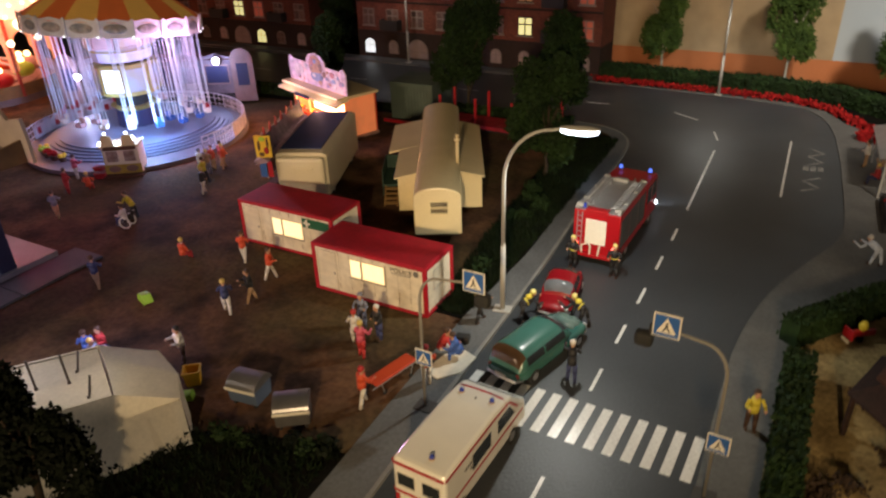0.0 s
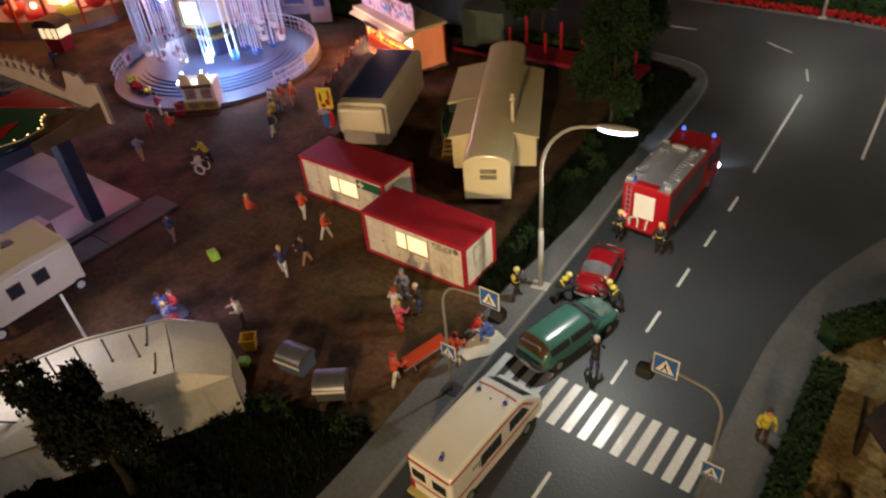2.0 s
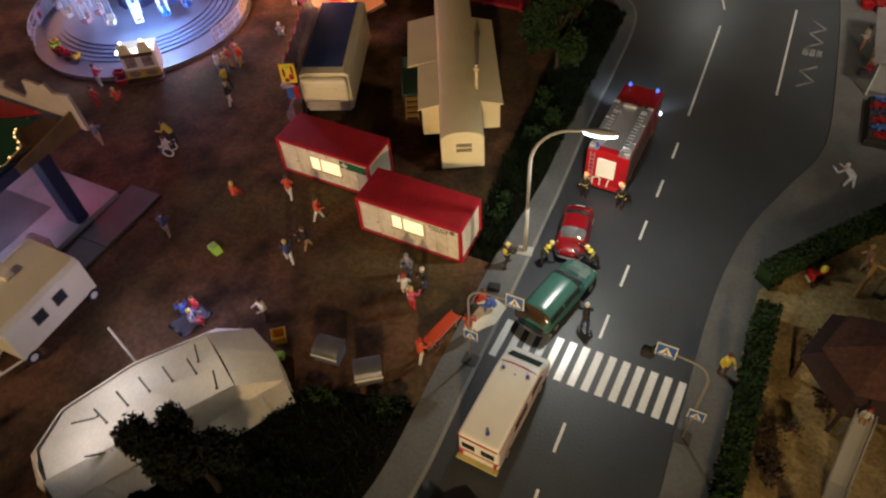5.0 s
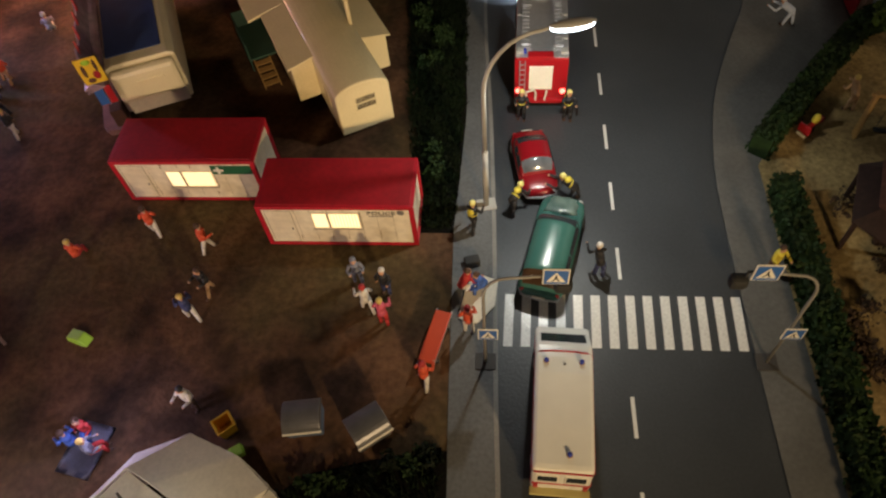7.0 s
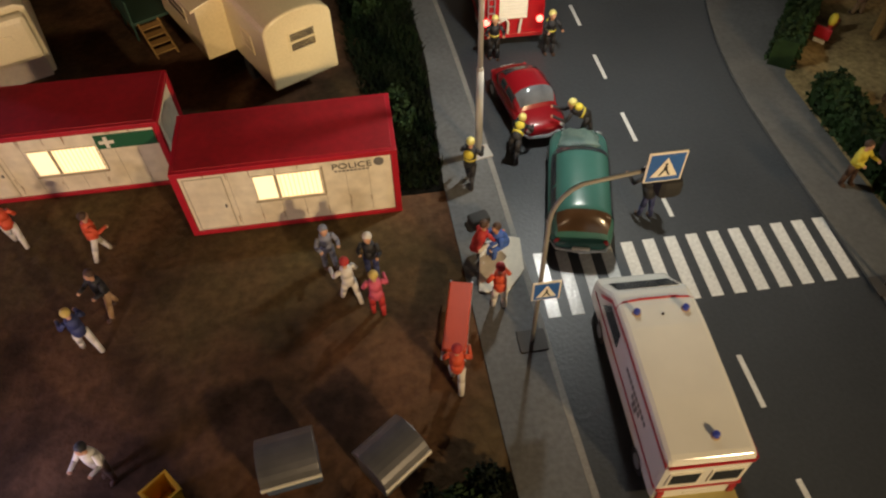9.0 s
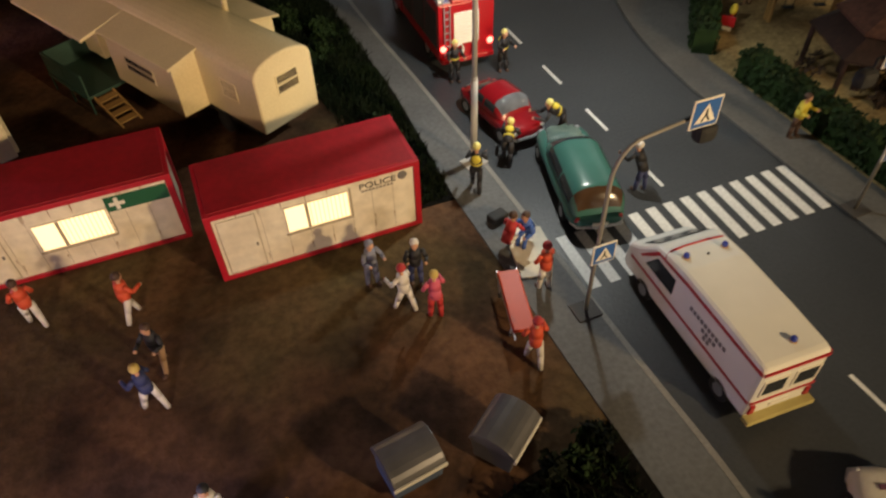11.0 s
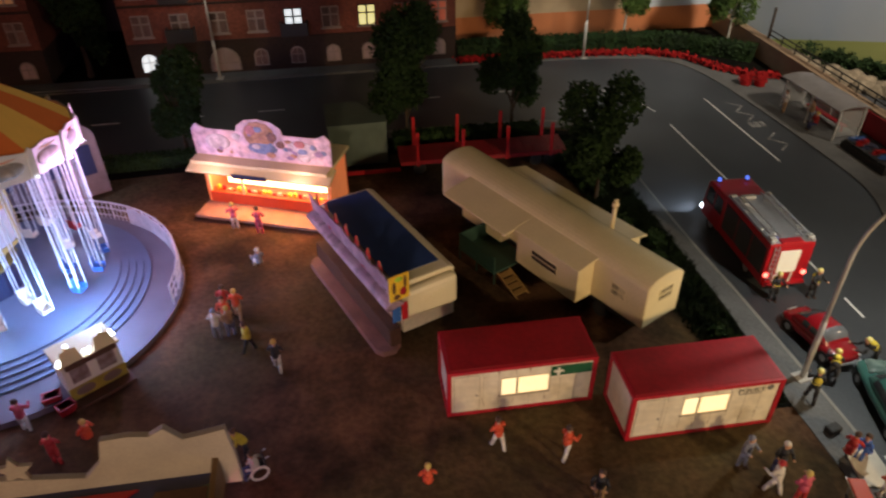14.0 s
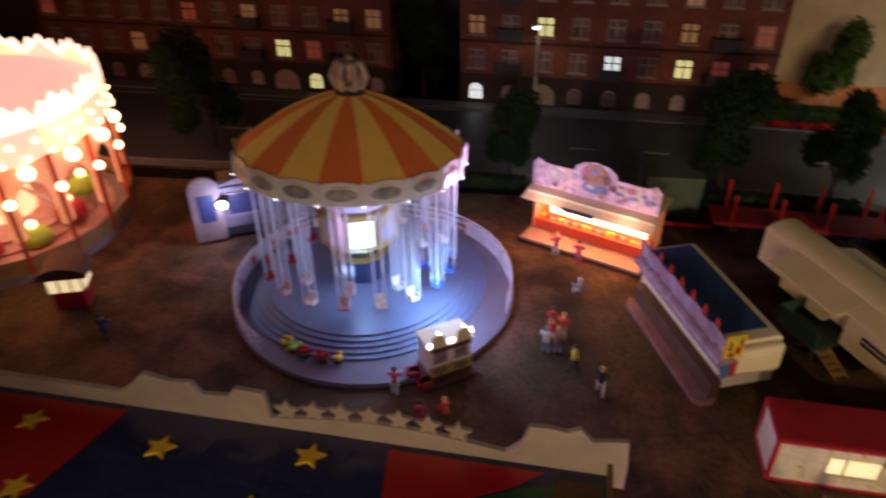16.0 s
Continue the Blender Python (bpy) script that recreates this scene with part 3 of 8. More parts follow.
def living_trailer():
    t = thing("living_trailer", at(-6.43, 10.0, 0.09, 27.9), "long cream show trailer with side bays and a stove pipe", "trailer")
    arc = [(1.2 * math.cos(a), 3.05 + 0.52 * math.sin(a)) for a in [math.pi * k / 14 for k in range(15)]]
    bm = bm_new()
    extrude(bm, [(-1.2, 1.0), (1.2, 1.0)] + arc, "y", -0.36, 14.5, 0.07)
    part("body", bm, CREAM, t, "cream body with a rounded roof")
    bm = bm_new()
    extrude(bm, [(-2.2, 0.95), (-1.1, 0.95), (-1.1, 3.1), (-2.2, 2.85)], "y", 2.75, 6.9, 0.03)
    b1 = part("side_bay", bm, CREAM, t)
    bm = bm_new()
    extrude(bm, [(-2.38, 2.84), (-1.1, 3.14), (-1.1, 3.22), (-2.38, 2.94)], "y", 2.6, 6.95, 0.02)
    part("bay_roof", bm, CREAM, b1)
    bm = bm_new()
    extrude(bm, [(-1.75, 0.95), (-1.1, 0.95), (-1.1, 3.1), (-1.75, 2.9)], "y", 8.6, 11.9, 0.03)
    b2 = part("side_bay", bm, CREAM, t)
    bm = bm_new()
    extrude(bm, [(-3.0, 2.72), (-1.1, 3.14), (-1.1, 3.22), (-3.0, 2.84)], "y", 6.95, 12.0, 0.02)
    part("awning_roof", bm, CREAM, b2, "cream roof over the entrance")
    bm = bm_new()
    extrude(bm, [(1.1, 0.95), (2.35, 0.95), (2.35, 2.8), (1.1, 3.1)], "y", 3.0, 11.3, 0.03)
    b3 = part("side_bay", bm, CREAM, t)
    bm = bm_new()
    extrude(bm, [(1.1, 3.12), (2.5, 2.78), (2.5, 2.88), (1.1, 3.2)], "y", 2.75, 11.5, 0.02)
    part("bay_roof", bm, CREAM, b3)
    bm = bm_new()
    cyl(bm, (1.05, 3.8, 3.1), (1.05, 3.8, 4.55), 0.1, n=12)
    cyl(bm, (1.05, 3.8, 4.55), (1.05, 3.8, 4.7), 0.17, 0.17, n=12)
    cyl(bm, (1.05, 3.8, 4.7), (1.05, 3.8, 4.9), 0.07, 0.12, n=12)
    part("stove_pipe", bm, CREAM, t, smooth=True)
    # windows: end, side of the body, bay
    blind = material("lilac_brown_pane", (0.075, 0.058, 0.066), rough=0.25, vary=0.4, scale=2)

    def window(m, w, h):
        bm = bm_new()
        frame_bars(bm, -w / 2, w / 2, -h / 2, h / 2, 0.05, -0.02, 0.05)
        box(bm, -w / 2 + 0.05, w / 2 - 0.05, -0.015, 0.04, -0.04, 0.03)
        wn_ = part("window", turned(bm, m), CREAM, t, "cream framed dark window")
        bm = bm_new()
        box(bm, -w / 2 + 0.05, w / 2 - 0.05, 0.0, 0.03, -h / 2 + 0.05, h / 2 - 0.05)
        part("pane", turned(bm, m), blind, wn_)
    window(Matrix.Translation((0.08, -0.36, 2.5)), 0.95, 0.72)
    LEFT = Matrix.Rotation(radians(-90), 4, "Z")
    window(Matrix.Translation((-1.2, 1.2, 2.15)) @ LEFT, 0.85, 0.7)
    window(Matrix.Translation((-2.2, 4.95, 2.02)) @ LEFT, 1.8, 0.6)
    bm = bm_new()
    box(bm, -1.0, 1.0, 0.3, 13.9, 0.6, 1.01)
    part("chassis", bm, UNDER, t)
    bm = bm_new()
    box(bm, -3.55, -1.25, 7.0, 9.9, 0.62, 0.74, 0.02)
    for yy in (7.05, 8.45, 9.85):
        box(bm, -3.52, -3.46, yy - 0.03, yy + 0.03, 0, 0.62)
        box(bm, -3.52, -3.46, yy - 0.03, yy + 0.03, 0.74, 1.6)
    box(bm, -3.53, -3.46, 7.05, 9.85, 1.55, 1.62)
    box(bm, -3.51, -3.48, 7.05, 9.85, 0.76, 1.5)
    box(bm, -3.46, -1.3, 9.82, 9.88, 0.76, 1.6)
    part("porch", bm, DK_GREEN, t, "dark green porch")
    for x in (-3.36, -2.6):
        bm = bm_new()
        extrude(bm, [(6.95, 0.7), (6.95, 0.5), (5.6, 0.0), (5.4, 0.0)], "x", x, x + 0.07)
        part("stair_side", bm, WOOD, t, "pale wooden stair side")
    for k in range(4):
        z = 0.62 - 0.16 * k
        bm = bm_new()
        box(bm, -3.3, -2.58, 6.9 - 0.34 * (k + 1), 6.9 - 0.34 * k, z - 0.04, z)
        part("step", bm, WOOD, t, "pale wooden step")
    wheel_parts(t, [(-0.95, 2.2), (0.95, 2.2), (-0.95, 11.2), (0.95, 11.2), (-0.95, 12.2), (0.95, 12.2)], rim=UNDER)
    return t


living_trailer()


# ---- game stall with the blue roof ----
def shooting_stall():
    t = thing("game_stall", at(-16.35, 12.0, 0.09, 23.0), "cream stall trailer with blue roof and a painted front board", "stall")
    bm = bm_new()
    box(bm, -1.85, 1.25, 0.0, 8.1, 0.45, 2.9, 0.08)
    part("body", bm, IVORY, t)
    bm = bm_new()
    extrude(bm, [(-1.85, 2.88), (1.25, 2.88), (1.25, 3.0), (0.95, 3.14), (-1.5, 3.14), (-1.85, 3.0)], "y", -0.02, 8.12, 0.05)
    part("roof_rim", bm, IVORY, t)
    bm = bm_new()
    box(bm, -1.7, 0.78, 0.62, 7.95, 3.12, 3.18, 0.02)
    part("roof_sheet", bm, BLUE_ROOF, t, "dark blue roof covering")
    bm = bm_new()
    box(bm, -1.75, 1.15, -0.5, 0.02, 1.3, 2.95, 0.2)
    nose = part("nose", bm, IVORY, t, "rounded ivory front hood")
    bm = bm_new()
    box(bm, -0.75, 0.5, -0.53, -0.47, 2.2, 2.4, 0.03)
    part("vent_lip", bm, IVORY, nose)
    bm = bm_new()
    box(bm, -1.6, 1.1, -0.2, 0.0, 0.45, 1.3, 0.04)
    part("lower_panel", bm, WALL_WHITE, t, "weathered white lower front panel")
    bm = bm_new()
    box(bm, -1.0, 1.0, 0.2, 7.9, 0.2, 0.46)
    part("chassis", bm, UNDER, t)
    wheel_parts(t, [(1.0, 1.4), (1.0, 6.4), (-1.0, 1.4), (-1.0, 6.4)], 0.36)
    def side(b_):
        return turned(b_, Matrix.Translation((-0.62, 0, 0)))
    # painted front board along the side, with cut-out top
    rng = random.Random(8)
    bm = bm_new()
    top = [(-0.9, 4.15)]
    for k in range(1, 17):
        y = -0.9 + k * 0.54
        top.append((y, 4.0 + 0.28 * abs(math.sin(k * 0.9)) + rng.uniform(-0.06, 0.06)))
    extrude(bm, [(-0.9, 1.9), (7.75, 1.9)] + top[::-1], "x", -1.52, -1.44)
    turned(bm, Matrix.Translation((-1.48, 0, 1.9)) @ Matrix.Rotation(radians(-9), 4, "Y") @ Matrix.Translation((1.48, 0, -1.9)))
    part("front_board", side(bm), material("painted_board", (0.44, 0.33, 0.38), rough=0.45, tint=(0.24, 0.14, 0.20), grain=0.5, scale=1.1, fine=2.2), t, "painted fairground front board")
    for k in range(16):
        bm = bm_new()
        y = -0.6 + k * 0.52
        z = 2.75 + 0.7 * rng.random()
        ball(bm, (-1.5 - 0.16 * (z - 1.9), y, z), rng.uniform(0.14, 0.28), 0.1, 1.3, rng.uniform(0.8, 1.6), 8)
        part("painted_motif", side(bm), (PINK, BROWN, CREAM, DARK_BLUE, PINK, RED, BROWN)[k % 7], t)
    for k in range(7):
        bm = bm_new()
        y = 0.2 + k * 1.1
        extrude(bm, [(y - 0.2, 4.05), (y + 0.2, 4.05), (y + 0.12, 4.35), (y, 4.62), (y - 0.12, 4.35)], "x", -1.78, -1.72)
        part("flame_ornament", side(bm), SILL, t, "red flame ornament")
    bm = bm_new()
    box(bm, -1.95, -1.0, -1.0, -0.9, 3.2, 4.5, 0.02)
    ye = part("end_sign", side(bm), YELLOW, t, "yellow end sign with a painted figure")
    for x, z, r, sx, mm in ((-1.72, 3.9, 0.3, 0.3, BROWN), (-1.3, 3.62, 0.2, 0.8, RED), (-1.2, 4.1, 0.3, 0.25, BROWN), (-1.5, 4.3, 0.12, 1.6, LIME), (-1.6, 3.4, 0.12, 1.4, BROWN)):
        bm = bm_new()
        ball(bm, (x, -1.0, z), r, sx, 0.1, 1.1, 7)
        part("painted_shape", side(bm), mm, ye)
    for x0, x1, mm in ((-1.85, -1.45, BLUE_SIGN), (-1.4, -1.1, SILL)):
        bm = bm_new()
        box(bm, x0, x1, -0.98, -0.92, 2.0, 2.95, 0.02)
        part("sign_footboard", side(bm), mm, ye)
    bm = bm_new()
    roll = [(-1.3, 2.9), (-1.3, 3.0)] + [(-1.75 - 0.42 * math.cos(a), 2.86 + 0.3 * math.sin(a)) for a in [math.pi * (0.85 - 0.85 * k / 8) + 0.2 for k in range(9)]][::-1] + [(-2.1, 2.75)]
    extrude(bm, roll, "y", -1.0, 7.6)
    part("canopy", side(bm), bpy.data.materials["painted_board"], t, "rounded mottled awning")
    bm = bm_new()
    box(bm, -1.85, -1.3, -0.6, 7.6, 0.3, 1.25, 0.03)
    part("counter", side(bm), BROWN, t, "brown stall counter")
    bm = bm_new()
    extrude(bm, [(-2.5, -0.3), (-2.3, -0.7), (-1.7, -0.8), (-1.3, -0.5), (-1.3, 7.6), (-2.1, 7.6), (-2.45, 7.2)], "z", 0.0, 0.32, 0.04)
    part("step_platform", side(bm), material("worn_step", (0.30, 0.15, 0.13), rough=0.7, vary=0.4, grain=0.15, scale=0.8), t, "reddish brown front step platform")
    return t


shooting_stall()


# ---- street furniture ----
def street_lamp(x, y, rz, h=8.4, reach=2.9, watts=0, z=0.12, label="tall grey street lamp with a lit curved arm"):
    t = thing("street_lamp", at(x, y, z, rz), label, "street lamp", "street lamps")
    bm = bm_new()
    box(bm, -0.4, 0.4, -0.3, 0.3, 0, 0.05, 0.02)
    part("base_plate", bm, POLE_GREY, t)
    bm = bm_new()
    cyl(bm, (0, 0, 0.04), (0, 0, 3.2), 0.12, 0.11, 12)
    cyl(bm, (0, 0, 3.2), (0, 0, 3.3), 0.11, 0.08, 12)
    pts = [(0, 0, 3.2), (0, 0, h - 2.3)] + [(reach * 0.66 * (1 - math.cos(a)), 0, h - 2.3 + 2.25 * math.sin(a)) for a in [math.pi / 2 * k / 8 for k in range(1, 9)]] + [(reach * 0.75, 0, h + 0.02)]
    tube(bm, pts, 0.085, 8, 0.06)
    part("pole", bm, POLE_GREY, t, smooth=True)
    bm = bm_new()
    ball(bm, (reach, 0, h + 0.06), 0.8, 1.0, 0.26, 0.14, 14)
    hd = part("lamp_head", bm, POLE_GREY, t)
    bm = bm_new()
    ball(bm, (reach, 0, h - 0.05), 0.74, 1.0, 0.28, 0.2, 14)
    part("lamp_glass", bm, BULB_WHITE, hd, "glowing white lamp glass")
    if watts:
        p = t.matrix_world @ Vector((reach * U, 0, (h - 0.35) * U)) / U
        lamp("street_lamp_light", p.x, p.y, p.z, watts, (0.95, 0.95, 0.87), 0.25, "SPOT", aim=(p.x, p.y, 0), spot=150)
    return t


street_lamp(-1.1, 6.15, 11, 8.45, 2.9, 2700)
street_lamp(1.65, 44.6, 273, 8.4, 2.9, 1200, 0.1)
street_lamp(-29.5, 45.2, 268, 8.4, 2.4, 350, 0.1)


def crossing_sign(parent, m, w=0.62):
    """A blue pedestrian crossing plate in a white rim, facing local -y."""
    bm = bm_new()
    box(bm, -w / 2, w / 2, -0.02, 0.02, -w / 2, w / 2, 0.012)
    s = part("sign_plate", turned(bm, m), WHITE, parent, "blue and white pedestrian crossing sign")
    bm = bm_new()
    box(bm, -w / 2 + 0.04, w / 2 - 0.04, -0.028, -0.018, -w / 2 + 0.04, w / 2 - 0.04)
    part("blue_field", turned(bm, m), BLUE_SIGN, s)
    bm = bm_new()
    extrude(bm, [(-w * 0.36, -w * 0.3), (w * 0.36, -w * 0.3), (0, w * 0.34)], "y", -0.036, -0.026)
    part("white_triangle", turned(bm, m), WHITE, s)
    bm = bm_new()
    ball(bm, (0.0, -0.036, w * 0.12), w * 0.045, 1, 0.15, 1, 8)
    extrude(bm, [(-w * 0.05, -w * 0.05), (w * 0.05, -w * 0.05), (w * 0.04, w * 0.07), (-w * 0.04, w * 0.07)], "y", -0.042, -0.034)
    extrude(bm, [(-w * 0.16, -w * 0.25), (-w * 0.1, -w * 0.25), (w * 0.02, -w * 0.05), (-w * 0.05, -w * 0.05)], "y", -0.042, -0.034)
    extrude(bm, [(w * 0.1, -w * 0.25), (w * 0.16, -w * 0.25), (w * 0.05, -w * 0.05), (-w * 0.02, -w * 0.05)], "y", -0.042, -0.034)
    part("walking_symbol", turned(bm, m), BLACK_INK, s)


def crossing_gantry(x, y, side, label):
    """A bent pole with a lit box and sign over the road and a smaller sign on the pole."""
    t = thing("crossing_sign_post", at(x, y, 0.12 if side > 0 else 0.08), label, "traffic sign", "pedestrian crossing signs")
    bm = bm_new()
    box(bm, -0.36, 0.36, -0.32, 0.32, 0, 0.04, 0.015)
    part("base_plate", bm, PLATE, t)
    bm = bm_new()
    pts = [(0, 0, 0.02), (0, 0, 4.5)] + [(side * 0.75 * (1 - math.cos(a)), 0.0, 4.5 + 1.05 * math.sin(a)) for a in [math.pi / 2 * k / 6 for k in range(1, 7)]] + [(side * 2.0, 0.0, 5.72)]
    tube(bm, pts, 0.055, 8, 0.042)
    part("pole", bm, POLE_DULL, t, smooth=True)
    bm = bm_new()
    box(bm, side * 2.35 - 0.27, side * 2.35 + 0.27, -0.2, 0.2, 4.97, 5.45, 0.14)
    box(bm, side * 2.2 - 0.03, side * 2.2 + 0.03, -0.03, 0.03, 5.45, 5.74)
    box(bm, side * 1.95 - 0.25, side * 1.95 + 0.27, -0.03, 0.03, 5.69, 5.75)
    part("signal_box", bm, DARK, t, "black lamp box under the arm")
    crossing_sign(t, Matrix.Translation((side * 1.75 if side < 0 else 2.1, -0.12, 5.86)), 0.76)
    crossing_sign(t, Matrix.Translation((0.12, -0.12, 2.3)), 0.66)
    return t


crossing_gantry(-0.97, -0.96, 1, "grey arched post with pedestrian crossing signs by the kerb")
crossing_gantry(8.72, -0.72, -1, "grey arched post with crossing signs and black lamp box")


# ---- vehicles ----
def side_window(parent, profile, x, w=0.02, mat=None, label=""):
    bm = bm_new()
    extrude(bm, profile, "x", x - w / 2, x + w / 2)
    return part("side_window", bm, mat or WINDOW, parent, label)


def loft(bm, rings):
    """Rings of equal size joined into a closed smooth hull."""
    rows = [[bm.verts.new(p) for p in r] for r in rings]
    n = len(rows[0])
    for a, b in zip(rows, rows[1:]):
        for k in range(n):
            bm.faces.new((a[k], a[(k + 1) % n], b[(k + 1) % n], b[k]))
    bm.faces.new(rows[0][::-1])
    bm.faces.new(rows[-1])
    bmesh.ops.recalc_face_normals(bm, faces=bm.faces[:])
    return bm


def power(c, e):
    return math.copysign(abs(c) ** e, c)


def car(x, y, rz, paint, label, L=4.1, W=1.66, H=1.36, cabin=(-0.78, -0.48, 0.08, 0.46), screen=None, rear=None):
    """A rounded saloon, nose to local +y; cabin gives rear foot, roof start, roof end and windscreen foot as parts of half the length."""
    t = thing("car", at(x, y, 0.0, rz), label, "car", "cars in the street")
    h, w = L / 2, W / 2
    rows = [(-h, 0.60, 0.40, 0.60), (-h + 0.06, 0.74, 0.33, 0.68), (-h + 0.2, 0.88, 0.27, 0.75), (-h + 0.5, 0.97, 0.23, 0.81), (-h * 0.3, 1.0, 0.21, 0.85), (h * 0.3, 1.0, 0.21, 0.86), (h - 0.65, 0.97, 0.23, 0.81), (h - 0.28, 0.9, 0.26, 0.74), (h - 0.08, 0.76, 0.32, 0.66), (h, 0.58, 0.4, 0.56)]
    bm = bm_new()
    ang = [2 * math.pi * k / 20 for k in range(20)]
    loft(bm, [[(w * f * power(math.cos(a), 0.55), yy, (z0 + z1) / 2 + (z1 - z0) / 2 * power(math.sin(a), 0.7)) for a in ang] for yy, f, z0, z1 in rows])
    part("body", bm, paint, t, smooth=True)
    y0, y1, y2, y3 = (c * h for c in cabin)

    def skin(yy, a, out=0.0):
        f = min((yy - y0) / (y1 - y0), (y3 - yy) / (y3 - y2), 1.0)
        f = max(0.0, f)
        lift = (f * (2 - f)) ** 0.8
        hh = (H - 0.76) * lift + out
        ww = (w - 0.07) * (0.86 + 0.14 * min(1, f * 2)) + out
        return (ww * power(math.cos(a), 0.72 + 0.1 * lift), yy, 0.76 + hh * power(math.sin(a), 0.72))
    ys = [y0 + (y3 - y0) * k / 22 for k in range(23)]
    bm = bm_new()
    g = [[bm.verts.new(skin(yy, math.pi * k / 16)) for k in range(17)] for yy in ys]
    for a, b in zip(g, g[1:]):
        for k in range(16):
            bm.faces.new((a[k], a[k + 1], b[k + 1], b[k]))
    part("cabin", bm, paint, t, smooth=True)

    def pane(name, ya, yb, a0, a1, mat, lab=""):
        bm = bm_new()
        g = [[bm.verts.new(skin(ya + (yb - ya) * i / 6, math.pi * (a0 + (a1 - a0) * k / 8), 0.012)) for k in range(9)] for i in range(7)]
        for a, b in zip(g, g[1:]):
            for k in range(8):
                bm.faces.new((a[k], a[k + 1], b[k + 1], b[k]))
        part(name, bm, mat, t, lab, smooth=True)
    pane("windscreen", y2 + (y3 - y2) * 0.12, y2 + (y3 - y2) * 0.86, 0.2, 0.8, screen or WINDOW)
    pane("rear_window", y0 + (y1 - y0) * (0.1 if rear else 0.3), y0 + (y1 - y0) * (0.78 if rear else 0.85), 0.2 if rear else 0.24, 0.8 if rear else 0.76, rear or WINDOW)
    mid = (y1 + y2) / 2 - 0.1
    for a0, a1 in ((0.05, 0.19), (0.95, 0.81)):
        pane("side_window", y1 - 0.15, mid - 0.05, a0, a1, WINDOW)
        pane("side_window", mid + 0.05, y2 + 0.18, a0, a1, WINDOW)
    wheel_parts(t, [(sx * (w - 0.1), sy * L * 0.31) for sx in (-1, 1) for sy in (-1, 1)], 0.3, 0.2, SILVER)
    for sx in (-1, 1):
        bm = bm_new()
        ball(bm, (sx * w * 0.66, h - 0.12, 0.56), 0.12, 1.1, 0.6, 0.9, 10)
        part("headlight", bm, SILVER, t)
        bm = bm_new()
        ball(bm, (sx * w * 0.7, -h + 0.12, 0.58), 0.1, 1.0, 0.6, 1.2, 8)
        part("tail_light", bm, SILL, t, "red tail light")
    for sy in (-1, 1):
        bm = bm_new()
        tube(bm, [(-w * 0.86, sy * (h - 0.3), 0.4), (-w * 0.72, sy * (h - 0.02), 0.4), (0, sy * (h + 0.07), 0.4), (w * 0.72, sy * (h - 0.02), 0.4), (w * 0.86, sy * (h - 0.3), 0.4)], 0.055, 6)
        part("bumper", bm, SILVER, t)
    bm = bm_new()
    box(bm, -0.24, 0.24, -h - 0.09, -h - 0.05, 0.47, 0.58)
    part("number_plate", bm, WHITE, t)
    return t


green_car = car(1.52, 3.86, -14.2, CAR_GREEN, "dark green rounded car with a crumpled whitish bonnet", 4.8, 1.86, 1.5, (-0.95, -0.72, 0.16, 0.5), None, material("brown_rear_window", (0.075, 0.042, 0.022), rough=0.2, vary=0.4, scale=1.5))
bm = bm_new()
rng = random.Random(4)
g = []
for i in range(9):
    row = []
    for k in range(9):
        u, v = i / 8, k / 8 * 2 - 1
        yy = 1.3 + 1.05 * u
        xx = v * (0.74 - 0.22 * u * u)
        row.append(bm.verts.new((xx + rng.uniform(-0.04, 0.04), yy + rng.uniform(-0.04, 0.04), 0.90 - 0.2 * u * u - 0.10 * v * v + (rng.uniform(-0.01, 0.10) if 0 < i < 8 and 0 < k < 8 else -0.08))))
    g.append(row)
for a, b in zip(g, g[1:]):
    for k in range(8):
        bm.faces.new((a[k], a[k + 1], b[k + 1], b[k]))
bmesh.ops.solidify(bm, geom=bm.faces[:], thickness=0.03)
part("crumpled_bonnet", bm, material("crumpled_paint", (0.32, 0.41, 0.37), rough=0.3, tint=(0.14, 0.24, 0.21), scale=2), green_car, "crumpled pale bonnet", smooth=True)
# the lamp's reflection in the windscreen is put into its pale colour
car(0.87, 8.12, 189, CAR_RED, "small dark red rounded car, nose crashed against the green one", 3.55, 1.62, 1.36, (-0.72, -0.2, 0.22, 0.54), material("windscreen_reflection", (0.15, 0.16, 0.18), rough=0.1, vary=0.5, scale=1.5))


# beacon bases take the orange-ish shade at their feet as a tan colour
TAN_SHADE_BASE = material("tan_beacon_shade", (0.42, 0.27, 0.13), rough=0.5, vary=0.2)


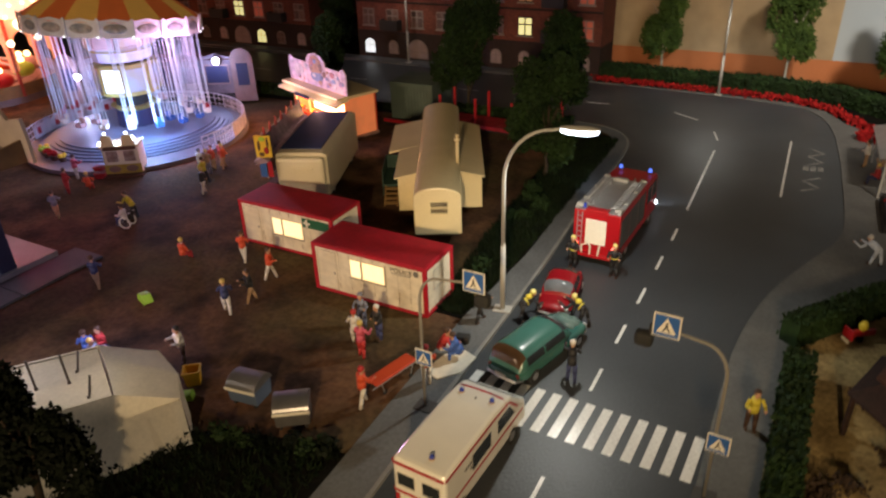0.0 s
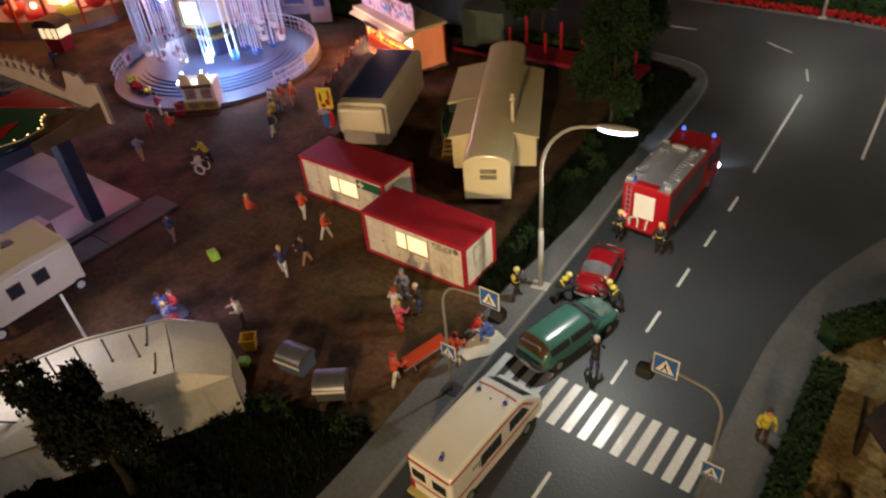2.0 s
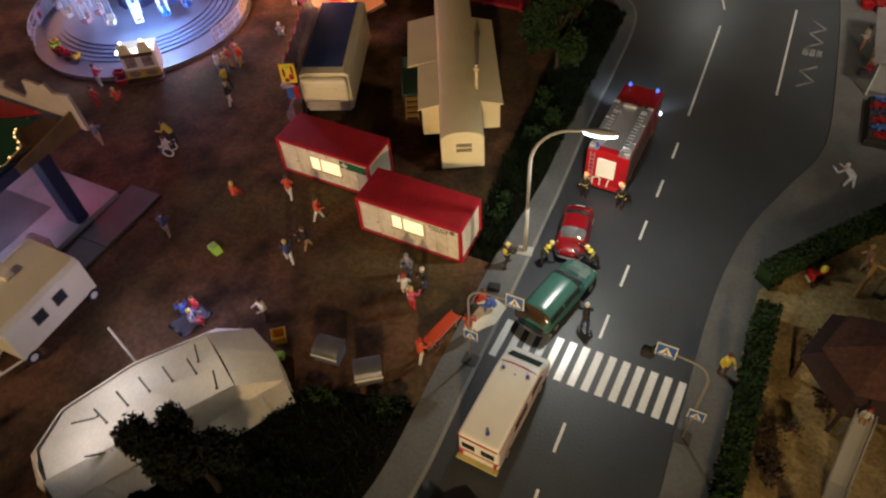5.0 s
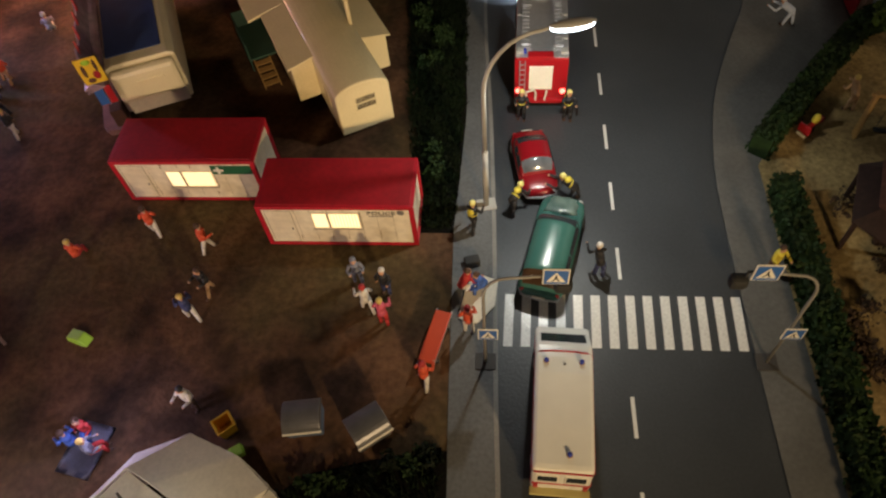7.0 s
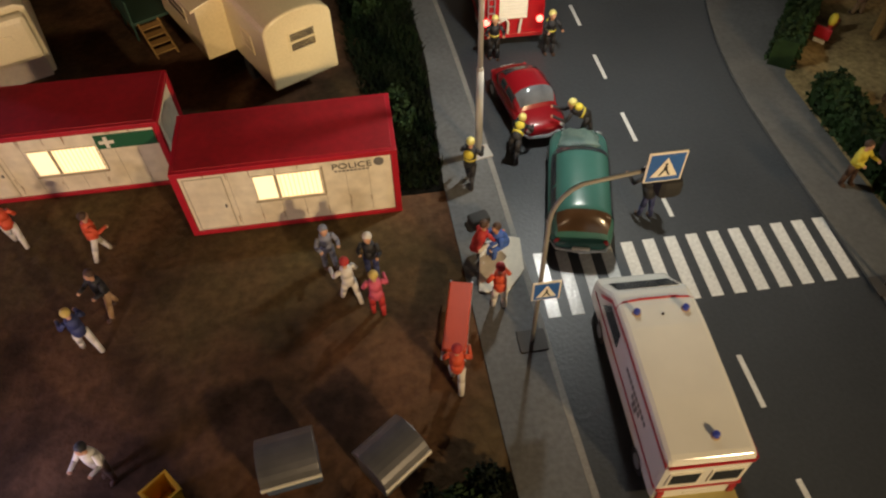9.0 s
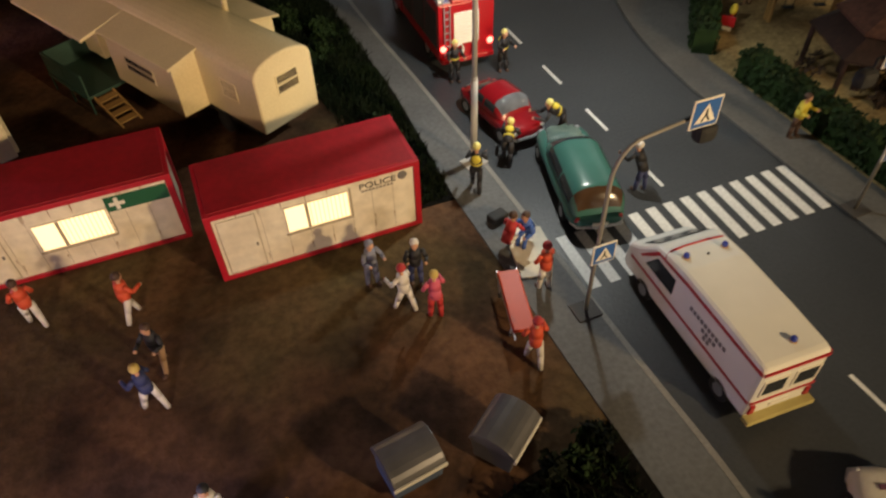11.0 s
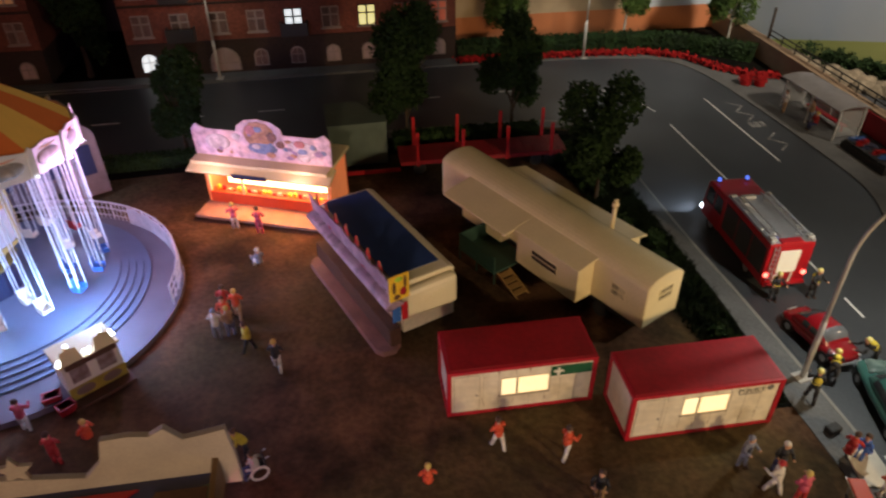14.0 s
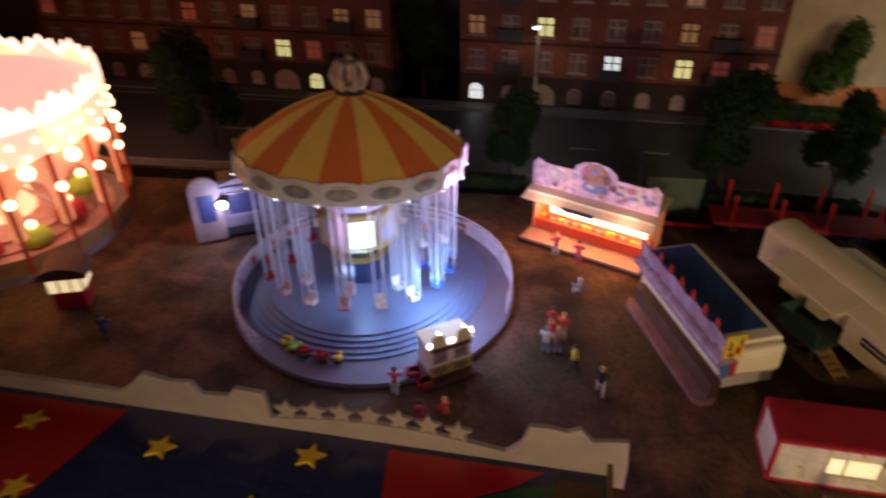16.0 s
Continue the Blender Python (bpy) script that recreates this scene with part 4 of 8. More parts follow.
def ambulance():
    t = thing("ambulance", at(1.55, -2.95, 0.0, -2.6) @ Matrix.Scale(0.9, 4), "cream-white ambulance van with red stripes, blue roof beacons", "ambulance")
    W = 1.02
    bm = bm_new()
    extrude(bm, [(-2.75, 0.4), (-2.75, 2.35), (-2.65, 2.48), (-1.2, 2.53), (0.7, 2.53), (1.35, 2.47), (1.95, 2.36), (2.72, 1.66), (3.12, 1.42), (3.25, 0.8), (3.2, 0.4)], "x", -W, W, 0.13)
    part("body", bm, material("van_white", (0.80, 0.78, 0.71), rough=0.14, vary=0.1, scale=0.6), t)
    bm = bm_new()
    extrude(bm, [(2.02, 2.24), (2.06, 2.29), (2.66, 1.745), (2.62, 1.70)], "x", -0.82, 0.82)
    part("windscreen", bm, WINDOW, t, "dark windscreen")
    for sx in (-1, 1):
        side_window(t, [(0.85, 1.42), (2.2, 1.42), (1.75, 2.02), (0.85, 2.02)], sx * (W + 0.005))
        bm = bm_new()
        box(bm, sx * W - 0.012, sx * W + 0.012, -2.7, 2.9, 1.02, 1.12)
        extrude(bm, [(0.5, 2.24), (1.7, 2.18), (2.4, 1.5), (2.52, 1.5), (1.78, 2.26), (0.5, 2.36)], "x", sx * W - 0.012, sx * W + 0.012)
        box(bm, sx * W - 0.012, sx * W + 0.012, -2.72, 0.5, 2.25, 2.36)
        part("red_stripe", bm, SILL, t, "red stripe")
        bm = bm_new()
        for k, (a, b, z) in enumerate(((-1.5, 0.1, 1.75), (-1.15, -0.4, 1.52), (-0.95, -0.55, 1.34))):
            for j in range(int((b - a) / 0.16)):
                box(bm, sx * W - 0.012, sx * W + 0.012, a + j * 0.16, a + j * 0.16 + 0.115, z - 0.07, z + 0.07)
        part("lettering", bm, GREY_INK, t, "grey bars of illegible lettering")
    side_window(t, [(-1.0, 1.35), (0.3, 1.35), (0.3, 1.98), (-1.0, 1.98)], W + 0.005)
    bm = bm_new()
    box(bm, -W + 0.03, W - 0.03, -2.77, -2.735, 1.02, 1.12)
    box(bm, -W + 0.06, W - 0.06, -2.77, -2.735, 2.24, 2.34)
    part("red_stripe", bm, SILL, t, "red stripe")
    for sx in (-1, 1):
        bm = bm_new()
        box(bm, sx * 0.48 - 0.34, sx * 0.48 + 0.34, -2.775, -2.74, 1.38, 1.95, 0.015)
        rw = part("rear_window", bm, WINDOW, t, "dark rear door window")
        bm = bm_new()
        frame_bars(bm, sx * 0.48 - 0.38, sx * 0.48 + 0.38, 1.34, 1.99, 0.05, -2.785, -2.745)
        part("seal", bm, WHITE, rw)
        bm = bm_new()
        box(bm, sx * 0.85 - 0.08, sx * 0.85 + 0.08, -2.8, -2.74, 0.6, 0.95, 0.02)
        part("tail_light", bm, SILL, t, "red tail light")
    bm = bm_new()
    box(bm, -W - 0.02, W + 0.02, -3.0, -2.72, 0.38, 0.55, 0.03)
    part("rear_step", bm, material("dull_yellow", (0.52, 0.44, 0.16), rough=0.6), t, "dull yellow rear step")
    bm = bm_new()
    box(bm, -0.3, 0.3, -2.78, -2.74, 0.68, 0.8)
    part("number_plate", bm, WHITE, t)
    bm = bm_new()
    box(bm, -W + 0.1, W - 0.1, 3.12, 3.26, 0.35, 0.6, 0.04)
    part("front_bumper", bm, UNDER, t)
    bm = bm_new()
    tube(bm, [(-W, 1.45, 2.28), (-W + 0.06, 1.5, 2.38), (-W + 0.2, 1.55, 2.435), (-0.4, 1.6, 2.428), (0.4, 1.6, 2.428), (W - 0.2, 1.55, 2.435), (W - 0.06, 1.5, 2.38), (W, 1.45, 2.28)], 0.035, 6)
    part("red_stripe", bm, SILL, t, "red stripe over the cab")
    for p in ((-0.62, 1.15), (0.62, 1.15), (0.2, -2.2)):
        bm = bm_new()
        cyl(bm, (*p, 2.46), (*p, 2.53), 0.12, 0.10, 12)
        bc = part("beacon", bm, TAN_SHADE_BASE, t, "tan beacon base coloured for the shade at its foot")
        bm = bm_new()
        cyl(bm, (*p, 2.53), (*p, 2.6), 0.088, 0.085, 12)
        ball(bm, (*p, 2.6), 0.085, 1, 1, 0.7, 12)
        part("beacon_glass", bm, BEACON, bc, "dark blue unlit beacon")
    bm = bm_new()
    cyl(bm, (0.02, 1.05, 2.46), (0.02, 1.05, 2.54), 0.045, 0.03, 8)
    part("aerial_socket", bm, UNDER, t)
    wheel_parts(t, [(sx * 0.9, yy) for sx in (-1, 1) for yy in (-1.75, 2.05)], 0.36, 0.24, SILVER)
    return t


ambulance()


def fire_engine():
    t = thing("fire_engine", at(1.28, 15.3, 0.0, -1.5), "red fire engine with grey roof ladder and lit blue beacons", "fire engine")
    W = 1.15
    bm = bm_new()
    box(bm, -W, W, -3.35, 1.2, 0.5, 2.8, 0.05)
    part("equipment_body", bm, FIRE_RED, t)
    bm = bm_new()
    extrude(bm, [(1.25, 0.45), (3.45, 0.45), (3.5, 1.2), (3.3, 2.55), (3.1, 2.7), (1.25, 2.7)], "x", -W, W, 0.08)
    part("cab", bm, FIRE_RED, t)
    bm = bm_new()
    extrude(bm, [(3.38, 2.4), (3.42, 2.42), (3.54, 1.4), (3.5, 1.38)], "x", -W + 0.12, W - 0.12)
    part("windscreen", bm, WINDOW, t)
    for sx in (-1, 1):
        side_window(t, [(2.35, 1.5), (3.25, 1.5), (3.1, 2.4), (2.35, 2.4)], sx * (W + 0.005))
        side_window(t, [(1.4, 1.5), (2.2, 1.5), (2.2, 2.4), (1.4, 2.4)], sx * (W + 0.005))
        for k in range(3):
            bm = bm_new()
            y0 = -3.15 + k * 1.42
            prof = [(sx * (W - 0.02), 0.95)]
            for j in range(12):
                prof += [(sx * (W + 0.012), 0.955 + j * 0.128), (sx * (W + 0.035), 1.0 + j * 0.128), (sx * (W + 0.035), 1.05 + j * 0.128)]
            extrude(bm, prof + [(sx * (W - 0.02), 2.5)], "y", y0, y0 + 1.3)
            part("roller_shutter", bm, bpy.data.materials.get("shutter_grey") or material("shutter_grey", (0.09, 0.09, 0.095), rough=0.5, metal=0.4), t, "grey ribbed roller shutter")
        bm = bm_new()
        box(bm, sx * (W - 0.12) - 0.1, sx * (W - 0.12) + 0.1, -3.3, 1.15, 2.8, 2.95, 0.03)
        part("roof_rail", bm, SILVER, t)
        for y0, d in ((-3.2, 0.3), (-2.2, 0.1), (-0.6, 0.1), (0.9, 0.16)):
            bm = bm_new()
            box(bm, sx * (W - 0.2) - 0.16, sx * (W - 0.2) + 0.16, y0, y0 + d, 2.9, 2.97 + d * 0.3, 0.02)
            part("roof_fitting", bm, POLE_GREY, t, "small grey roof fitting")
    bm = bm_new()
    box(bm, -W + 0.22, W - 0.22, -3.25, 1.1, 2.78, 2.83)
    part("roof_deck", bm, SILVER, t, "grey walkable roof deck")
    for xl, y0, y1 in ((0.52, -3.1, 1.0), (-0.92, -3.0, 0.7)):
        bm = bm_new()
        for sx in (xl, xl + 0.36):
            box(bm, sx, sx + 0.05, y0, y1, 2.98, 3.06)
        for k in range(14):
            box(bm, xl, xl + 0.41, y0 + 0.12 + k * 0.27, y0 + 0.17 + k * 0.27, 3.0, 3.04)
        for yy in (y0 + 0.5, y1 - 0.5):
            box(bm, xl - 0.03, xl + 0.44, yy, yy + 0.08, 2.83, 2.98)
        part("ladder", bm, SILVER, t, "silver roof ladder")
    bm = bm_new()
    box(bm, -0.55, 0.2, 0.75, 1.0, 2.83, 2.98, 0.04)
    part("roof_box", bm, POLE_GREY, t, "pale roof box behind the cab")
    bm = bm_new()
    box(bm, -0.6, 0.5, -3.36, -2.95, 2.76, 2.92, 0.04)
    part("rear_roof_cap", bm, FIRE_RED, t)
    bm = bm_new()
    prof = [(-3.33, 1.1)]
    for k in range(11):
        prof += [(-3.372, 1.11 + k * 0.12), (-3.395, 1.15 + k * 0.12), (-3.395, 1.19 + k * 0.12)]
    extrude(bm, prof + [(-3.33, 2.43)], "x", -0.52, 0.5)
    part("rear_shutter", bm, WHITE, t, "white rear roller shutter")
    bm = bm_new()
    for sx in (-0.95, -0.72):
        box(bm, sx, sx + 0.04, -3.45, -3.4, 0.7, 2.75)
    for k in range(7):
        box(bm, -0.95, -0.68, -3.45, -3.41, 0.85 + k * 0.28, 0.89 + k * 0.28)
    part("rear_ladder", bm, SILVER, t)
    bm = bm_new()
    box(bm, -W + 0.05, W - 0.05, -3.55, -3.3, 0.45, 0.62, 0.03)
    part("rear_bumper", bm, FIRE_RED, t, "dark red rear step")
    for pts in ([(-0.62, -3.5, 0.62), (-0.62, -3.5, 1.05), (-0.3, -3.5, 1.2), (-0.2, -3.5, 1.05), (-0.2, -3.5, 0.55)], [(0.28, -3.5, 1.15), (0.24, -3.5, 0.9), (0.2, -3.5, 0.55)]):
        bm = bm_new()
        tube(bm, pts, 0.05, 6)
        part("hose_rail", bm, WHITE, t, "white hose rail")
    for sx in (-1, 1):
        bm = bm_new()
        ball(bm, (sx * 0.98, -3.4, 1.05), 0.15, 0.9, 0.5, 0.9, 10)
        part("tail_light", bm, BULB_RED, t, "glowing red tail light")
        bm = bm_new()
        ball(bm, (sx * 0.95, 3.5, 0.85), 0.24, 1.1, 0.6, 0.9, 10)
        part("headlight", bm, BULB_WHITE, t, "glowing white headlight")
        bm = bm_new()
        cyl(bm, (sx * 0.8, 2.9, 2.68), (sx * 0.8, 2.9, 2.78), 0.13, n=12)
        bc = part("beacon", bm, UNDER, t)
        bm = bm_new()
        cyl(bm, (sx * 0.8, 2.9, 2.78), (sx * 0.8, 2.9, 2.94), 0.11, 0.08, 12)
        part("beacon_glass", bm, BULB_BLUE, bc, "glowing blue beacon")
    bm = bm_new()
    cyl(bm, (-0.75, -3.0, 2.8), (-0.75, -3.0, 3.05), 0.1, 0.08, 10)
    part("rear_beacon", bm, BEACON, t)
    wheel_parts(t, [(sx * 0.98, yy) for sx in (-1, 1) for yy in (-1.9, 2.2)], 0.46, 0.3, SILVER)
    lamp("engine_headlight", 0.4, 19.3, 0.9, 420, (0.80, 0.88, 1.0), 0.1, "SPOT", aim=(-1.2, 23, 0.1), spot=120)
    lamp("engine_headlight", 2.1, 19.3, 0.9, 260, (0.85, 0.92, 1.0), 0.1, "SPOT", aim=(2.4, 24, 0.1), spot=95)
    return t


fire_engine()


# ---- swing carousel ----
def carousel(cx, cy):
    t = thing("swing_carousel", at(cx, cy, 0.09), "lit chain swing carousel with orange and yellow striped canopy", "carousel")
    bm = bm_new()
    cyl(bm, (1.0, -0.8, 0), (1.0, -0.8, 0.3), 8.1, 8.1, 72)
    part("base_disc", bm, material("deck_blue_grey", (0.15, 0.125, 0.15), rough=0.5, vary=0.2, scale=0.6), t, "dull lilac round platform")
    for k in range(5):
        bm = bm_new()
        cyl(bm, (0.3, -0.24, 0.3 + k * 0.11), (0.3, -0.24, 0.41 + k * 0.11), 7.1 - k * 0.34, 7.1 - k * 0.34, 64)
        part("deck_step", bm, material("deck_ring", (0.13, 0.155, 0.23), rough=0.45, vary=0.2, scale=0.6) if k < 2 else bpy.data.materials["deck_ring"], t)
    # canopy of eighteen wedges
    R, z0, z1 = 6.05, 8.95, 11.75
    # the crown of the ride leans back, away from the visitors
    lean = Matrix.Translation((0, 0, z0)) @ Matrix.Rotation(radians(7), 4, Vector((-0.9925, 0.122, 0))) @ Matrix.Translation((0, 0, -z0))
    # light through the canvas is put into the stripes as weak emission
    stripe = (material("canopy_yellow_glow", (0.66, 0.33, 0.06), emit=(1.0, 0.50, 0.10), power=0.15, rough=0.55, vary=0.15, grain=0.06, scale=0.7), material("canopy_orange_glow", (0.62, 0.12, 0.025), emit=(1.0, 0.22, 0.05), power=0.12, rough=0.55, vary=0.15, grain=0.06, scale=0.7))
    n, turn = 18, radians(13)
    for k in range(n):
        bm = bm_new()
        a0, a1 = turn + 2 * math.pi * k / n, turn + 2 * math.pi * (k + 1) / n
        rows = []
        for f in (0.0, 0.15, 0.35, 0.55, 0.8, 1.0):
            r = R + (0.7 - R) * f
            z = z0 + (z1 - z0) * (1 - (1 - f) ** 1.45)
            rows.append([bm.verts.new((r * math.cos(a), r * math.sin(a), z + s)) for a, s in ((a0, 0), ((a0 + a1) / 2, -0.07 * (1 - f)), (a1, 0))])
        for p, q in zip(rows, rows[1:]):
            for j in range(2):
                bm.faces.new((p[j], p[j + 1], q[j + 1], q[j]))
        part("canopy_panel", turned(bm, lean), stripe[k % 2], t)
    bm = bm_new()
    cyl(bm, (0, 0, 8.75), (0, 0, 8.9), R - 0.15, R - 0.15, n * 2)
    part("canopy_underside", turned(bm, lean), material("under_canopy", (0.35, 0.36, 0.40), rough=0.6), t)
    rim_w = material("fascia_white", (0.84, 0.83, 0.82), rough=0.45, vary=0.2, scale=1.5)
    picture = material("fascia_picture", (0.22, 0.27, 0.32), rough=0.4, tint=(0.42, 0.35, 0.28), vary=0.5, grain=0.4, scale=1.3, fine=3)
    for k in range(n):
        a = turn + 2 * math.pi * (k + 0.5) / n
        m = lean @ Matrix.Rotation(a, 4, "Z") @ Matrix.Translation((R * math.cos(math.pi / n), 0, 0)) @ Matrix.Rotation(radians(90), 4, "Z")
        w = R * math.sin(math.pi / n) * 2
        bm = bm_new()
        extrude(bm, [(-w / 2, 8.0), (-w * 0.25, 7.88), (0, 7.95), (w * 0.25, 7.88), (w / 2, 8.0), (w / 2, 9.0), (w * 0.3, 9.05), (0, 9.16), (-w * 0.3, 9.05), (-w / 2, 9.0)], "y", -0.04, 0.06)
        fp = part("fascia_panel", turned(bm, m), rim_w, t, "white scalloped fascia panel")
        bm = bm_new()
        ball(bm, (0, -0.05, 8.5), 0.5, w * 0.72, 0.08, 0.66, 14)
        part("painted_oval", turned(bm, m), picture, fp)
        bm = bm_new()
        extrude(bm, [(w / 2 - 0.16, 7.9), (w / 2 + 0.16, 7.9), (w / 2 + 0.13, 9.06), (w / 2, 9.2), (w / 2 - 0.13, 9.06)], "y", -0.13, -0.03)
        part("fascia_post", turned(bm, m), rim_w, fp, "white fascia post")
        bm = bm_new()
        ball(bm, (w / 2, -0.18, 7.98), 0.028, seg=6)
        part("bulb", turned(bm, m), BULB_WHITE, fp)
    # centre column
    drum = material("drum_mirror", (0.45, 0.47, 0.55), rough=0.25, metal=0.3, tint=(0.5, 0.42, 0.3), vary=0.4, scale=0.9)
    lilac = material("drum_lilac", (0.42, 0.34, 0.56), rough=0.4, tint=(0.66, 0.62, 0.66), vary=0.4, scale=0.9)
    for z0_, z1_, r0_, r1_, mm in ((0.8, 2.1, 1.5, 1.4, DARK_BLUE), (2.1, 2.45, 1.35, 1.75, GOLD), (2.45, 3.4, 1.25, 1.3, DARK), (3.4, 3.5, 2.2, 2.2, GOLD), (3.5, 5.6, 2.05, 2.15, drum), (5.6, 5.68, 2.28, 2.28, GOLD), (5.68, 5.88, 1.8, 1.8, DARK), (5.88, 6.6, 2.1, 2.25, lilac), (6.6, 6.68, 2.3, 2.3, GOLD), (6.68, 8.75, 2.2, 2.4, drum)):
        bm = bm_new()
        cyl(bm, (0, 0, z0_), (0, 0, z1_), r0_, r1_, 12)
        part("column_drum", bm, mm, t)
    for k in range(8):
        a = 2 * math.pi * (k + 0.5) / 8
        m = Matrix.Rotation(a, 4, "Z") @ Matrix.Translation((2.14, 0, 0)) @ Matrix.Rotation(radians(90), 4, "Z")
        bm = bm_new()
        box(bm, -0.7, 0.7, -0.05, 0.02, 3.75, 5.4, 0.03)
        lp = part("lit_panel", turned(bm, m), BULB_COOL if k == 6 else drum, t, "glowing white panel" if k == 6 else "pale mirror panel")
        bm = bm_new()
        frame_bars(bm, -0.85, 0.85, 3.56, 5.54, 0.12, -0.07, -0.01)
        part("panel_frame", turned(bm, m), GOLD, lp)
        bm = bm_new()
        frame_bars(bm, -0.88, 0.88, 6.9, 7.9, 0.1, -0.28, -0.1)
        box(bm, -0.74, 0.74, -0.2, -0.12, 7.0, 7.8)
        part("upper_panel", turned(bm, m), (PINK, drum)[k % 2], lp)
    bm = bm_new()
    for k in range(7):
        a = 2 * math.pi * k / 7
        box_ = [(0.42 * math.cos(a), 0.42 * math.sin(a), 11.7), (0.78 * math.cos(a), 0.78 * math.sin(a), 12.6), (0.55 * math.cos(a), 0.55 * math.sin(a), 13.25), (0.1 * math.cos(a), 0.1 * math.sin(a), 13.3)]
        tube(bm, [(q[0] * 1.15, q[1] * 1.15, q[2]) for q in box_], 0.2, 6, 0.15)
    cyl(bm, (0, 0, 11.95), (0, 0, 12.15), 0.62, 0.66, 20)
    ball(bm, (0, 0, 13.45), 0.2, seg=8)
    part("crown", turned(bm, lean), material("crown_pink", (0.84, 0.68, 0.62), rough=0.4, vary=0.3, scale=2), t, "pale pinkish crown finial")
    bm = bm_new()
    cyl(bm, (0, 0, 11.6), (0, 0, 11.95), 0.85, 0.75, 24)
    part("crown_ring", turned(bm, lean), DK_GREEN, t)
    # hanging seats
    chain = material("bright_chain", (0.62, 0.64, 0.68), rough=0.3, metal=0.0, vary=0.05)
    cols = (WHITE, BLUE_SIGN, WHITE, SILL, WHITE, WHITE, PINK, WHITE)
    for k in range(18):
        a = 2 * math.pi * k / 18 - 0.04
        rise = 0.122 * math.cos(a - radians(263))
        for rr, zz in ((5.4, 1.6 + 4.4 * rise),) if k % 2 else ((5.4, 1.6 + 4.4 * rise), (4.0, 1.6 + 3.2 * rise)):
            m = Matrix.Rotation(a, 4, "Z") @ Matrix.Translation((rr, 0, 0)) @ Matrix.Rotation(radians(90), 4, "Z")
            bm = bm_new()
            box(bm, -0.27, 0.27, -0.22, 0.22, zz, zz + 0.08, 0.03)
            extrude(bm, [(0.18, zz + 0.05), (0.26, zz + 0.05), (0.34, zz + 0.62), (0.27, zz + 0.62)], "x", -0.27, 0.27, 0.02)
            box(bm, -0.27, -0.2, -0.22, 0.22, zz + 0.05, zz + 0.3, 0.02)
            box(bm, 0.2, 0.27, -0.22, 0.22, zz + 0.05, zz + 0.3, 0.02)
            st = part("swing_seat", turned(bm, m), (SILL if k % 3 else PINK) if 7 < k < 13 else BLUE_SIGN if k == 0 else cols[k % 8], t)
            bm = bm_new()
            for sx in (-0.25, 0.25):
                for sy in (-0.2, 0.22):
                    cyl(bm, (sx, sy, zz + 0.3), (sx * 0.9, sy * 0.9, 8.8 + rr * rise), 0.028, 0.028, 4)
            part("chains", turned(bm, m), chain, st)
    # fence on the rim: open to the visitors' side, bare rails behind, painted panels on both flanks
    rail = material("rail_lilac", (0.60, 0.56, 0.62), rough=0.4, vary=0.25, scale=1.2)
    panel = material("panel_lilac", (0.66, 0.58, 0.62), rough=0.5, vary=0.35, grain=0.15, scale=0.9)
    for k in range(44):
        a0, a1 = 2 * math.pi * k / 44, 2 * math.pi * (k + 1) / 44
        d = math.degrees(a0) % 360
        if 232 < d < 350:
            continue
        p0, p1 = Vector((7.95 * math.cos(a0) + 1.0, 7.95 * math.sin(a0) - 0.8, 0)), Vector((7.95 * math.cos(a1) + 1.0, 7.95 * math.sin(a1) - 0.8, 0))
        bm = bm_new()
        cyl(bm, p0 + Vector((0, 0, 1.4)), p1 + Vector((0, 0, 1.4)), 0.045, n=5)
        section = part("fence_section", bm, rail, t)
        for z in (0.55, 1.0):
            bm = bm_new()
            cyl(bm, p0 + Vector((0, 0, z)), p1 + Vector((0, 0, z)), 0.035, n=5)
            part("rail", bm, rail, section)
        for f in ((0, 0.25, 0.5, 0.75) if d < 14 or 52 < d < 80 else (0, 0.5)):
            p = p0.lerp(p1, f)
            bm = bm_new()
            cyl(bm, p + Vector((0, 0, 0.28)), p + Vector((0, 0, 1.4)), 0.05 if f == 0 else 0.028, n=5)
            part("baluster", bm, rail, section)
        if 14 < d < 52 or 140 < d < 205:
            c, along = (p0 + p1) * 0.5, (p1 - p0)
            m = Matrix.Translation((c.x, c.y, 0)) @ Matrix.Rotation(math.atan2(along.y, along.x), 4, "Z")
            w = along.length / 2 - 0.02
            bm = bm_new()
            extrude(bm, [(-w, 0.3), (w, 0.3), (w, 1.2), (w * 0.5, 1.36), (-w * 0.5, 1.36), (-w, 1.2)], "y", 0.06, 0.1)
            part("painted_panel", turned(bm, m), panel, section, "pale lilac painted panel")
            if d > 140 and k % 2:
                bm = bm_new()
                box(bm, -w * 0.4, w * 0.4, 0.1, 0.14, 0.55, 1.05, 0.02)
                part("painted_motif", turned(bm, m), SILL, section, "red square")
    for a, z, w_ in ((0.3, 6.8, 65), (2.4, 6.8, 9), (5.2, 6.8, 62)):
        lamp("carousel_light", cx + 3.2 * math.cos(a), cy + 3.2 * math.sin(a), z, w_ * 2.2, (0.32, 0.48, 1.0), 0.4)
    # added pinkish fill for the violet haze on the dirt round the ride
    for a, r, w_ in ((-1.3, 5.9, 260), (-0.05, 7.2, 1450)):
        lamp("rim_haze_fill", cx + r * math.cos(a), cy + r * math.sin(a), 7.0, w_, (0.88, 0.48, 0.92), 0.4)
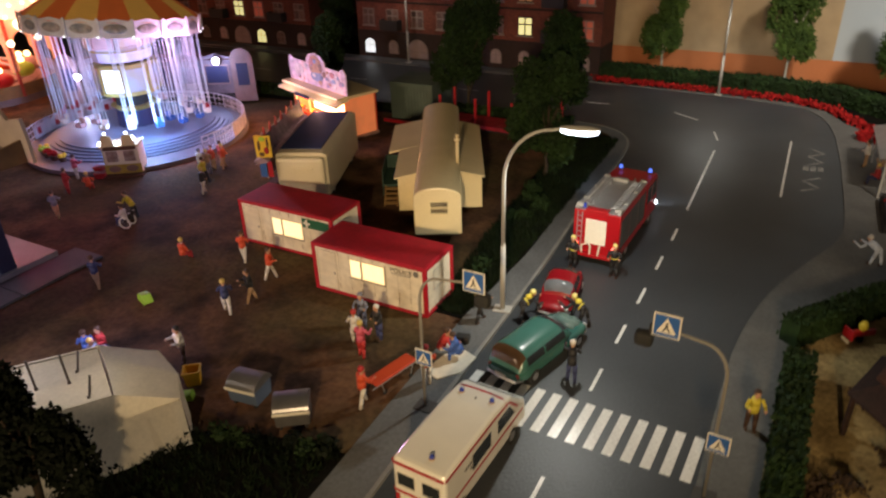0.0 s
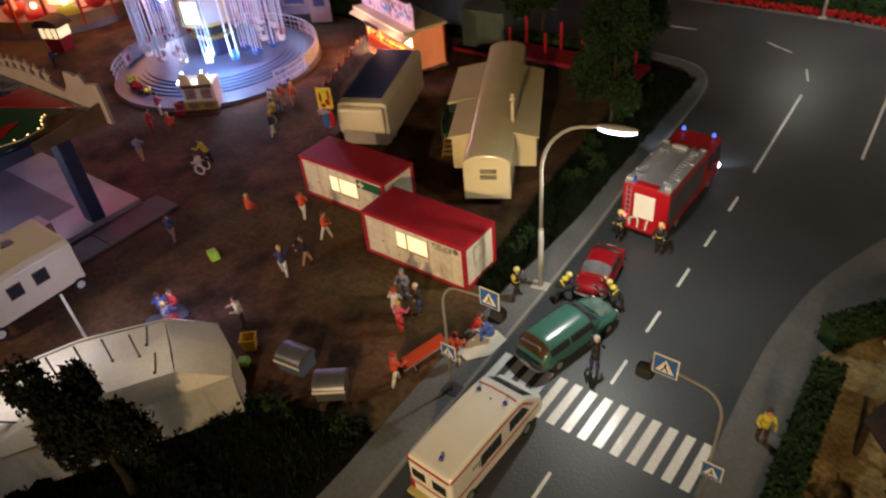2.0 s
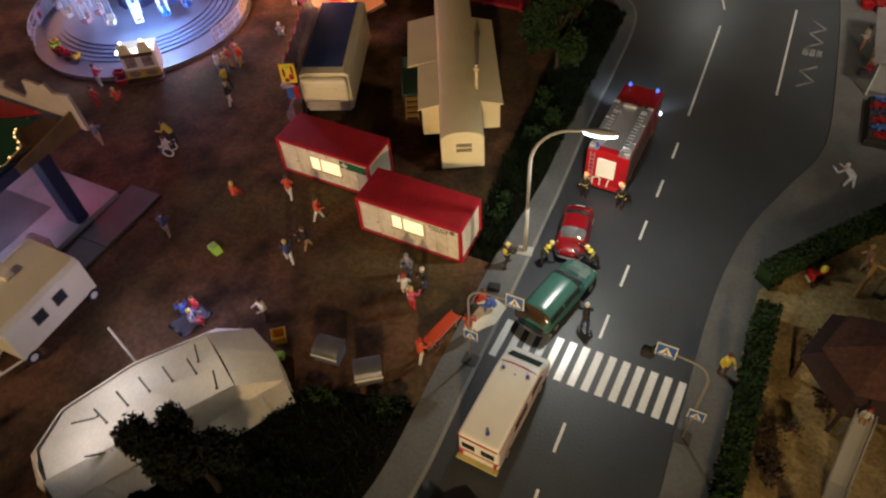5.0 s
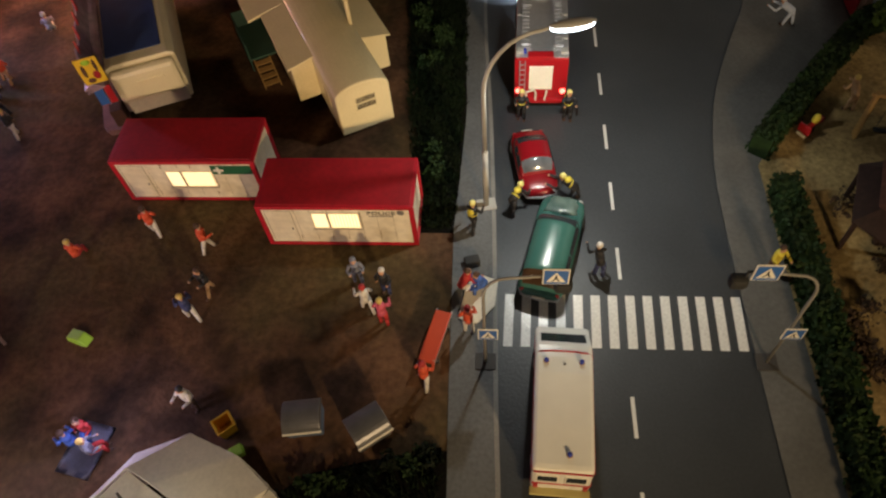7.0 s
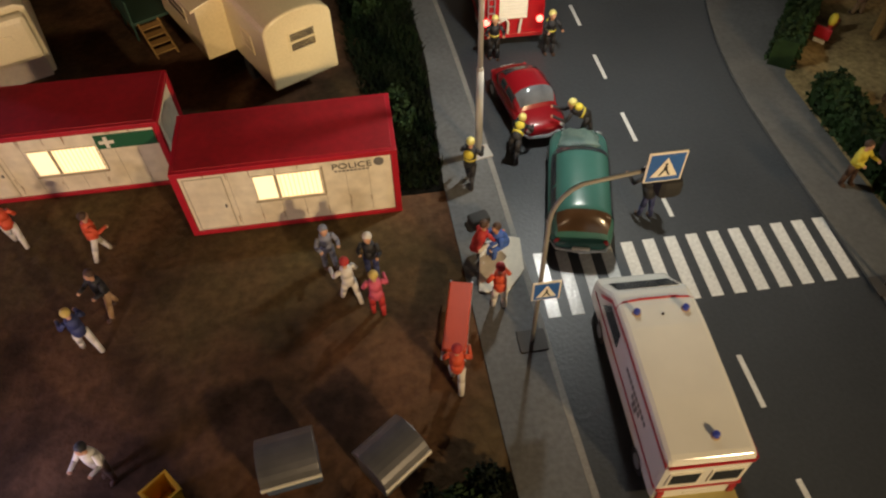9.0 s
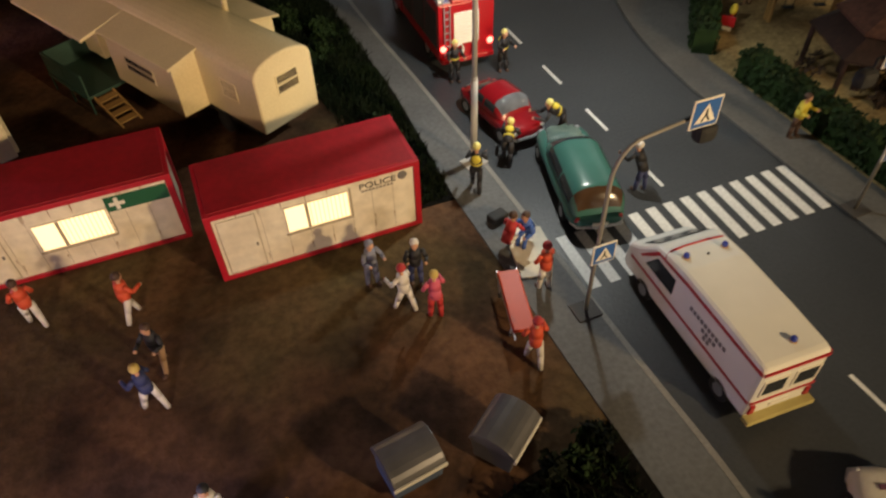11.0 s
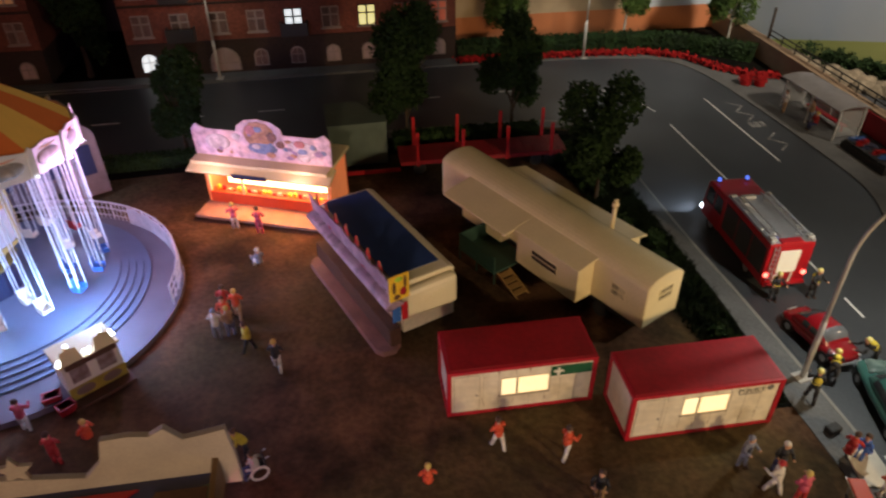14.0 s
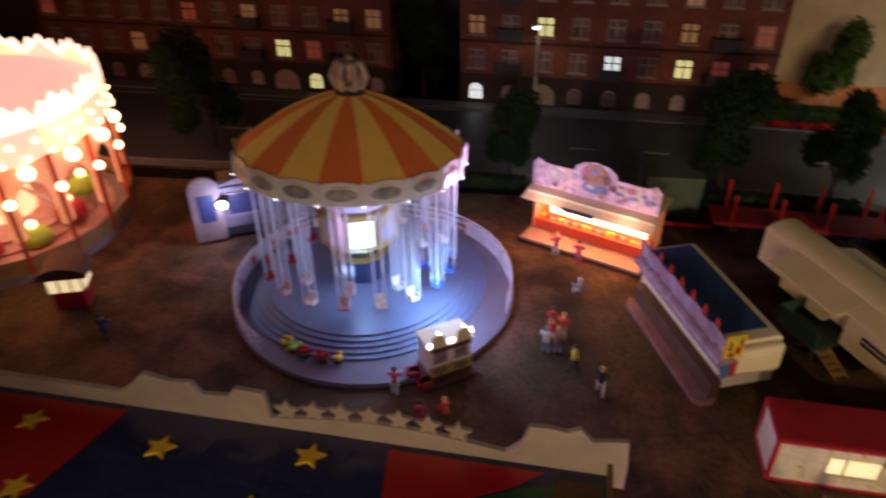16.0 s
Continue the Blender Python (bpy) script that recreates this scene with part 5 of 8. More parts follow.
    # free-hanging fill in place of the drum panel's light on the deck
    for a, r, w_ in ((-0.57, 6.5, 2000), (-1.27, 3.0, 380)):
        lamp("carousel_deck_fill", cx + r * math.cos(a), cy + r * math.sin(a), 2.9, w_, (0.30, 0.52, 1.0), 0.3)
    # free-hanging fill that brightens the fascia from outside
    for a, w_ in ((-0.35, 42), (-0.9, 42), (-1.45, 32), (-2.0, 14)):
        lamp("fascia_fill", cx + 8.0 * math.cos(a), cy + 8.0 * math.sin(a), 6.6, w_, (0.62, 0.76, 1.0), 0.25)
    return t


BULB_COOL = material("cool_lit_panel", (0.8, 0.85, 0.95), rough=0.3, vary=0.1, emit=(0.72, 0.84, 1.0), power=1.5, scale=1.5)
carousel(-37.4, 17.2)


def flower_tub(x, y, mat, label, r=0.3):
    """A low tub of blossoms on the edge of the carousel platform."""
    t = thing("flower_tub", at(x, y, 0.39), label, "flower tub", "tubs on the platform")
    bm = bm_new()
    cyl(bm, (0, 0, 0), (0, 0, 0.3), r * 0.8, r, 10)
    part("tub", bm, BROWN, t)
    bm = bm_new()
    rng = random.Random(int(x * 10))
    for k in range(7):
        ball(bm, (rng.uniform(-0.8, 0.8) * r, rng.uniform(-0.8, 0.8) * r, 0.36 + rng.uniform(0, 0.15)), 0.14, seg=6)
    part("blossoms", bm, mat, t)
    return t


flower_tub(-39.5, 10.5, YELLOW, "small tub of yellow flowers on the platform")
flower_tub(-39.0, 10.1, LIME, "small tub of green leaves on the platform")
flower_tub(-38.3, 9.85, RED_FLOWER, "small tub of red flowers on the platform")
flower_tub(-37.3, 9.7, RED_FLOWER, "small tub of red flowers on the platform", 0.34)
flower_tub(-36.5, 9.75, YELLOW, "small tub of yellow flowers on the platform", 0.26)


# ---- ticket booth at the carousel ----
def ticket_booth(x, y, rz):
    t = thing("ticket_booth", at(x, y, 0.09, rz) @ Matrix.Scale(0.86, 4), "small cream ticket booth with yellow skirt and roof bulbs", "booth")
    bm = bm_new()
    box(bm, -1.35, 1.35, -0.85, 0.85, 0.15, 2.3, 0.05)
    part("body", bm, WHITE, t)
    bm = bm_new()
    box(bm, -1.45, 1.45, -0.95, 0.95, 2.3, 2.44, 0.04)
    part("roof", bm, CREAM, t, "cream flat roof")
    bm = bm_new()
    box(bm, -1.2, 1.25, -1.02, -0.9, 2.1, 2.4, 0.03)
    part("sign_board", bm, BROWN, t, "dark brown sign board")
    bm = bm_new()
    box(bm, -1.38, 1.38, -0.89, -0.84, 0.18, 0.92, 0.02)
    part("skirt_panel", bm, material("skirt_yellow", (0.42, 0.34, 0.05), rough=0.5, vary=0.3, scale=2), t, "yellow painted skirt panel")
    for sx in (-0.65, 0.65):
        bm = bm_new()
        box(bm, sx - 0.42, sx + 0.42, -0.9, -0.84, 1.15, 2.0, 0.02)
        part("window", bm, material("booth_picture", (0.36, 0.30, 0.30), rough=0.4, tint=(0.16, 0.10, 0.08), scale=2.5) if sx < 0 else bpy.data.materials["booth_picture"], t)
        bm = bm_new()
        ball(bm, (sx, -0.88, 0.56), 0.32, 1.6, 0.1, 0.9, 12)
        part("painted_oval", bm, material("oval_mauve", (0.20, 0.13, 0.12), rough=0.5, vary=0.2), t)
    for sx in (-0.78, 0.78):
        bm = bm_new()
        extrude(bm, [(sx - 0.5, 2.44), (sx + 0.5, 2.44), (sx + 0.42, 2.8), (sx + 0.36, 3.2), (sx + 0.12, 3.26), (sx, 3.4), (sx - 0.12, 3.26), (sx - 0.36, 3.2), (sx - 0.42, 2.8)], "y", -0.95, -0.85)
        part("roof_crest", bm, CREAM, t)
    for sx, sz in ((-1.38, 2.6), (-1.3, 2.75), (-0.12, 2.72), (0.0, 2.58), (0.12, 2.72), (1.3, 2.9), (1.22, 3.1), (0.78, 3.44), (-0.78, 3.44)):
        bm = bm_new()
        ball(bm, (sx, -0.9, sz), 0.09, seg=8)
        part("bulb", bm, BULB_WHITE, t, "glowing white bulb")
    bm = bm_new()
    box(bm, -1.5, 1.5, -1.5, -0.85, 0.0, 0.15, 0.02)
    box(bm, -1.5, 1.5, -0.9, 0.9, 0.02, 0.16)
    part("floor_step", bm, BROWN, t)
    return t


ticket_booth(-31.2, 10.85, 36)
for x, y, rz, hh in ((-32.55, 9.7, 20, 0.55), (-31.9, 9.2, 40, 0.4)):
    bm = bm_new()
    box(bm, -0.34, 0.34, -0.24, 0.24, 0, hh, 0.06)
    box(bm, -0.38, 0.38, -0.28, 0.28, hh - 0.08, hh, 0.03)
    solid("red_crate", bm, SILL, at(x, y, 0.09, rz), "small red crate on the dirt beside the ticket booth", "crate", "crates at the booth")


# ---- lit sweets booth ----
def sweets_booth():
    t = thing("sweets_booth", at(-24.2, 23.6, 0.09, -21.6), "orange-lit sweets booth with a painted cut-out sign", "booth")
    bm = bm_new()
    box(bm, -3.9, 3.9, 2.3, 2.45, 0.3, 3.2)
    part("back_wall", bm, ORANGE, t)
    # inside light shining through the side walls is put in as emission
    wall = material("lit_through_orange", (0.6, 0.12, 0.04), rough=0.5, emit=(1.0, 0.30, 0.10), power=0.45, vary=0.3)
    for x in (-3.9, 3.75):
        bm = bm_new()
        box(bm, x, x + 0.15, -0.2, 2.3, 0.3, 3.2)
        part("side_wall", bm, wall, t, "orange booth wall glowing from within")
    bm = bm_new()
    box(bm, -4.1, 4.1, -1.0, 2.6, 3.2, 3.4, 0.04)
    part("roof", bm, CREAM, t)
    bm = bm_new()
    extrude(bm, [(-1.25, 2.75), (-0.1, 3.15), (-0.1, 3.3), (-1.35, 2.9)], "x", -4.3, 4.3, 0.03)
    part("awning", bm, CREAM, t, "cream front awning")
    bm = bm_new()
    box(bm, -1.5, 0.6, -1.38, -1.28, 2.72, 2.98, 0.02)
    part("name_board", bm, DARK_BLUE, t, "blue board with illegible lettering")
    # the brightness of the lit interior is put into this wall as emission
    bm = bm_new()
    box(bm, -3.3, 3.5, 1.2, 1.3, 0.85, 3.15)
    part("lit_back_wall", bm, LIT_ORANGE, t, "glowing back shelf wall")
    bm = bm_new()
    box(bm, -3.75, 3.75, -0.25, 0.35, 0.3, 1.0, 0.03)
    part("counter", bm, ORANGE, t)
    for x in (-3.7, -1.6, 3.7):
        bm = bm_new()
        box(bm, x - 0.06, x + 0.06, -0.2, -0.08, 1.0, 3.2)
        part("front_post", bm, CREAM, t)
    rng = random.Random(2)
    for k in range(22):
        bm = bm_new()
        x = -3.4 + k * 0.32
        h = rng.uniform(0.12, 0.3)
        box(bm, x, x + 0.2, 0.0, 0.2, 1.0, 1.0 + h, 0.04)
        part("sweets_jar", bm, (YELLOW, SILL, PINK, ORANGE, LIME)[k % 5], t)
    bm = bm_new()
    box(bm, -4.0, 4.0, -1.85, 2.5, 0.12, 0.3, 0.03)
    box(bm, -3.8, 3.8, -1.6, 2.4, 0.0, 0.14)
    part("floor_deck", bm, material("worn_pink_deck", (0.36, 0.21, 0.18), rough=0.6, vary=0.35, scale=1.0), t, "pinkish floor deck")
    bm = bm_new()
    top = [(-4.1, 3.4), (4.1, 3.4), (4.15, 4.95), (3.8, 5.3), (3.3, 5.05), (1.4, 5.05), (1.3, 5.4), (0.8, 5.75), (0, 5.9), (-0.8, 5.75), (-1.3, 5.4), (-1.4, 5.05), (-3.3, 5.05), (-3.8, 5.3), (-4.15, 4.95)]
    extrude(bm, top, "y", -0.15, -0.05, 0.02)
    sg = part("sign_board", bm, material("sign_lilac", (0.50, 0.40, 0.55), rough=0.45, tint=(0.62, 0.42, 0.42), grain=0.4, scale=0.8, fine=2.5), t, "lilac painted cut-out sign board")
    muted = [material("sign_" + n, c, rough=0.5, vary=0.5, grain=0.3, scale=2.5) for n, c in (("tan", (0.50, 0.26, 0.16)), ("mauve", (0.34, 0.24, 0.42)), ("blue_grey", (0.20, 0.26, 0.45)), ("rose", (0.55, 0.22, 0.24)), ("pale", (0.66, 0.58, 0.62)), ("brown", (0.20, 0.10, 0.08)))]
    spots = [(0, 4.95, 0.8, 1.25, 0), (0.1, 4.15, 0.36, 2.6, 2), (-2.6, 4.3, 0.5, 1.6, 4), (2.6, 4.25, 0.5, 1.7, 4), (2.5, 4.2, 0.25, 1.8, 2), (0.75, 4.9, 0.3, 1.0, 5), (-0.5, 5.2, 0.3, 1.1, 3)]
    for k in range(26):
        x = rng.uniform(-3.7, 3.7)
        spots.append((x, rng.uniform(3.7, 4.8 if abs(x) > 1.2 else 5.4), rng.uniform(0.1, 0.24), rng.uniform(0.8, 2.0), rng.randrange(6)))
    for n, (x, z, r, sx, mm) in enumerate(spots):
        bm = bm_new()
        ball(bm, (x, -0.155 - 0.004 * (n % 9), z), r, sx, 0.02 / r, 1, 10)
        part("painted_shape", bm, muted[mm], sg)
    m = t.matrix_world
    for x in (-2.4, 0.2, 2.6):
        p = m @ Vector((x * U, 0.4 * U, 2.7 * U)) / U
        lamp("booth_light", p.x, p.y, p.z, 420, (1.0, 0.42, 0.14), 0.25)
    # free-hanging pink fill for the sign and the haze on the dirt before it
    for x in (-2.6, 2.6):
        p = m @ Vector((x * U, -1.8 * U, 3.6 * U)) / U
        lamp("booth_sign_fill", p.x, p.y, p.z, 130, (1.0, 0.52, 0.50), 0.2)
    return t


sweets_booth()


# ---- bumper car pavilion ----
def pavilion():
    t = thing("bumper_car_pavilion", at(-36.2, -9.95, 0.09), "bumper car pavilion with star painted canvas roof and cream fascia", "fairground ride")
    X, Y, Z = 13.0, 10.4, 6.1
    bm = bm_new()
    box(bm, -X - 0.2, X - 1.0, -Y, Y + 0.2, 0.0, 0.4, 0.05)
    part("deck", bm, material("deck_grey", (0.23, 0.225, 0.245), rough=0.4, vary=0.3, grain=0.1, scale=0.5), t, "grey steel driving deck")
    bm = bm_new()
    box(bm, -X, 9.3, -Y + 0.2, 8.1, 0.3, 0.415)
    part("driving_floor", bm, material("floor_dark_steel", (0.075, 0.08, 0.095), rough=0.35, vary=0.35, grain=0.1, scale=0.5), t, "dark steel driving floor")
    slab = material("apron_grey", (0.085, 0.08, 0.075), rough=0.7, vary=0.4, grain=0.2, scale=0.5)
    for k in range(5):
        bm = bm_new()
        box(bm, X - 0.98, X + 1.0 + 0.05 * k, -Y + 4.4 * k + 0.03, -Y + 4.4 * k + 4.37, 0.0, 0.13, 0.02)
        part("apron_slab", bm, slab, t, "dark grey apron slab")
    canvas = material("canvas_dark_blue", (0.028, 0.034, 0.11), rough=0.14, vary=0.3, grain=0.1, scale=0.4, fine=0.8, bump=0.3)
    bm = bm_new()
    extrude(bm, [(-Y, Z - 0.2), (Y - 0.103, Z - 0.2), (Y - 0.103, Z - 0.05), (0, Z + 0.5), (-Y, Z - 0.05)], "x", -X, X - 0.6)
    part("canvas_roof", bm, canvas, t, "dark blue canvas roof")
    def zr(y):
        return Z - 0.05 + 0.55 * (1 - abs(y) / Y) + 0.02
    lift = [0.0]

    def patch(pts, mat, name):
        bm = bm_new()
        v = [bm.verts.new((x, y, zr(y) + 0.03 + lift[0])) for x, y in pts]
        w = [bm.verts.new((x, y, zr(y) - 0.02)) for x, y in pts]
        f = bm.faces.new(v)
        for k in range(len(v)):
            bm.faces.new((v[k], w[k], w[(k + 1) % len(v)], v[(k + 1) % len(v)]))
        bmesh.ops.triangulate(bm, faces=[f])
        bmesh.ops.recalc_face_normals(bm, faces=bm.faces[:])
        return part(name, bm, mat, t)
    red = material("canvas_red", (0.42, 0.015, 0.02), rough=0.3, vary=0.25, scale=0.4)
    grn = material("canvas_green", (0.02, 0.09, 0.05), rough=0.35, vary=0.25, scale=0.4)
    patch([(12.3, 9.9), (9.6, 9.2), (4.6, 6.4), (3.0, 0.1), (12.3, 0.1)], grn, "green_panel")
    patch([(12.2, -0.1), (12.2, -8.0), (1.5, -8.0), (3.0, -0.1)], grn, "green_panel")
    patch([(5.2, 10.0), (5.6, 7.2), (9.3, 9.15), (10.4, 10.0)], red, "red_panel")
    patch([(-12.8, 10.0), (-12.8, 5.0), (-5.5, 6.0), (-4.5, 10.0)], red, "red_panel")
    lift[0] = 0.03
    patch([(9.67, 7.4), (11.2, 5.5), (12.25, 4.9), (11.7, 3.6), (12.2, 0.3), (8.6, 1.2), (5.5, 0.2), (6.2, 2.6), (3.4, 4.5), (7.3, 4.55), (9.57, 5.3)], red, "red_panel")
    patch([(12.0, -3.5), (9.5, -2.2), (8.4, -0.4), (7.5, -2.4), (4.5, -2.6), (6.6, -4.0), (5.4, -6.6), (8.2, -5.2), (10.4, -6.8), (10.2, -4.6)], red, "red_panel")
    patch([(12.25, 9.8), (10.9, 9.8), (10.5, 8.4), (11.7, 7.6), (12.25, 6.2)], BROWN, "brown_panel")
    lift[0] = 0.06
    patch([(10.9, 3.6), (11.5, 2.5), (11.0, 1.3), (8.0, 1.6), (6.8, 2.6), (9.1, 3.4)], YELLOW, "yellow_panel")
    def star(cx_, cy_, r):
        patch([(cx_ + (r if k % 2 == 0 else r * 0.45) * math.cos(k * math.pi / 5 + 0.3), cy_ + (r if k % 2 == 0 else r * 0.45) * math.sin(k * math.pi / 5 + 0.3)) for k in range(10)], YELLOW, "yellow_star")
    for p in ((2.7, 9.2), (-2.4, 8.6), (-7.5, 8.9), (-1.0, 5.0), (1.5, 6.8), (-9.0, 4.0), (2.0, -5.0), (7.36, 5.75), (-6.0, 6.2), (11.0, -1.2)):
        star(*p, 0.55)
    # cream fascia on the long side, with rows of stars and cut-out ornaments
    cream = material("fascia_cream", (0.45, 0.375, 0.32), rough=0.55, vary=0.2, grain=0.08, scale=0.8)
    bm = bm_new()
    pts = [(-X, Z - 0.6), (X, Z - 0.6), (X, Z + 0.55), (X - 0.1, Z + 1.6), (X - 1.2, Z + 1.4), (X - 1.6, Z + 1.9), (X - 2.0, Z + 1.65), (X - 2.5, Z + 1.75), (X - 3.2, Z + 1.7), (X - 3.4, Z + 0.9)]

    def hump(d):
        """Height of the bowed top edge of the fascia, d from its end."""
        return Z + 0.36 + 0.42 * math.sin(math.pi * min(max((d - 3.9) / 8.2, 0), 1))
    pts += [(X - 3.9 - 8.2 * k / 12, hump(3.9 + 8.2 * k / 12)) for k in range(13)]
    pts += [(X - 12.2, Z + 1.5), (X - 13.3, Z + 1.55), (X - 13.5, Z + 1.15), (X - 14.6, Z + 1.05), (X - 14.9, Z + 1.55), (X - 15.7, Z + 1.45), (X - 16.7, Z + 1.7), (X - 17.3, Z + 1.0), (X - 17.8, Z + 0.6), (-X, Z + 0.6)]
    extrude(bm, pts, "y", Y - 0.1, Y + 0.1, 0.02)
    part("fascia", bm, cream, t, "cream scroll-cut fascia board")
    for k in range(7):
        bm = bm_new()
        x = X - 5.5 - k * 1.0
        pr = [(x + (0.5 if j % 2 == 0 else 0.23) * math.sin(j * math.pi / 5), hump(5.5 + k) + 0.32 + (0.5 if j % 2 == 0 else 0.23) * math.cos(j * math.pi / 5)) for j in range(10)]
        extrude(bm, pr, "y", Y - 0.06, Y + 0.06)
        part("star_ornament", bm, cream, t, "cream star ornament")
    ochre = material("fascia_ochre", (0.20, 0.11, 0.045), rough=0.5, vary=0.5, scale=0.8)
    for prof, mm in (([(Y, Z - 0.6), (Y, Z + 0.55), (Y - 2.5, Z + 0.2), (6.4, Z + 0.05), (6.4, Z - 0.5)], ochre), ([(6.4, Z - 0.5), (6.4, Z + 0.05), (0, Z + 0.35), (-Y, Z + 0.2), (-Y, Z - 0.7)], DARK_BLUE)):
        bm = bm_new()
        extrude(bm, prof, "x", X - 0.62, X - 0.46, 0.02)
        part("end_fascia", bm, mm, t, "painted end fascia")
    wire = [(10.5, 8.4), (10.9, 7.9), (11.9, 7.5), (12.3, 6.2), (12.0, 4.8), (11.8, 2.2), (11.9, -1), (11.8, -4), (12.0, -7)]
    bm = bm_new()
    tube(bm, [(x, y, zr(y) + 0.16) for x, y in wire], 0.04, 5)
    part("light_chain", bm, CREAM, t, "thin cream light chain")
    for k in range(len(wire) - 1):
        for f in (0.2, 0.7):
            a, b = Vector(wire[k]), Vector(wire[k + 1])
            p = a.lerp(b, f)
            bm = bm_new()
            ball(bm, (p.x, p.y, zr(p.y) + 0.25), 0.032, seg=6)
            part("bulb", bm, BULB_WARM, t, "warm glowing bulb")
    for (x, y) in ((X - 1.6, Y - 2.3), (X - 1.6, -Y + 1.5), (-X + 1.5, Y - 2.3), (-X + 1.5, -Y + 1.5), (0, Y - 1.2), (0, -Y + 1.0)):
        bm = bm_new()
        box(bm, x - 0.45, x + 0.45, y - 0.4, y + 0.4, 0.4, Z - 0.2, 0.05)
        part("column", bm, DARK_BLUE, t, "dark blue column")
    lamp("pavilion_light", -30.2, -2.6, 4.6, 260, (0.95, 0.52, 0.90), 0.5)
    lamp("pavilion_light", -28.4, -7.4, 3.4, 560, (0.70, 0.80, 1.0), 0.4)
    lamp("pavilion_light", -25.2, -1.2, 3.4, 230, (1.0, 0.14, 0.30), 0.4)
    lamp("pavilion_light", -42, -4, 5.6, 500, (0.85, 0.55, 0.85), 0.5)
    return t


pavilion()


def bumper_car(x, y, rz, mat, label):
    t = thing("bumper_car", at(x, y, 0.49, rz), label, "bumper car", "bumper cars")
    bm = bm_new()
    ball(bm, (0, 0, 0.3), 0.95, 1.25, 0.75, 0.32, 14)
    part("body", bm, mat, t)
    bm = bm_new()
    ball(bm, (0, 0, 0.16), 1.05, 1.25, 0.75, 0.14, 14)
    part("bumper", bm, DARK, t)
    bm = bm_new()
    box(bm, -0.75, -0.55, -0.4, 0.4, 0.4, 0.85, 0.05)
    part("backrest", bm, UNDER, t)
    return t


bumper_car(-27.9, -8.9, 30, DK_GREEN, "dark green bumper car on the deck")
bumper_car(-31.5, -6.6, 100, BLUE_SIGN, "blue bumper car on the deck")


# ---- cream caravan ----
def caravan():
    t = thing("caravan", at(-21.65, -7.65, 0.22, 1), "ivory caravan with dark windows, open flap and drawbar", "caravan")
    bm = bm_new()
    extrude(bm, [(-1.8, 0.6), (1.8, 0.6), (1.8, 2.62), (1.55, 2.85), (-1.35, 2.98), (-1.8, 2.7)], "y", -2.4, 2.4, 0.06)
    part("body", bm, IVORY, t)
    bm = bm_new()
    box(bm, -0.75, -0.2, -0.1, 0.4, 2.9, 3.2, 0.08)
    part("roof_vent", bm, IVORY, t)
    for y in (-0.6, 0.62):
        bm = bm_new()
        frame_bars(bm, y - 0.34, y + 0.34, 1.55, 2.23, 0.06, -1.83, -1.79)
        turned(bm, Matrix.Rotation(radians(90), 4, "Z"))
        part("window_frame", bm, BROWN, t)
        bm = bm_new()
        box(bm, 1.79, 1.815, y - 0.28, y + 0.28, 1.61, 2.17)
        part("window", bm, WINDOW, t, "dark square window")
    bm = bm_new()
    box(bm, 0.3, 0.75, -2.44, -2.39, 1.7, 2.05, 0.01)
    part("end_window", bm, BROWN, t)
    bm = bm_new()
    box(bm, -0.7, 0.7, -0.06, 0.0, -1.5, 0.0, 0.02)
    turned(bm, Matrix.Translation((-1.35, -2.42, 2.5)) @ Matrix.Rotation(radians(-38), 4, "X"))
    part("flap", bm, IVORY, t, "raised ivory end flap")
    bm = bm_new()
    box(bm, -2.2, -0.9, 2.38, 3.0, 0.9, 2.5, 0.05)
    part("rear_box", bm, PINK, t)
    bm = bm_new()
    for sx in (-0.7, 0.7):
        cyl(bm, (sx + 0.9, -2.4, 0.56), (0.9, -4.2, 0.5), 0.06, n=6)
    cyl(bm, (0.55, -3.3, 0.53), (1.25, -3.3, 0.53), 0.05, n=6)
    cyl(bm, (0.9, -4.15, 0.55), (0.9, -4.15, -0.1), 0.05, n=6)
    part("drawbar", bm, WHITE, t, "white A-shaped drawbar")
    bm = bm_new()
    box(bm, -1.5, 1.5, -2.2, 2.2, 0.4, 0.62)
    part("chassis", bm, UNDER, t)
    wheel_parts(t, [(1.7, -2.0), (1.7, 2.0), (-1.7, -2.0), (-1.7, 2.0)], 0.36)
    return t


caravan()


# ---- white marquee ----
TENT_POLE = material("tent_pole", (0.085, 0.07, 0.06), rough=0.6, vary=0.2)


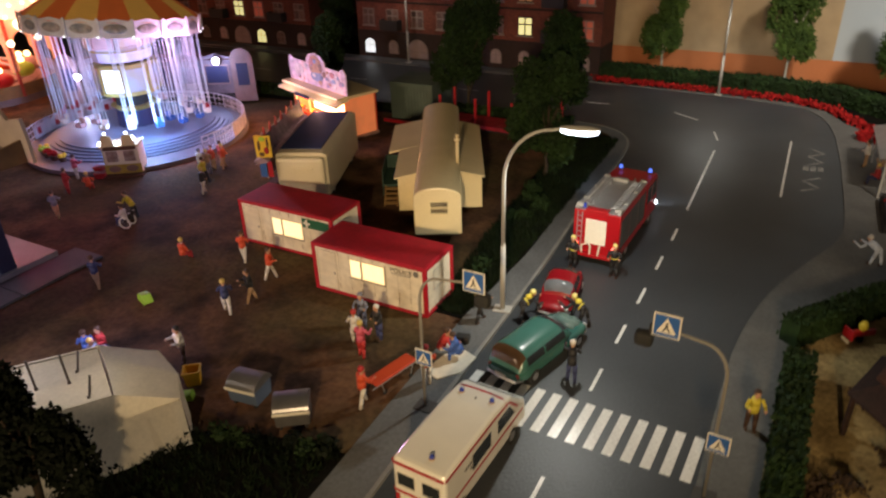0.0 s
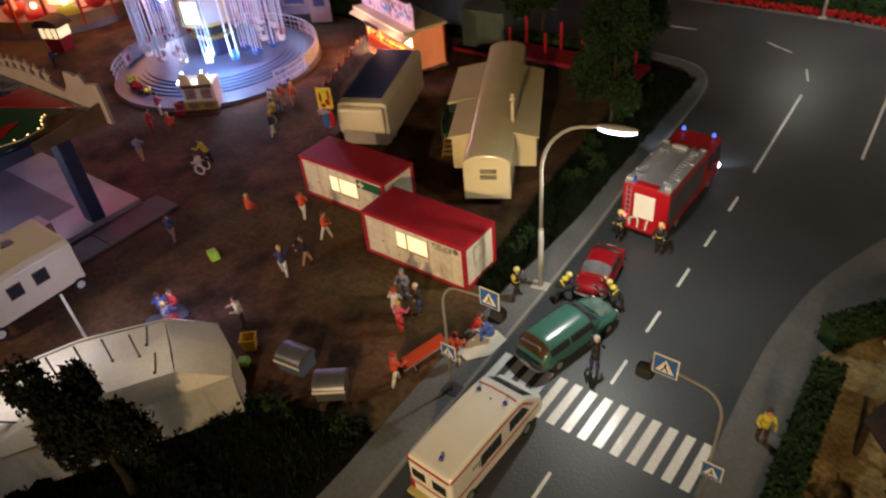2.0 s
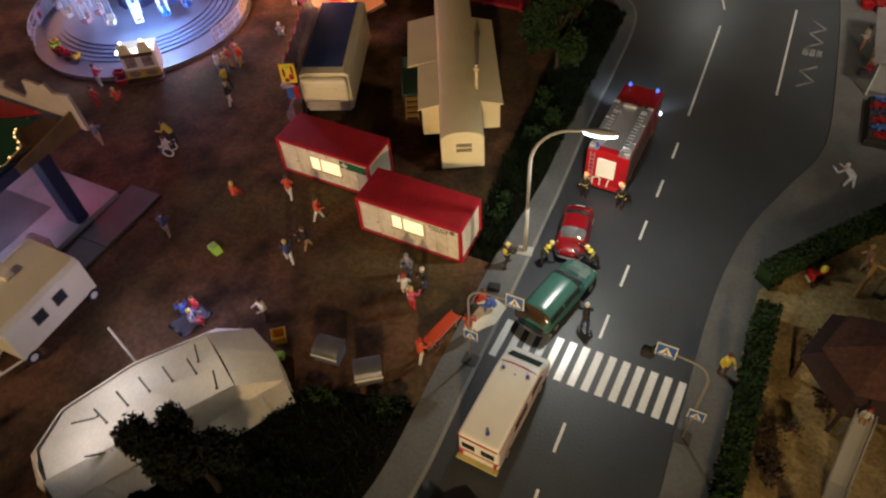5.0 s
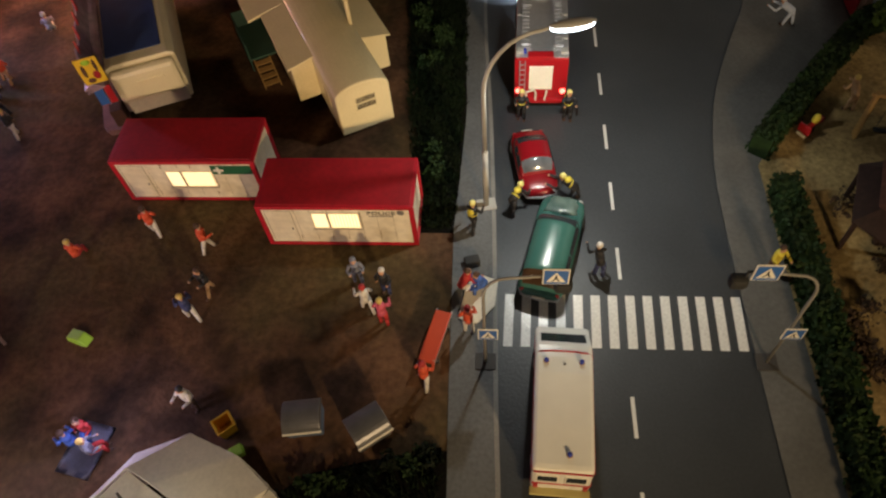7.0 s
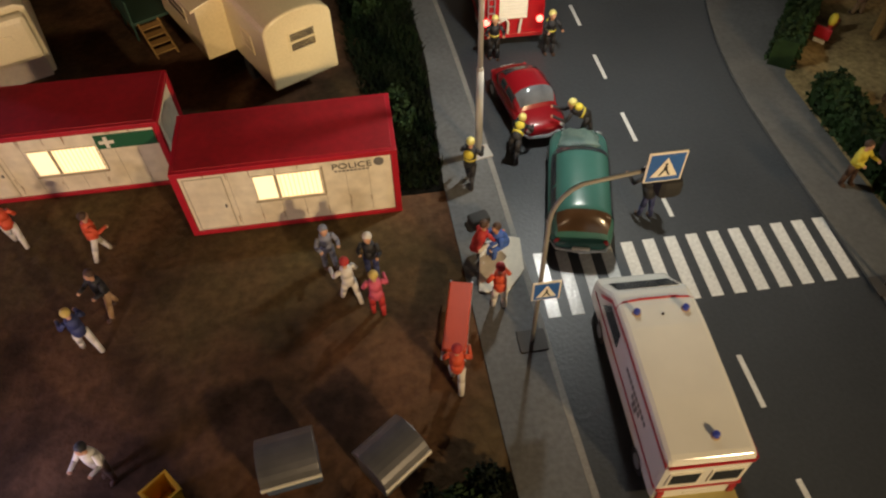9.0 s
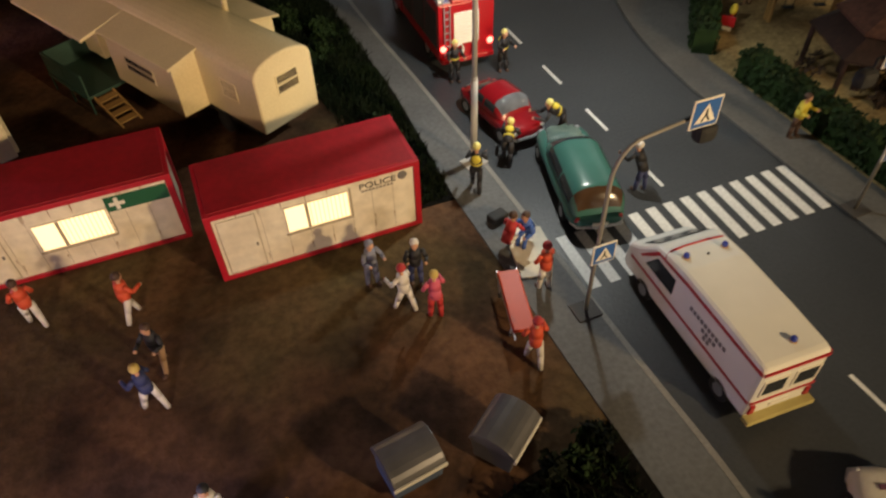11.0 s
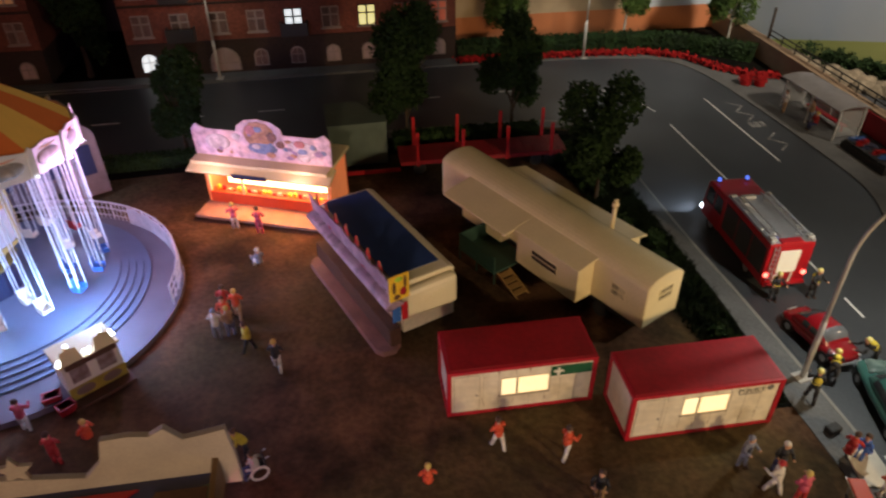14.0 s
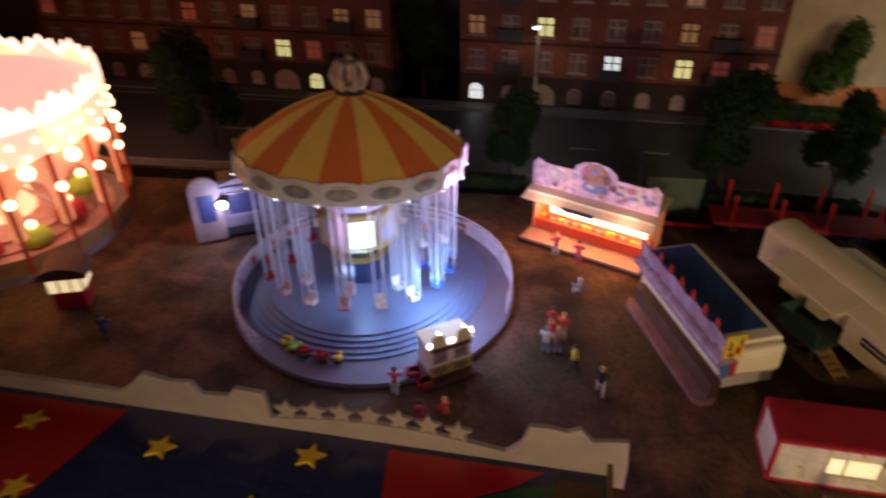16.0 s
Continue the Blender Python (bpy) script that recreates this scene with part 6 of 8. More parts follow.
def marquee():
    t = thing("marquee", at(-12.1, -14.5, 0.09, 60.5), "white marquee with hipped canvas eaves, open top and poles", "tent")
    e, r0 = 1.95, 2.62
    low = [(0, 0), (3.2, -0.05), (6.5, -0.05), (9.6, -0.1), (9.85, 1.4), (9.6, 3.2), (8.2, 4.2), (4.5, 4.6), (1.0, 4.1), (-0.4, 2.9), (-0.5, 1.5)]
    top = [(-0.05, 1.0), (3.4, 0.75), (6.2, 0.6), (7.75, 0.5), (7.8, 1.6), (7.8, 2.7), (7.75, 3.75), (4.55, 4.2), (1.35, 3.75), (0.0, 2.6), (-0.15, 1.7)]
    n = len(low)
    bm = bm_new()
    a = [bm.verts.new((x, y, e + 0.05 * math.sin(k * 2.3))) for k, (x, y) in enumerate(low)]
    b = [bm.verts.new((x, y, r0 + 0.04 * math.sin(k * 1.7))) for k, (x, y) in enumerate(top)]
    for k in range(n):
        bm.faces.new((a[k], a[(k + 1) % n], b[(k + 1) % n], b[k]))
    bmesh.ops.recalc_face_normals(bm, faces=bm.faces[:])
    bmesh.ops.solidify(bm, geom=bm.faces[:], thickness=0.05)
    part("canvas_eave", bm, CANVAS, t, "sloping white canvas eaves")
    for k in range(n):
        p, q = Vector((*low[k], 0)), Vector((*low[(k + 1) % n], 0))
        nrm = Vector(((q - p).y, -(q - p).x, 0)).normalized()
        bm = bm_new()
        m = 8
        up = [bm.verts.new(p.lerp(q, j / m) + Vector((0, 0, e)) + nrm * 0.02 * math.sin(j * 2.6)) for j in range(m + 1)]
        dn = [bm.verts.new(p.lerp(q, j / m) + nrm * (0.06 + 0.025 * math.sin(j * 2.6 + 1))) for j in range(m + 1)]
        for j in range(m):
            bm.faces.new((up[j], up[j + 1], dn[j + 1], dn[j]))
        bmesh.ops.solidify(bm, geom=bm.faces[:], thickness=0.04)
        part("side_wall", bm, CANVAS, t, "hanging white canvas wall", smooth=True)
    bm = bm_new()
    extrude(bm, [(0.05, 1.1), (7.7, 0.6), (7.7, 3.7), (4.55, 4.1), (1.4, 3.7), (0.1, 2.5)], "z", 2.46, 2.52)
    part("inner_cloth", bm, CANVAS, t, "flat white inner cloth")
    for x, y, dx, dy in [(2.72 + k * 0.97, 2.1 + 0.35 * math.sin(k * 0.8), 0, 0) for k in range(5)] + [(2.5, 2.6, -0.9, 0), (2.55, 0.75, -0.9, 0.1), (6.9, 2.6, 0.2, 0.6), (7.05, 0.9, 0.2, 0.6)]:
        bm = bm_new()
        cyl(bm, (x, y, 2.45), (x + dx, y + dy, 3.7 if dx == 0 else 2.95), 0.04, n=6)
        ball(bm, (x, y, 2.54), 0.07, seg=6)
        part("pole", bm, TENT_POLE, t, "thin grey-brown tent pole")
    bm = bm_new()
    cyl(bm, (4.6, 4.75, 0.0), (4.45, 5.1, 4.3), 0.055, n=8)
    part("mast", bm, POLE_GREY, t)
    # unseen lamps added above the cloth to brighten the canvas
    lamp("marquee_fill", -13.0, -9.6, 4.4, 140, (0.90, 0.88, 1.0), 0.3)
    lamp("marquee_fill", -12.5, -12.2, 4.2, 100, (0.95, 0.88, 0.9), 0.3)
    lamp("marquee_fill", -9.7, -7.4, 4.6, 80, (1.0, 0.86, 0.70), 0.3)
    # unseen lamps added for the lilac pools of light behind the tent
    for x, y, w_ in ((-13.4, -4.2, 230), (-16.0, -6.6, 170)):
        lamp("marquee_rear_fill", x, y, 2.3, w_, (0.66, 0.60, 1.0), 0.2)
    return t


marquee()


# ---- town houses ----
BRICK = material("brick_wall", (0.165, 0.045, 0.027), rough=0.85, tint=(0.085, 0.024, 0.017), grain=0.25, scale=0.3, fine=5)
PLINTH = material("dark_stone_plinth", (0.030, 0.014, 0.011), rough=0.85, vary=0.35, grain=0.3, scale=0.5, fine=4)
FRAME = material("window_frame_cream", (0.24, 0.19, 0.17), rough=0.6, vary=0.15)
ROOM = material("dim_curtain_window", (0.15, 0.085, 0.07), rough=0.3, vary=0.5, scale=0.8, rnd=0.5)
MAUVE_BLIND = material("mauve_blind_window", (0.34, 0.25, 0.25), rough=0.4, vary=0.25, scale=0.8, rnd=0.3)
BALCONY = material("balcony_iron", (0.02, 0.018, 0.02), rough=0.6, vary=0.2)
LIT_DIM = material("lit_dim_orange", (0.5, 0.3, 0.15), rough=0.4, emit=(1.0, 0.45, 0.18), power=0.13)
LIT_RED = material("lit_dim_red", (0.5, 0.15, 0.1), rough=0.4, emit=(1.0, 0.16, 0.08), power=0.13)


def house(x0, x1, y, lit, balconies, gates, seed, label):
    """A brick block of flats: arched ground floor, four storeys of windows."""
    rng = random.Random(seed)
    w = x1 - x0
    t = thing("apartment_building", at(x0, y, 0.07), label, "building", "apartment buildings")
    bm = bm_new()
    box(bm, 0, w, 0, 12, 0, 2.7)
    part("ground_floor_wall", bm, PLINTH, t, "dark stone ground floor")
    bm = bm_new()
    box(bm, 0, w, 0.12, 12, 2.7, 16.2)
    part("wall", bm, BRICK, t, "red brick wall")
    bm = bm_new()
    extrude(bm, [(-0.5, 16.2), (12.5, 16.2), (9, 19.5), (3, 19.5)], "x", -0.3, w + 0.3)
    part("roof", bm, BROWN, t)
    bm = bm_new()
    for z in (2.66, 5.75, 16.0):
        box(bm, 0, w, -0.06, 0.14, z, z + 0.16)
    part("cornice", bm, PLINTH, t)
    n = int(w / 3.0)
    for k in range(n):
        cx_ = (k + 0.5) * w / n
        kind = lit.get(("g", k))
        gate = k in gates
        r, z0, zs = (1.25, 0.2, 0.95) if gate else (0.6, 0.5, 1.35)

        def arch(r_, foot):
            return [(cx_ - r_, foot), (cx_ + r_, foot)] + [(cx_ + r_ * math.cos(a), zs + r_ * math.sin(a)) for a in [math.pi * j / 10 for j in range(11)]]
        bm = bm_new()
        extrude(bm, arch(r, z0), "y", -0.05, 0.05)
        wf = part("arched_window", bm, kind or FRAME, t, "pale arched gateway" if gate else "arched ground floor window")
        if not kind:
            bm = bm_new()
            extrude(bm, arch(r - 0.12, z0 + 0.1), "y", -0.07, 0.0)
            part("pane", bm, MAUVE_BLIND if gate or rng.random() < 0.6 else ROOM, wf)
        bm = bm_new()
        box(bm, cx_ - 0.03, cx_ + 0.03, -0.09, -0.04, z0 + 0.1, zs + r - 0.05)
        box(bm, cx_ - r + 0.02, cx_ + r - 0.02, -0.09, -0.05, zs - 0.07, zs - 0.01)
        part("glazing_bar", bm, FRAME, wf)
        for s in range(4):
            z = 3.35 + s * 3.1
            kind = lit.get((s, k))
            bm = bm_new()
            box(bm, cx_ - 0.72, cx_ + 0.72, 0.06, 0.2, z, z + 1.75, 0.02)
            wf = part("window", bm, DARK if kind else FRAME, t)
            glow = kind or (LIT_DIM if rng.random() < 0.16 else LIT_RED if rng.random() < 0.08 else ROOM)
            for xa, xb in ((-0.64, -0.08), (0.08, 0.64)):
                for za, zb in ((0.1, 1.0), (1.14, 1.65)):
                    bm = bm_new()
                    box(bm, cx_ + xa, cx_ + xb, 0.05, 0.1, z + za, z + zb)
                    part("pane", bm, glow, wf)
            bm = bm_new()
            box(bm, cx_ - 0.85, cx_ + 0.85, -0.02, 0.16, z - 0.12, z)
            part("sill", bm, FRAME, wf)
            if (s, k) in balconies:
                bm = bm_new()
                box(bm, cx_ - 1.1, cx_ + 1.1, -0.85, 0.1, z - 0.3, z - 0.15)
                box(bm, cx_ - 1.1, cx_ + 1.1, -0.85, -0.78, z - 0.15, z + 0.75)
                box(bm, cx_ - 1.1, cx_ - 1.03, -0.78, 0.1, z - 0.15, z + 0.75)
                box(bm, cx_ + 1.03, cx_ + 1.1, -0.78, 0.1, z - 0.15, z + 0.75)
                part("balcony", bm, BALCONY, t, "black balcony")
    return t


house(-36.55, -9.4, 46.4, {("g", 0): LIT_WHITE, (0, 4): LIT_WHITE, (0, 6): LIT_YELLOW, (1, 2): LIT_YELLOW, (1, 0): LIT_DIM, (1, 6): LIT_DIM}, {(0, 1), (1, 1), (2, 1), (0, 4), (0, 7), (1, 7)}, {2}, 5, "red brick apartment house with dark arched ground floor")
house(-79.3, -43.05, 46.4, {("g", 9): LIT_YELLOW, (0, 8): LIT_YELLOW, (1, 5): LIT_RED, (1, 10): LIT_DIM}, {(0, 7), (1, 7), (0, 10), (1, 10)}, {8}, 6, "red brick apartment house beyond a gap with trees")
bm = bm_new()
box(bm, -95, -9.5, 44.8, 46.4, -0.1, 0.13)
structure("pavement_far", bm, PAVING, "grey pavement along the houses")



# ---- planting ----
structure("verge_soil", sheet([(-3.75, 4.7), (-2.2, 4.7), (-1.9, 12), (-2.2, 24), (-2.9, 30.3), (-6, 31.6), (-16, 31.6), (-30, 31), (-60, 28.5), (-60, 27), (-30, 29.2), (-16, 29.4), (-7.5, 28.9), (-5.2, 22), (-4.4, 13)], 0.113), SHADED_SOIL, "dark planted verge between trailers and pavement")
# this sheet's near-black colour and outline stand for the shaded foreground
structure("shaded_bank_soil", sheet([(-30, -40)] + [p for p in offset_line(KL, 1.68) if -39 < p[1] < -4.4] + [(-2.0, -4.2), (-4.6, -4.6), (-6.9, -5.2), (-8.4, -6.6), (-12.2, -15.2), (-17, -20)], 0.112), SHADED_SOIL, "planted ground below the marquee, darkened for the shade on it")
tufts("verge_grass", [(-4.3, 4.9), (-2.4, 4.9), (-2.25, 14), (-2.7, 29.8), (-7.0, 29.8), (-4.9, 13)], 8000, 0.26, GRASS, "dark green grass of the verge", 11)
tufts("bank_grass", [(-20, -26), (-6.5, -26), (-2.7, -9), (-2.3, -4.6), (-4.6, -4.8), (-7, -5.5)], 6500, 0.3, GRASS, "dark green grass of the bank", 12)
tufts("roadside_grass", [(-58, 27.4), (-30, 29.3), (-16, 29.5), (-8, 29.3), (-7, 31.0), (-16, 31.4), (-30, 30.8), (-58, 28.3)], 5000, 0.25, GRASS, "dark green grass along the cross road", 13)
rng = random.Random(21)
# small bushes along EDGE soften the rim of the darkened bank
EDGE = [(-2.6, -4.3), (-4.6, -4.7), (-6.9, -5.3), (-8.6, -7.0), (-10.2, -10.4), (-12.2, -15.2)]
for k in range(70):
    if k < 26:
        f = rng.uniform(0, 4.999)
        (xa, ya), (xb, yb) = EDGE[int(f)], EDGE[int(f) + 1]
        x, y = xa + (xb - xa) * (f % 1) + rng.uniform(-0.2, 0.5), ya + (yb - ya) * (f % 1) + rng.uniform(-0.5, 0.15)
        s = rng.uniform(0.22, 0.55)
    else:
        x, y = rng.uniform(-19, -2.9), rng.uniform(-25, -5.4)
        s = rng.uniform(0.5, 1.0)
        if y > -6.9 - (-6.9 - x) * 1.7 - 1.2 and x < -5.2:
            continue
    if x > -2.3 + (y + 5) * 0.25:
        continue
    bm = bm_new()
    leaf_cloud(bm, (0, 0, s * 0.55), (s, s, s * 0.6), 90, 0.12, k)
    solid("bush", bm, LEAF if k % 5 == 1 else LEAF_BLACK, at(x, y, 0.1, rng.uniform(0, 360)), "low green bush on the dark bank" if k % 5 == 1 else "low dark green bush on the bank", "bush", "bushes on the bank")
for k in range(16):
    bm = bm_new()
    s = rng.uniform(0.4, 0.75)
    leaf_cloud(bm, (0, 0, s * 0.6), (s, s, s * 0.7), 80, 0.11, 200 + k)
    y = rng.uniform(6, 29)
    solid("bush", bm, LEAF_DARK, at(rng.uniform(-4.6, -3.2) - max(0, y - 20) * 0.25, y, 0.1), "low dark green bush on the verge", "bush", "bushes on the verge")

tree(-7.9, -10.9, 0.1, 6.6, 1.45, 1.7, 31, LEAF_BLACK, BARK, "dark leafy tree beside the marquee", 0.18, 2600, 0.13)
tree(-12.6, -17.4, 0.1, 5.6, 1.8, 1.2, 36, LEAF_BLACK, BARK, "dark leafy tree below the marquee", 0.18, 2000, 0.16)
tree(-5.1, 21.6, 0.1, 6.9, 2.2, 1.3, 32, LEAF_DARK, BARK, "dark round tree on the verge", 0.16, 2210, 0.19)
tree(-8.0, 31.4, 0.1, 7.8, 2.3, 1.5, 33, LEAF_DARK, BARK, "dark tall tree behind the red wagon", 0.18, 2210, 0.19)
tree(-15.4, 31.2, 0.1, 8.6, 2.6, 1.5, 34, LEAF_DARK, BARK, "dark tall tree behind the red wagon", 0.18, 2380, 0.19)
tree(-30.3, 32.0, 0.1, 6.8, 1.9, 1.2, 35, LEAF_DARK, BARK, "dark tree beside the cross road", 0.16, 1870, 0.19)
tree(-55.0, 33.5, 0.1, 8.6, 3.4, 1.5, 44, LEAF_DARK, BARK, "dark tree beside the cross road", 0.18, 2040, 0.21)
tree(-40.3, 47.5, 0.1, 15.5, 2.2, 2.0, 38, LEAF_DARK, BARK, "tall dark tree in the gap between houses", 0.3, 1600, 0.24)
tree(-4.2, 48.4, 0.2, 8.6, 2.1, 2.2, 41, LEAF_LIGHT, BIRCH, "rounded green tree before the backdrop", 0.14, 1700, 0.18)
tree(6.3, 47.5, 0.2, 8.6, 2.1, 2.4, 42, LEAF_LIGHT, BIRCH, "rounded green tree before the backdrop", 0.14, 1700, 0.18)
tree(14.7, 44.2, 0.2, 8.0, 2.1, 2.4, 43, LEAF_LIGHT, BIRCH, "rounded green tree behind the red flower bed", 0.14, 1700, 0.18)

hedge("hedge", [(-9.2, 47.0), (7, 46.6), (11.5, 45.2), (15.9, 41.5)], 1.7, 1.25, LEAF_DARK, "dark clipped hedge behind the flower bed", 5, 130, 0.14)
hedge("hedge", [(-16.4, 30.3), (-6.4, 30.3)], 0.9, 1.1, LEAF_DARK, "dark hedge behind the red wagon", 6, 110, 0.13)
hedge("hedge", [(-46, 29.6), (-29, 30.4)], 0.9, 0.9, LEAF_DARK, "dark hedge along the cross road", 7, 110, 0.13)
hedge("hedge", [(10.7, 6.9), (10.75, 0), (10.9, -12), (11.6, -22)], 0.95, 1.15, LEAF_DARK, "dark green clipped hedge beside the pavement", 8, 190, 0.1)
hedge("hedge", [(10.2, 8.85), (12.9, 12.4), (16.4, 16.7), (18.5, 17.6)], 0.95, 1.15, LEAF_DARK, "dark green clipped hedge bounding the playground", 9, 190, 0.1)


def flower_bed(pts, seed):
    rng = random.Random(seed)
    bm = bm_new()
    for (x0, y0), (x1, y1) in zip(pts, pts[1:]):
        L = math.hypot(x1 - x0, y1 - y0)
        for _ in range(int(L * 55)):
            f = rng.random()
            p = Vector((x0 + (x1 - x0) * f + rng.gauss(0, 0.22), y0 + (y1 - y0) * f + rng.gauss(0, 0.22), rng.uniform(0.1, 0.5)))
            u = Vector((rng.gauss(0, 1), rng.gauss(0, 1), rng.gauss(0, 1))).normalized()
            v = u.orthogonal().normalized()
            s = 0.13
            bm.faces.new([bm.verts.new(p + u * s), bm.verts.new(p + v * s), bm.verts.new(p - u * s), bm.verts.new(p - v * s)])
    return solid("flower_bed", bm, RED_FLOWER, at(0, 0, 0.05), "bed of bright red flowers along the kerb", "flower bed", "", "stuff")


flower_bed([(-9.4, 45.4), (2, 45.0), (7.3, 44.6), (10.2, 43.0), (11.6, 40.6), (13.4, 38.4), (15.9, 37.2)], 5)


# ---- red stake wagon and green box behind the trailers ----
def stake_wagon():
    t = thing("stake_wagon", at(-10.9, 27.4, 0.09), "dark red flat wagon with tall stake posts", "wagon")
    bm = bm_new()
    box(bm, -5.4, 5.4, -1.15, 1.15, 0.75, 1.0, 0.03)
    dk = part("deck", bm, RED, t)
    for k in range(20):
        bm = bm_new()
        box(bm, -5.35 + k * 0.54, -5.35 + k * 0.54 + 0.5, -1.1, 1.1, 0.99, 1.03)
        part("plank", bm, RED, dk)
    for k in range(4):
        for sy in (-1.15, 1.15):
            bm = bm_new()
            x = -4.3 + k * 2.87
            box(bm, x - 0.1, x + 0.1, sy - 0.07, sy + 0.07, 0.7, 3.0, 0.02)
            part("stake_post", bm, SILL, t, "red upright stake")
    bm = bm_new()
    box(bm, -9.6, -5.4, -0.9, -0.75, 0.25, 0.5)
    part("drawbar", bm, SILL, t, "long red drawbar")
    bm = bm_new()
    box(bm, -5.2, 5.2, -0.6, 0.6, 0.45, 0.75)
    part("chassis", bm, UNDER, t)
    return t


def stake_wheels(t):
    for x in (-4.2, 3.4, 4.3):
        for sy in (-0.95, 0.95):
            bm = bm_new()
            cyl(bm, (x, sy - 0.12, 0.42), (x, sy + 0.12, 0.42), 0.42, n=16)
            part("wheel", bm, DARK, t)


stake_wheels(stake_wagon())

t = thing("storage_box", at(-18.9, 29.8, 0.09, 3), "grey-green closed storage container", "container")
bm = bm_new()
box(bm, -1.85, 1.85, -1.8, 1.7, 0.1, 2.95, 0.05)
body = part("body", bm, GREY_GREEN, t)
for k in range(13):
    bm = bm_new()
    box(bm, -1.75 + k * 0.28, -1.65 + k * 0.28, -1.84, -1.79, 0.25, 2.8)
    part("rib", bm, GREY_GREEN, body)
bm = bm_new()
box(bm, -1.9, 1.9, -1.85, 1.75, 2.95, 3.05, 0.03)
part("lid", bm, GREY_GREEN, t)
bm = bm_new()
for x in (-1.5, 1.3):
    box(bm, x, x + 0.2, -1.6, 1.5, 0.0, 0.1)
part("skids", bm, UNDER, t)


# ---- rubbish containers, boxes ----
def dumpster(x, y, rz, body, label):
    t = thing("waste_container", at(x, y, 0.09, rz) @ Matrix.Scale(0.88, 4), label, "dumpster", "waste containers")
    bm = bm_new()
    extrude(bm, [(-0.52, 0.2), (0.52, 0.2), (0.62, 0.95), (-0.62, 0.95)], "x", -0.68, 0.68, 0.04)
    part("bin", bm, body, t)
    bm = bm_new()
    arc = [(0.66 * math.cos(a), 0.95 + 0.42 * math.sin(a)) for a in [math.pi * k / 12 for k in range(13)]]
    extrude(bm, arc, "x", -0.72, 0.72, 0.02)
    part("lid", bm, bpy.data.materials.get("dull_lid") or material("dull_lid", (0.20, 0.195, 0.20), rough=0.35, metal=0.5, vary=0.25, scale=1.5), t, "rounded silver lid")
    bm = bm_new()
    box(bm, -0.74, 0.74, -0.7, -0.64, 0.88, 1.02, 0.02)
    part("handle_bar", bm, WHITE, t)
    for sx in (-0.5, 0.5):
        for sy in (-0.4, 0.4):
            bm = bm_new()
            cyl(bm, (sx - 0.05, sy, 0.1), (sx + 0.05, sy, 0.1), 0.1, n=10)
            part("castor", bm, DARK, t)
    return t


dumpster(-7.0, -3.5, 8, material("blue_bin", (0.10, 0.14, 0.22), rough=0.5, vary=0.15), "blue-grey waste container with a rounded silver lid")
dumpster(-4.78, -3.72, 36, bpy.data.materials["dull_lid"], "silver waste container with a rounded lid")


def crate(x, y, rz, mat, label, s=0.3):
    """An open bin with slightly flared walls and a dark inside."""
    t = thing("litter_bin", at(x, y, 0.09, rz), label, "bin")
    bm = bm_new()
    low, top = s * 0.85, s * 1.05
    rings = [[(-r, -r * 0.9, z), (r, -r * 0.9, z), (r, r * 0.9, z), (-r, r * 0.9, z)] for r, z in ((low, 0), (top, 0.62), (top - 0.05, 0.62), (low - 0.05, 0.1))]
    rows = [[bm.verts.new(p) for p in r] for r in rings]
    for a, b in zip(rows, rows[1:]):
        for k in range(4):
            bm.faces.new((a[k], a[(k + 1) % 4], b[(k + 1) % 4], b[k]))
    bm.faces.new(rows[0][::-1])
    bm.faces.new(rows[-1])
    bmesh.ops.recalc_face_normals(bm, faces=bm.faces[:])
    part("body", bm, mat, t)
    bm = bm_new()
    frame_bars(bm, -top - 0.03, top + 0.03, -top * 0.9 - 0.03, top * 0.9 + 0.03, 0.06, -0.66, -0.61)
    part("rim", turned(bm, Matrix.Rotation(radians(-90), 4, "X")), mat, t)
    return t


crate(-9.74, -3.74, 40, material("bin_orange", (0.90, 0.50, 0.03), rough=0.45, vary=0.1), "open orange-yellow plastic litter bin on the dirt")
bm = bm_new()
extrude(bm, [(-0.55, 0.0), (0.2, 0.0), (0.55, 0.18), (0.3, 0.55), (-0.35, 0.4)], "y", -0.22, 0.22, 0.05)
solid("lime_bag", bm, LIME, at(-16.3, -0.45, 0.09, -20), "lime green bag lying on the dirt", "bag")
bm = bm_new()
extrude(bm, [(-0.26, 0), (0.26, 0), (0.22, 0.3), (-0.22, 0.26)], "y", -0.2, 0.2, 0.04)
solid("lime_bag", bm, LIME, at(-9.25, -4.55, 0.09, 30), "small lime green bag by the marquee", "bag")


# ---- stretcher and blanket ----
t = thing("stretcher", at(-2.78, -0.3, 0.1, -14), "orange wheeled stretcher being pushed along the pavement", "stretcher")
bm = bm_new()
box(bm, -0.3, 0.3, -1.05, 1.05, 0.55, 0.66, 0.04)
part("mattress", bm, ORANGE, t, "orange mattress")
bm = bm_new()
for sx in (-0.28, 0.28):
    cyl(bm, (sx, -1.25, 0.54), (sx, 1.15, 0.54), 0.03, n=6)
    for sy in (-0.8, 0.8):
        cyl(bm, (sx, sy, 0.54), (sx, sy * 0.85, 0.08), 0.025, n=6)
part("frame", bm, SILVER, t)
for sx in (-0.28, 0.28):
    for sy in (-0.68, 0.68):
        bm = bm_new()
        cyl(bm, (sx - 0.03, sy, 0.08), (sx + 0.03, sy, 0.08), 0.08, n=10)
        part("wheel", bm, DARK, t)
bm = bm_new()
extrude(bm, [(-0.6, -1.0), (0.15, -1.05), (0.62, -0.2), (0.5, 0.95), (-0.2, 1.05), (-0.62, 0.3)], "z", 0, 0.06, 0.02)
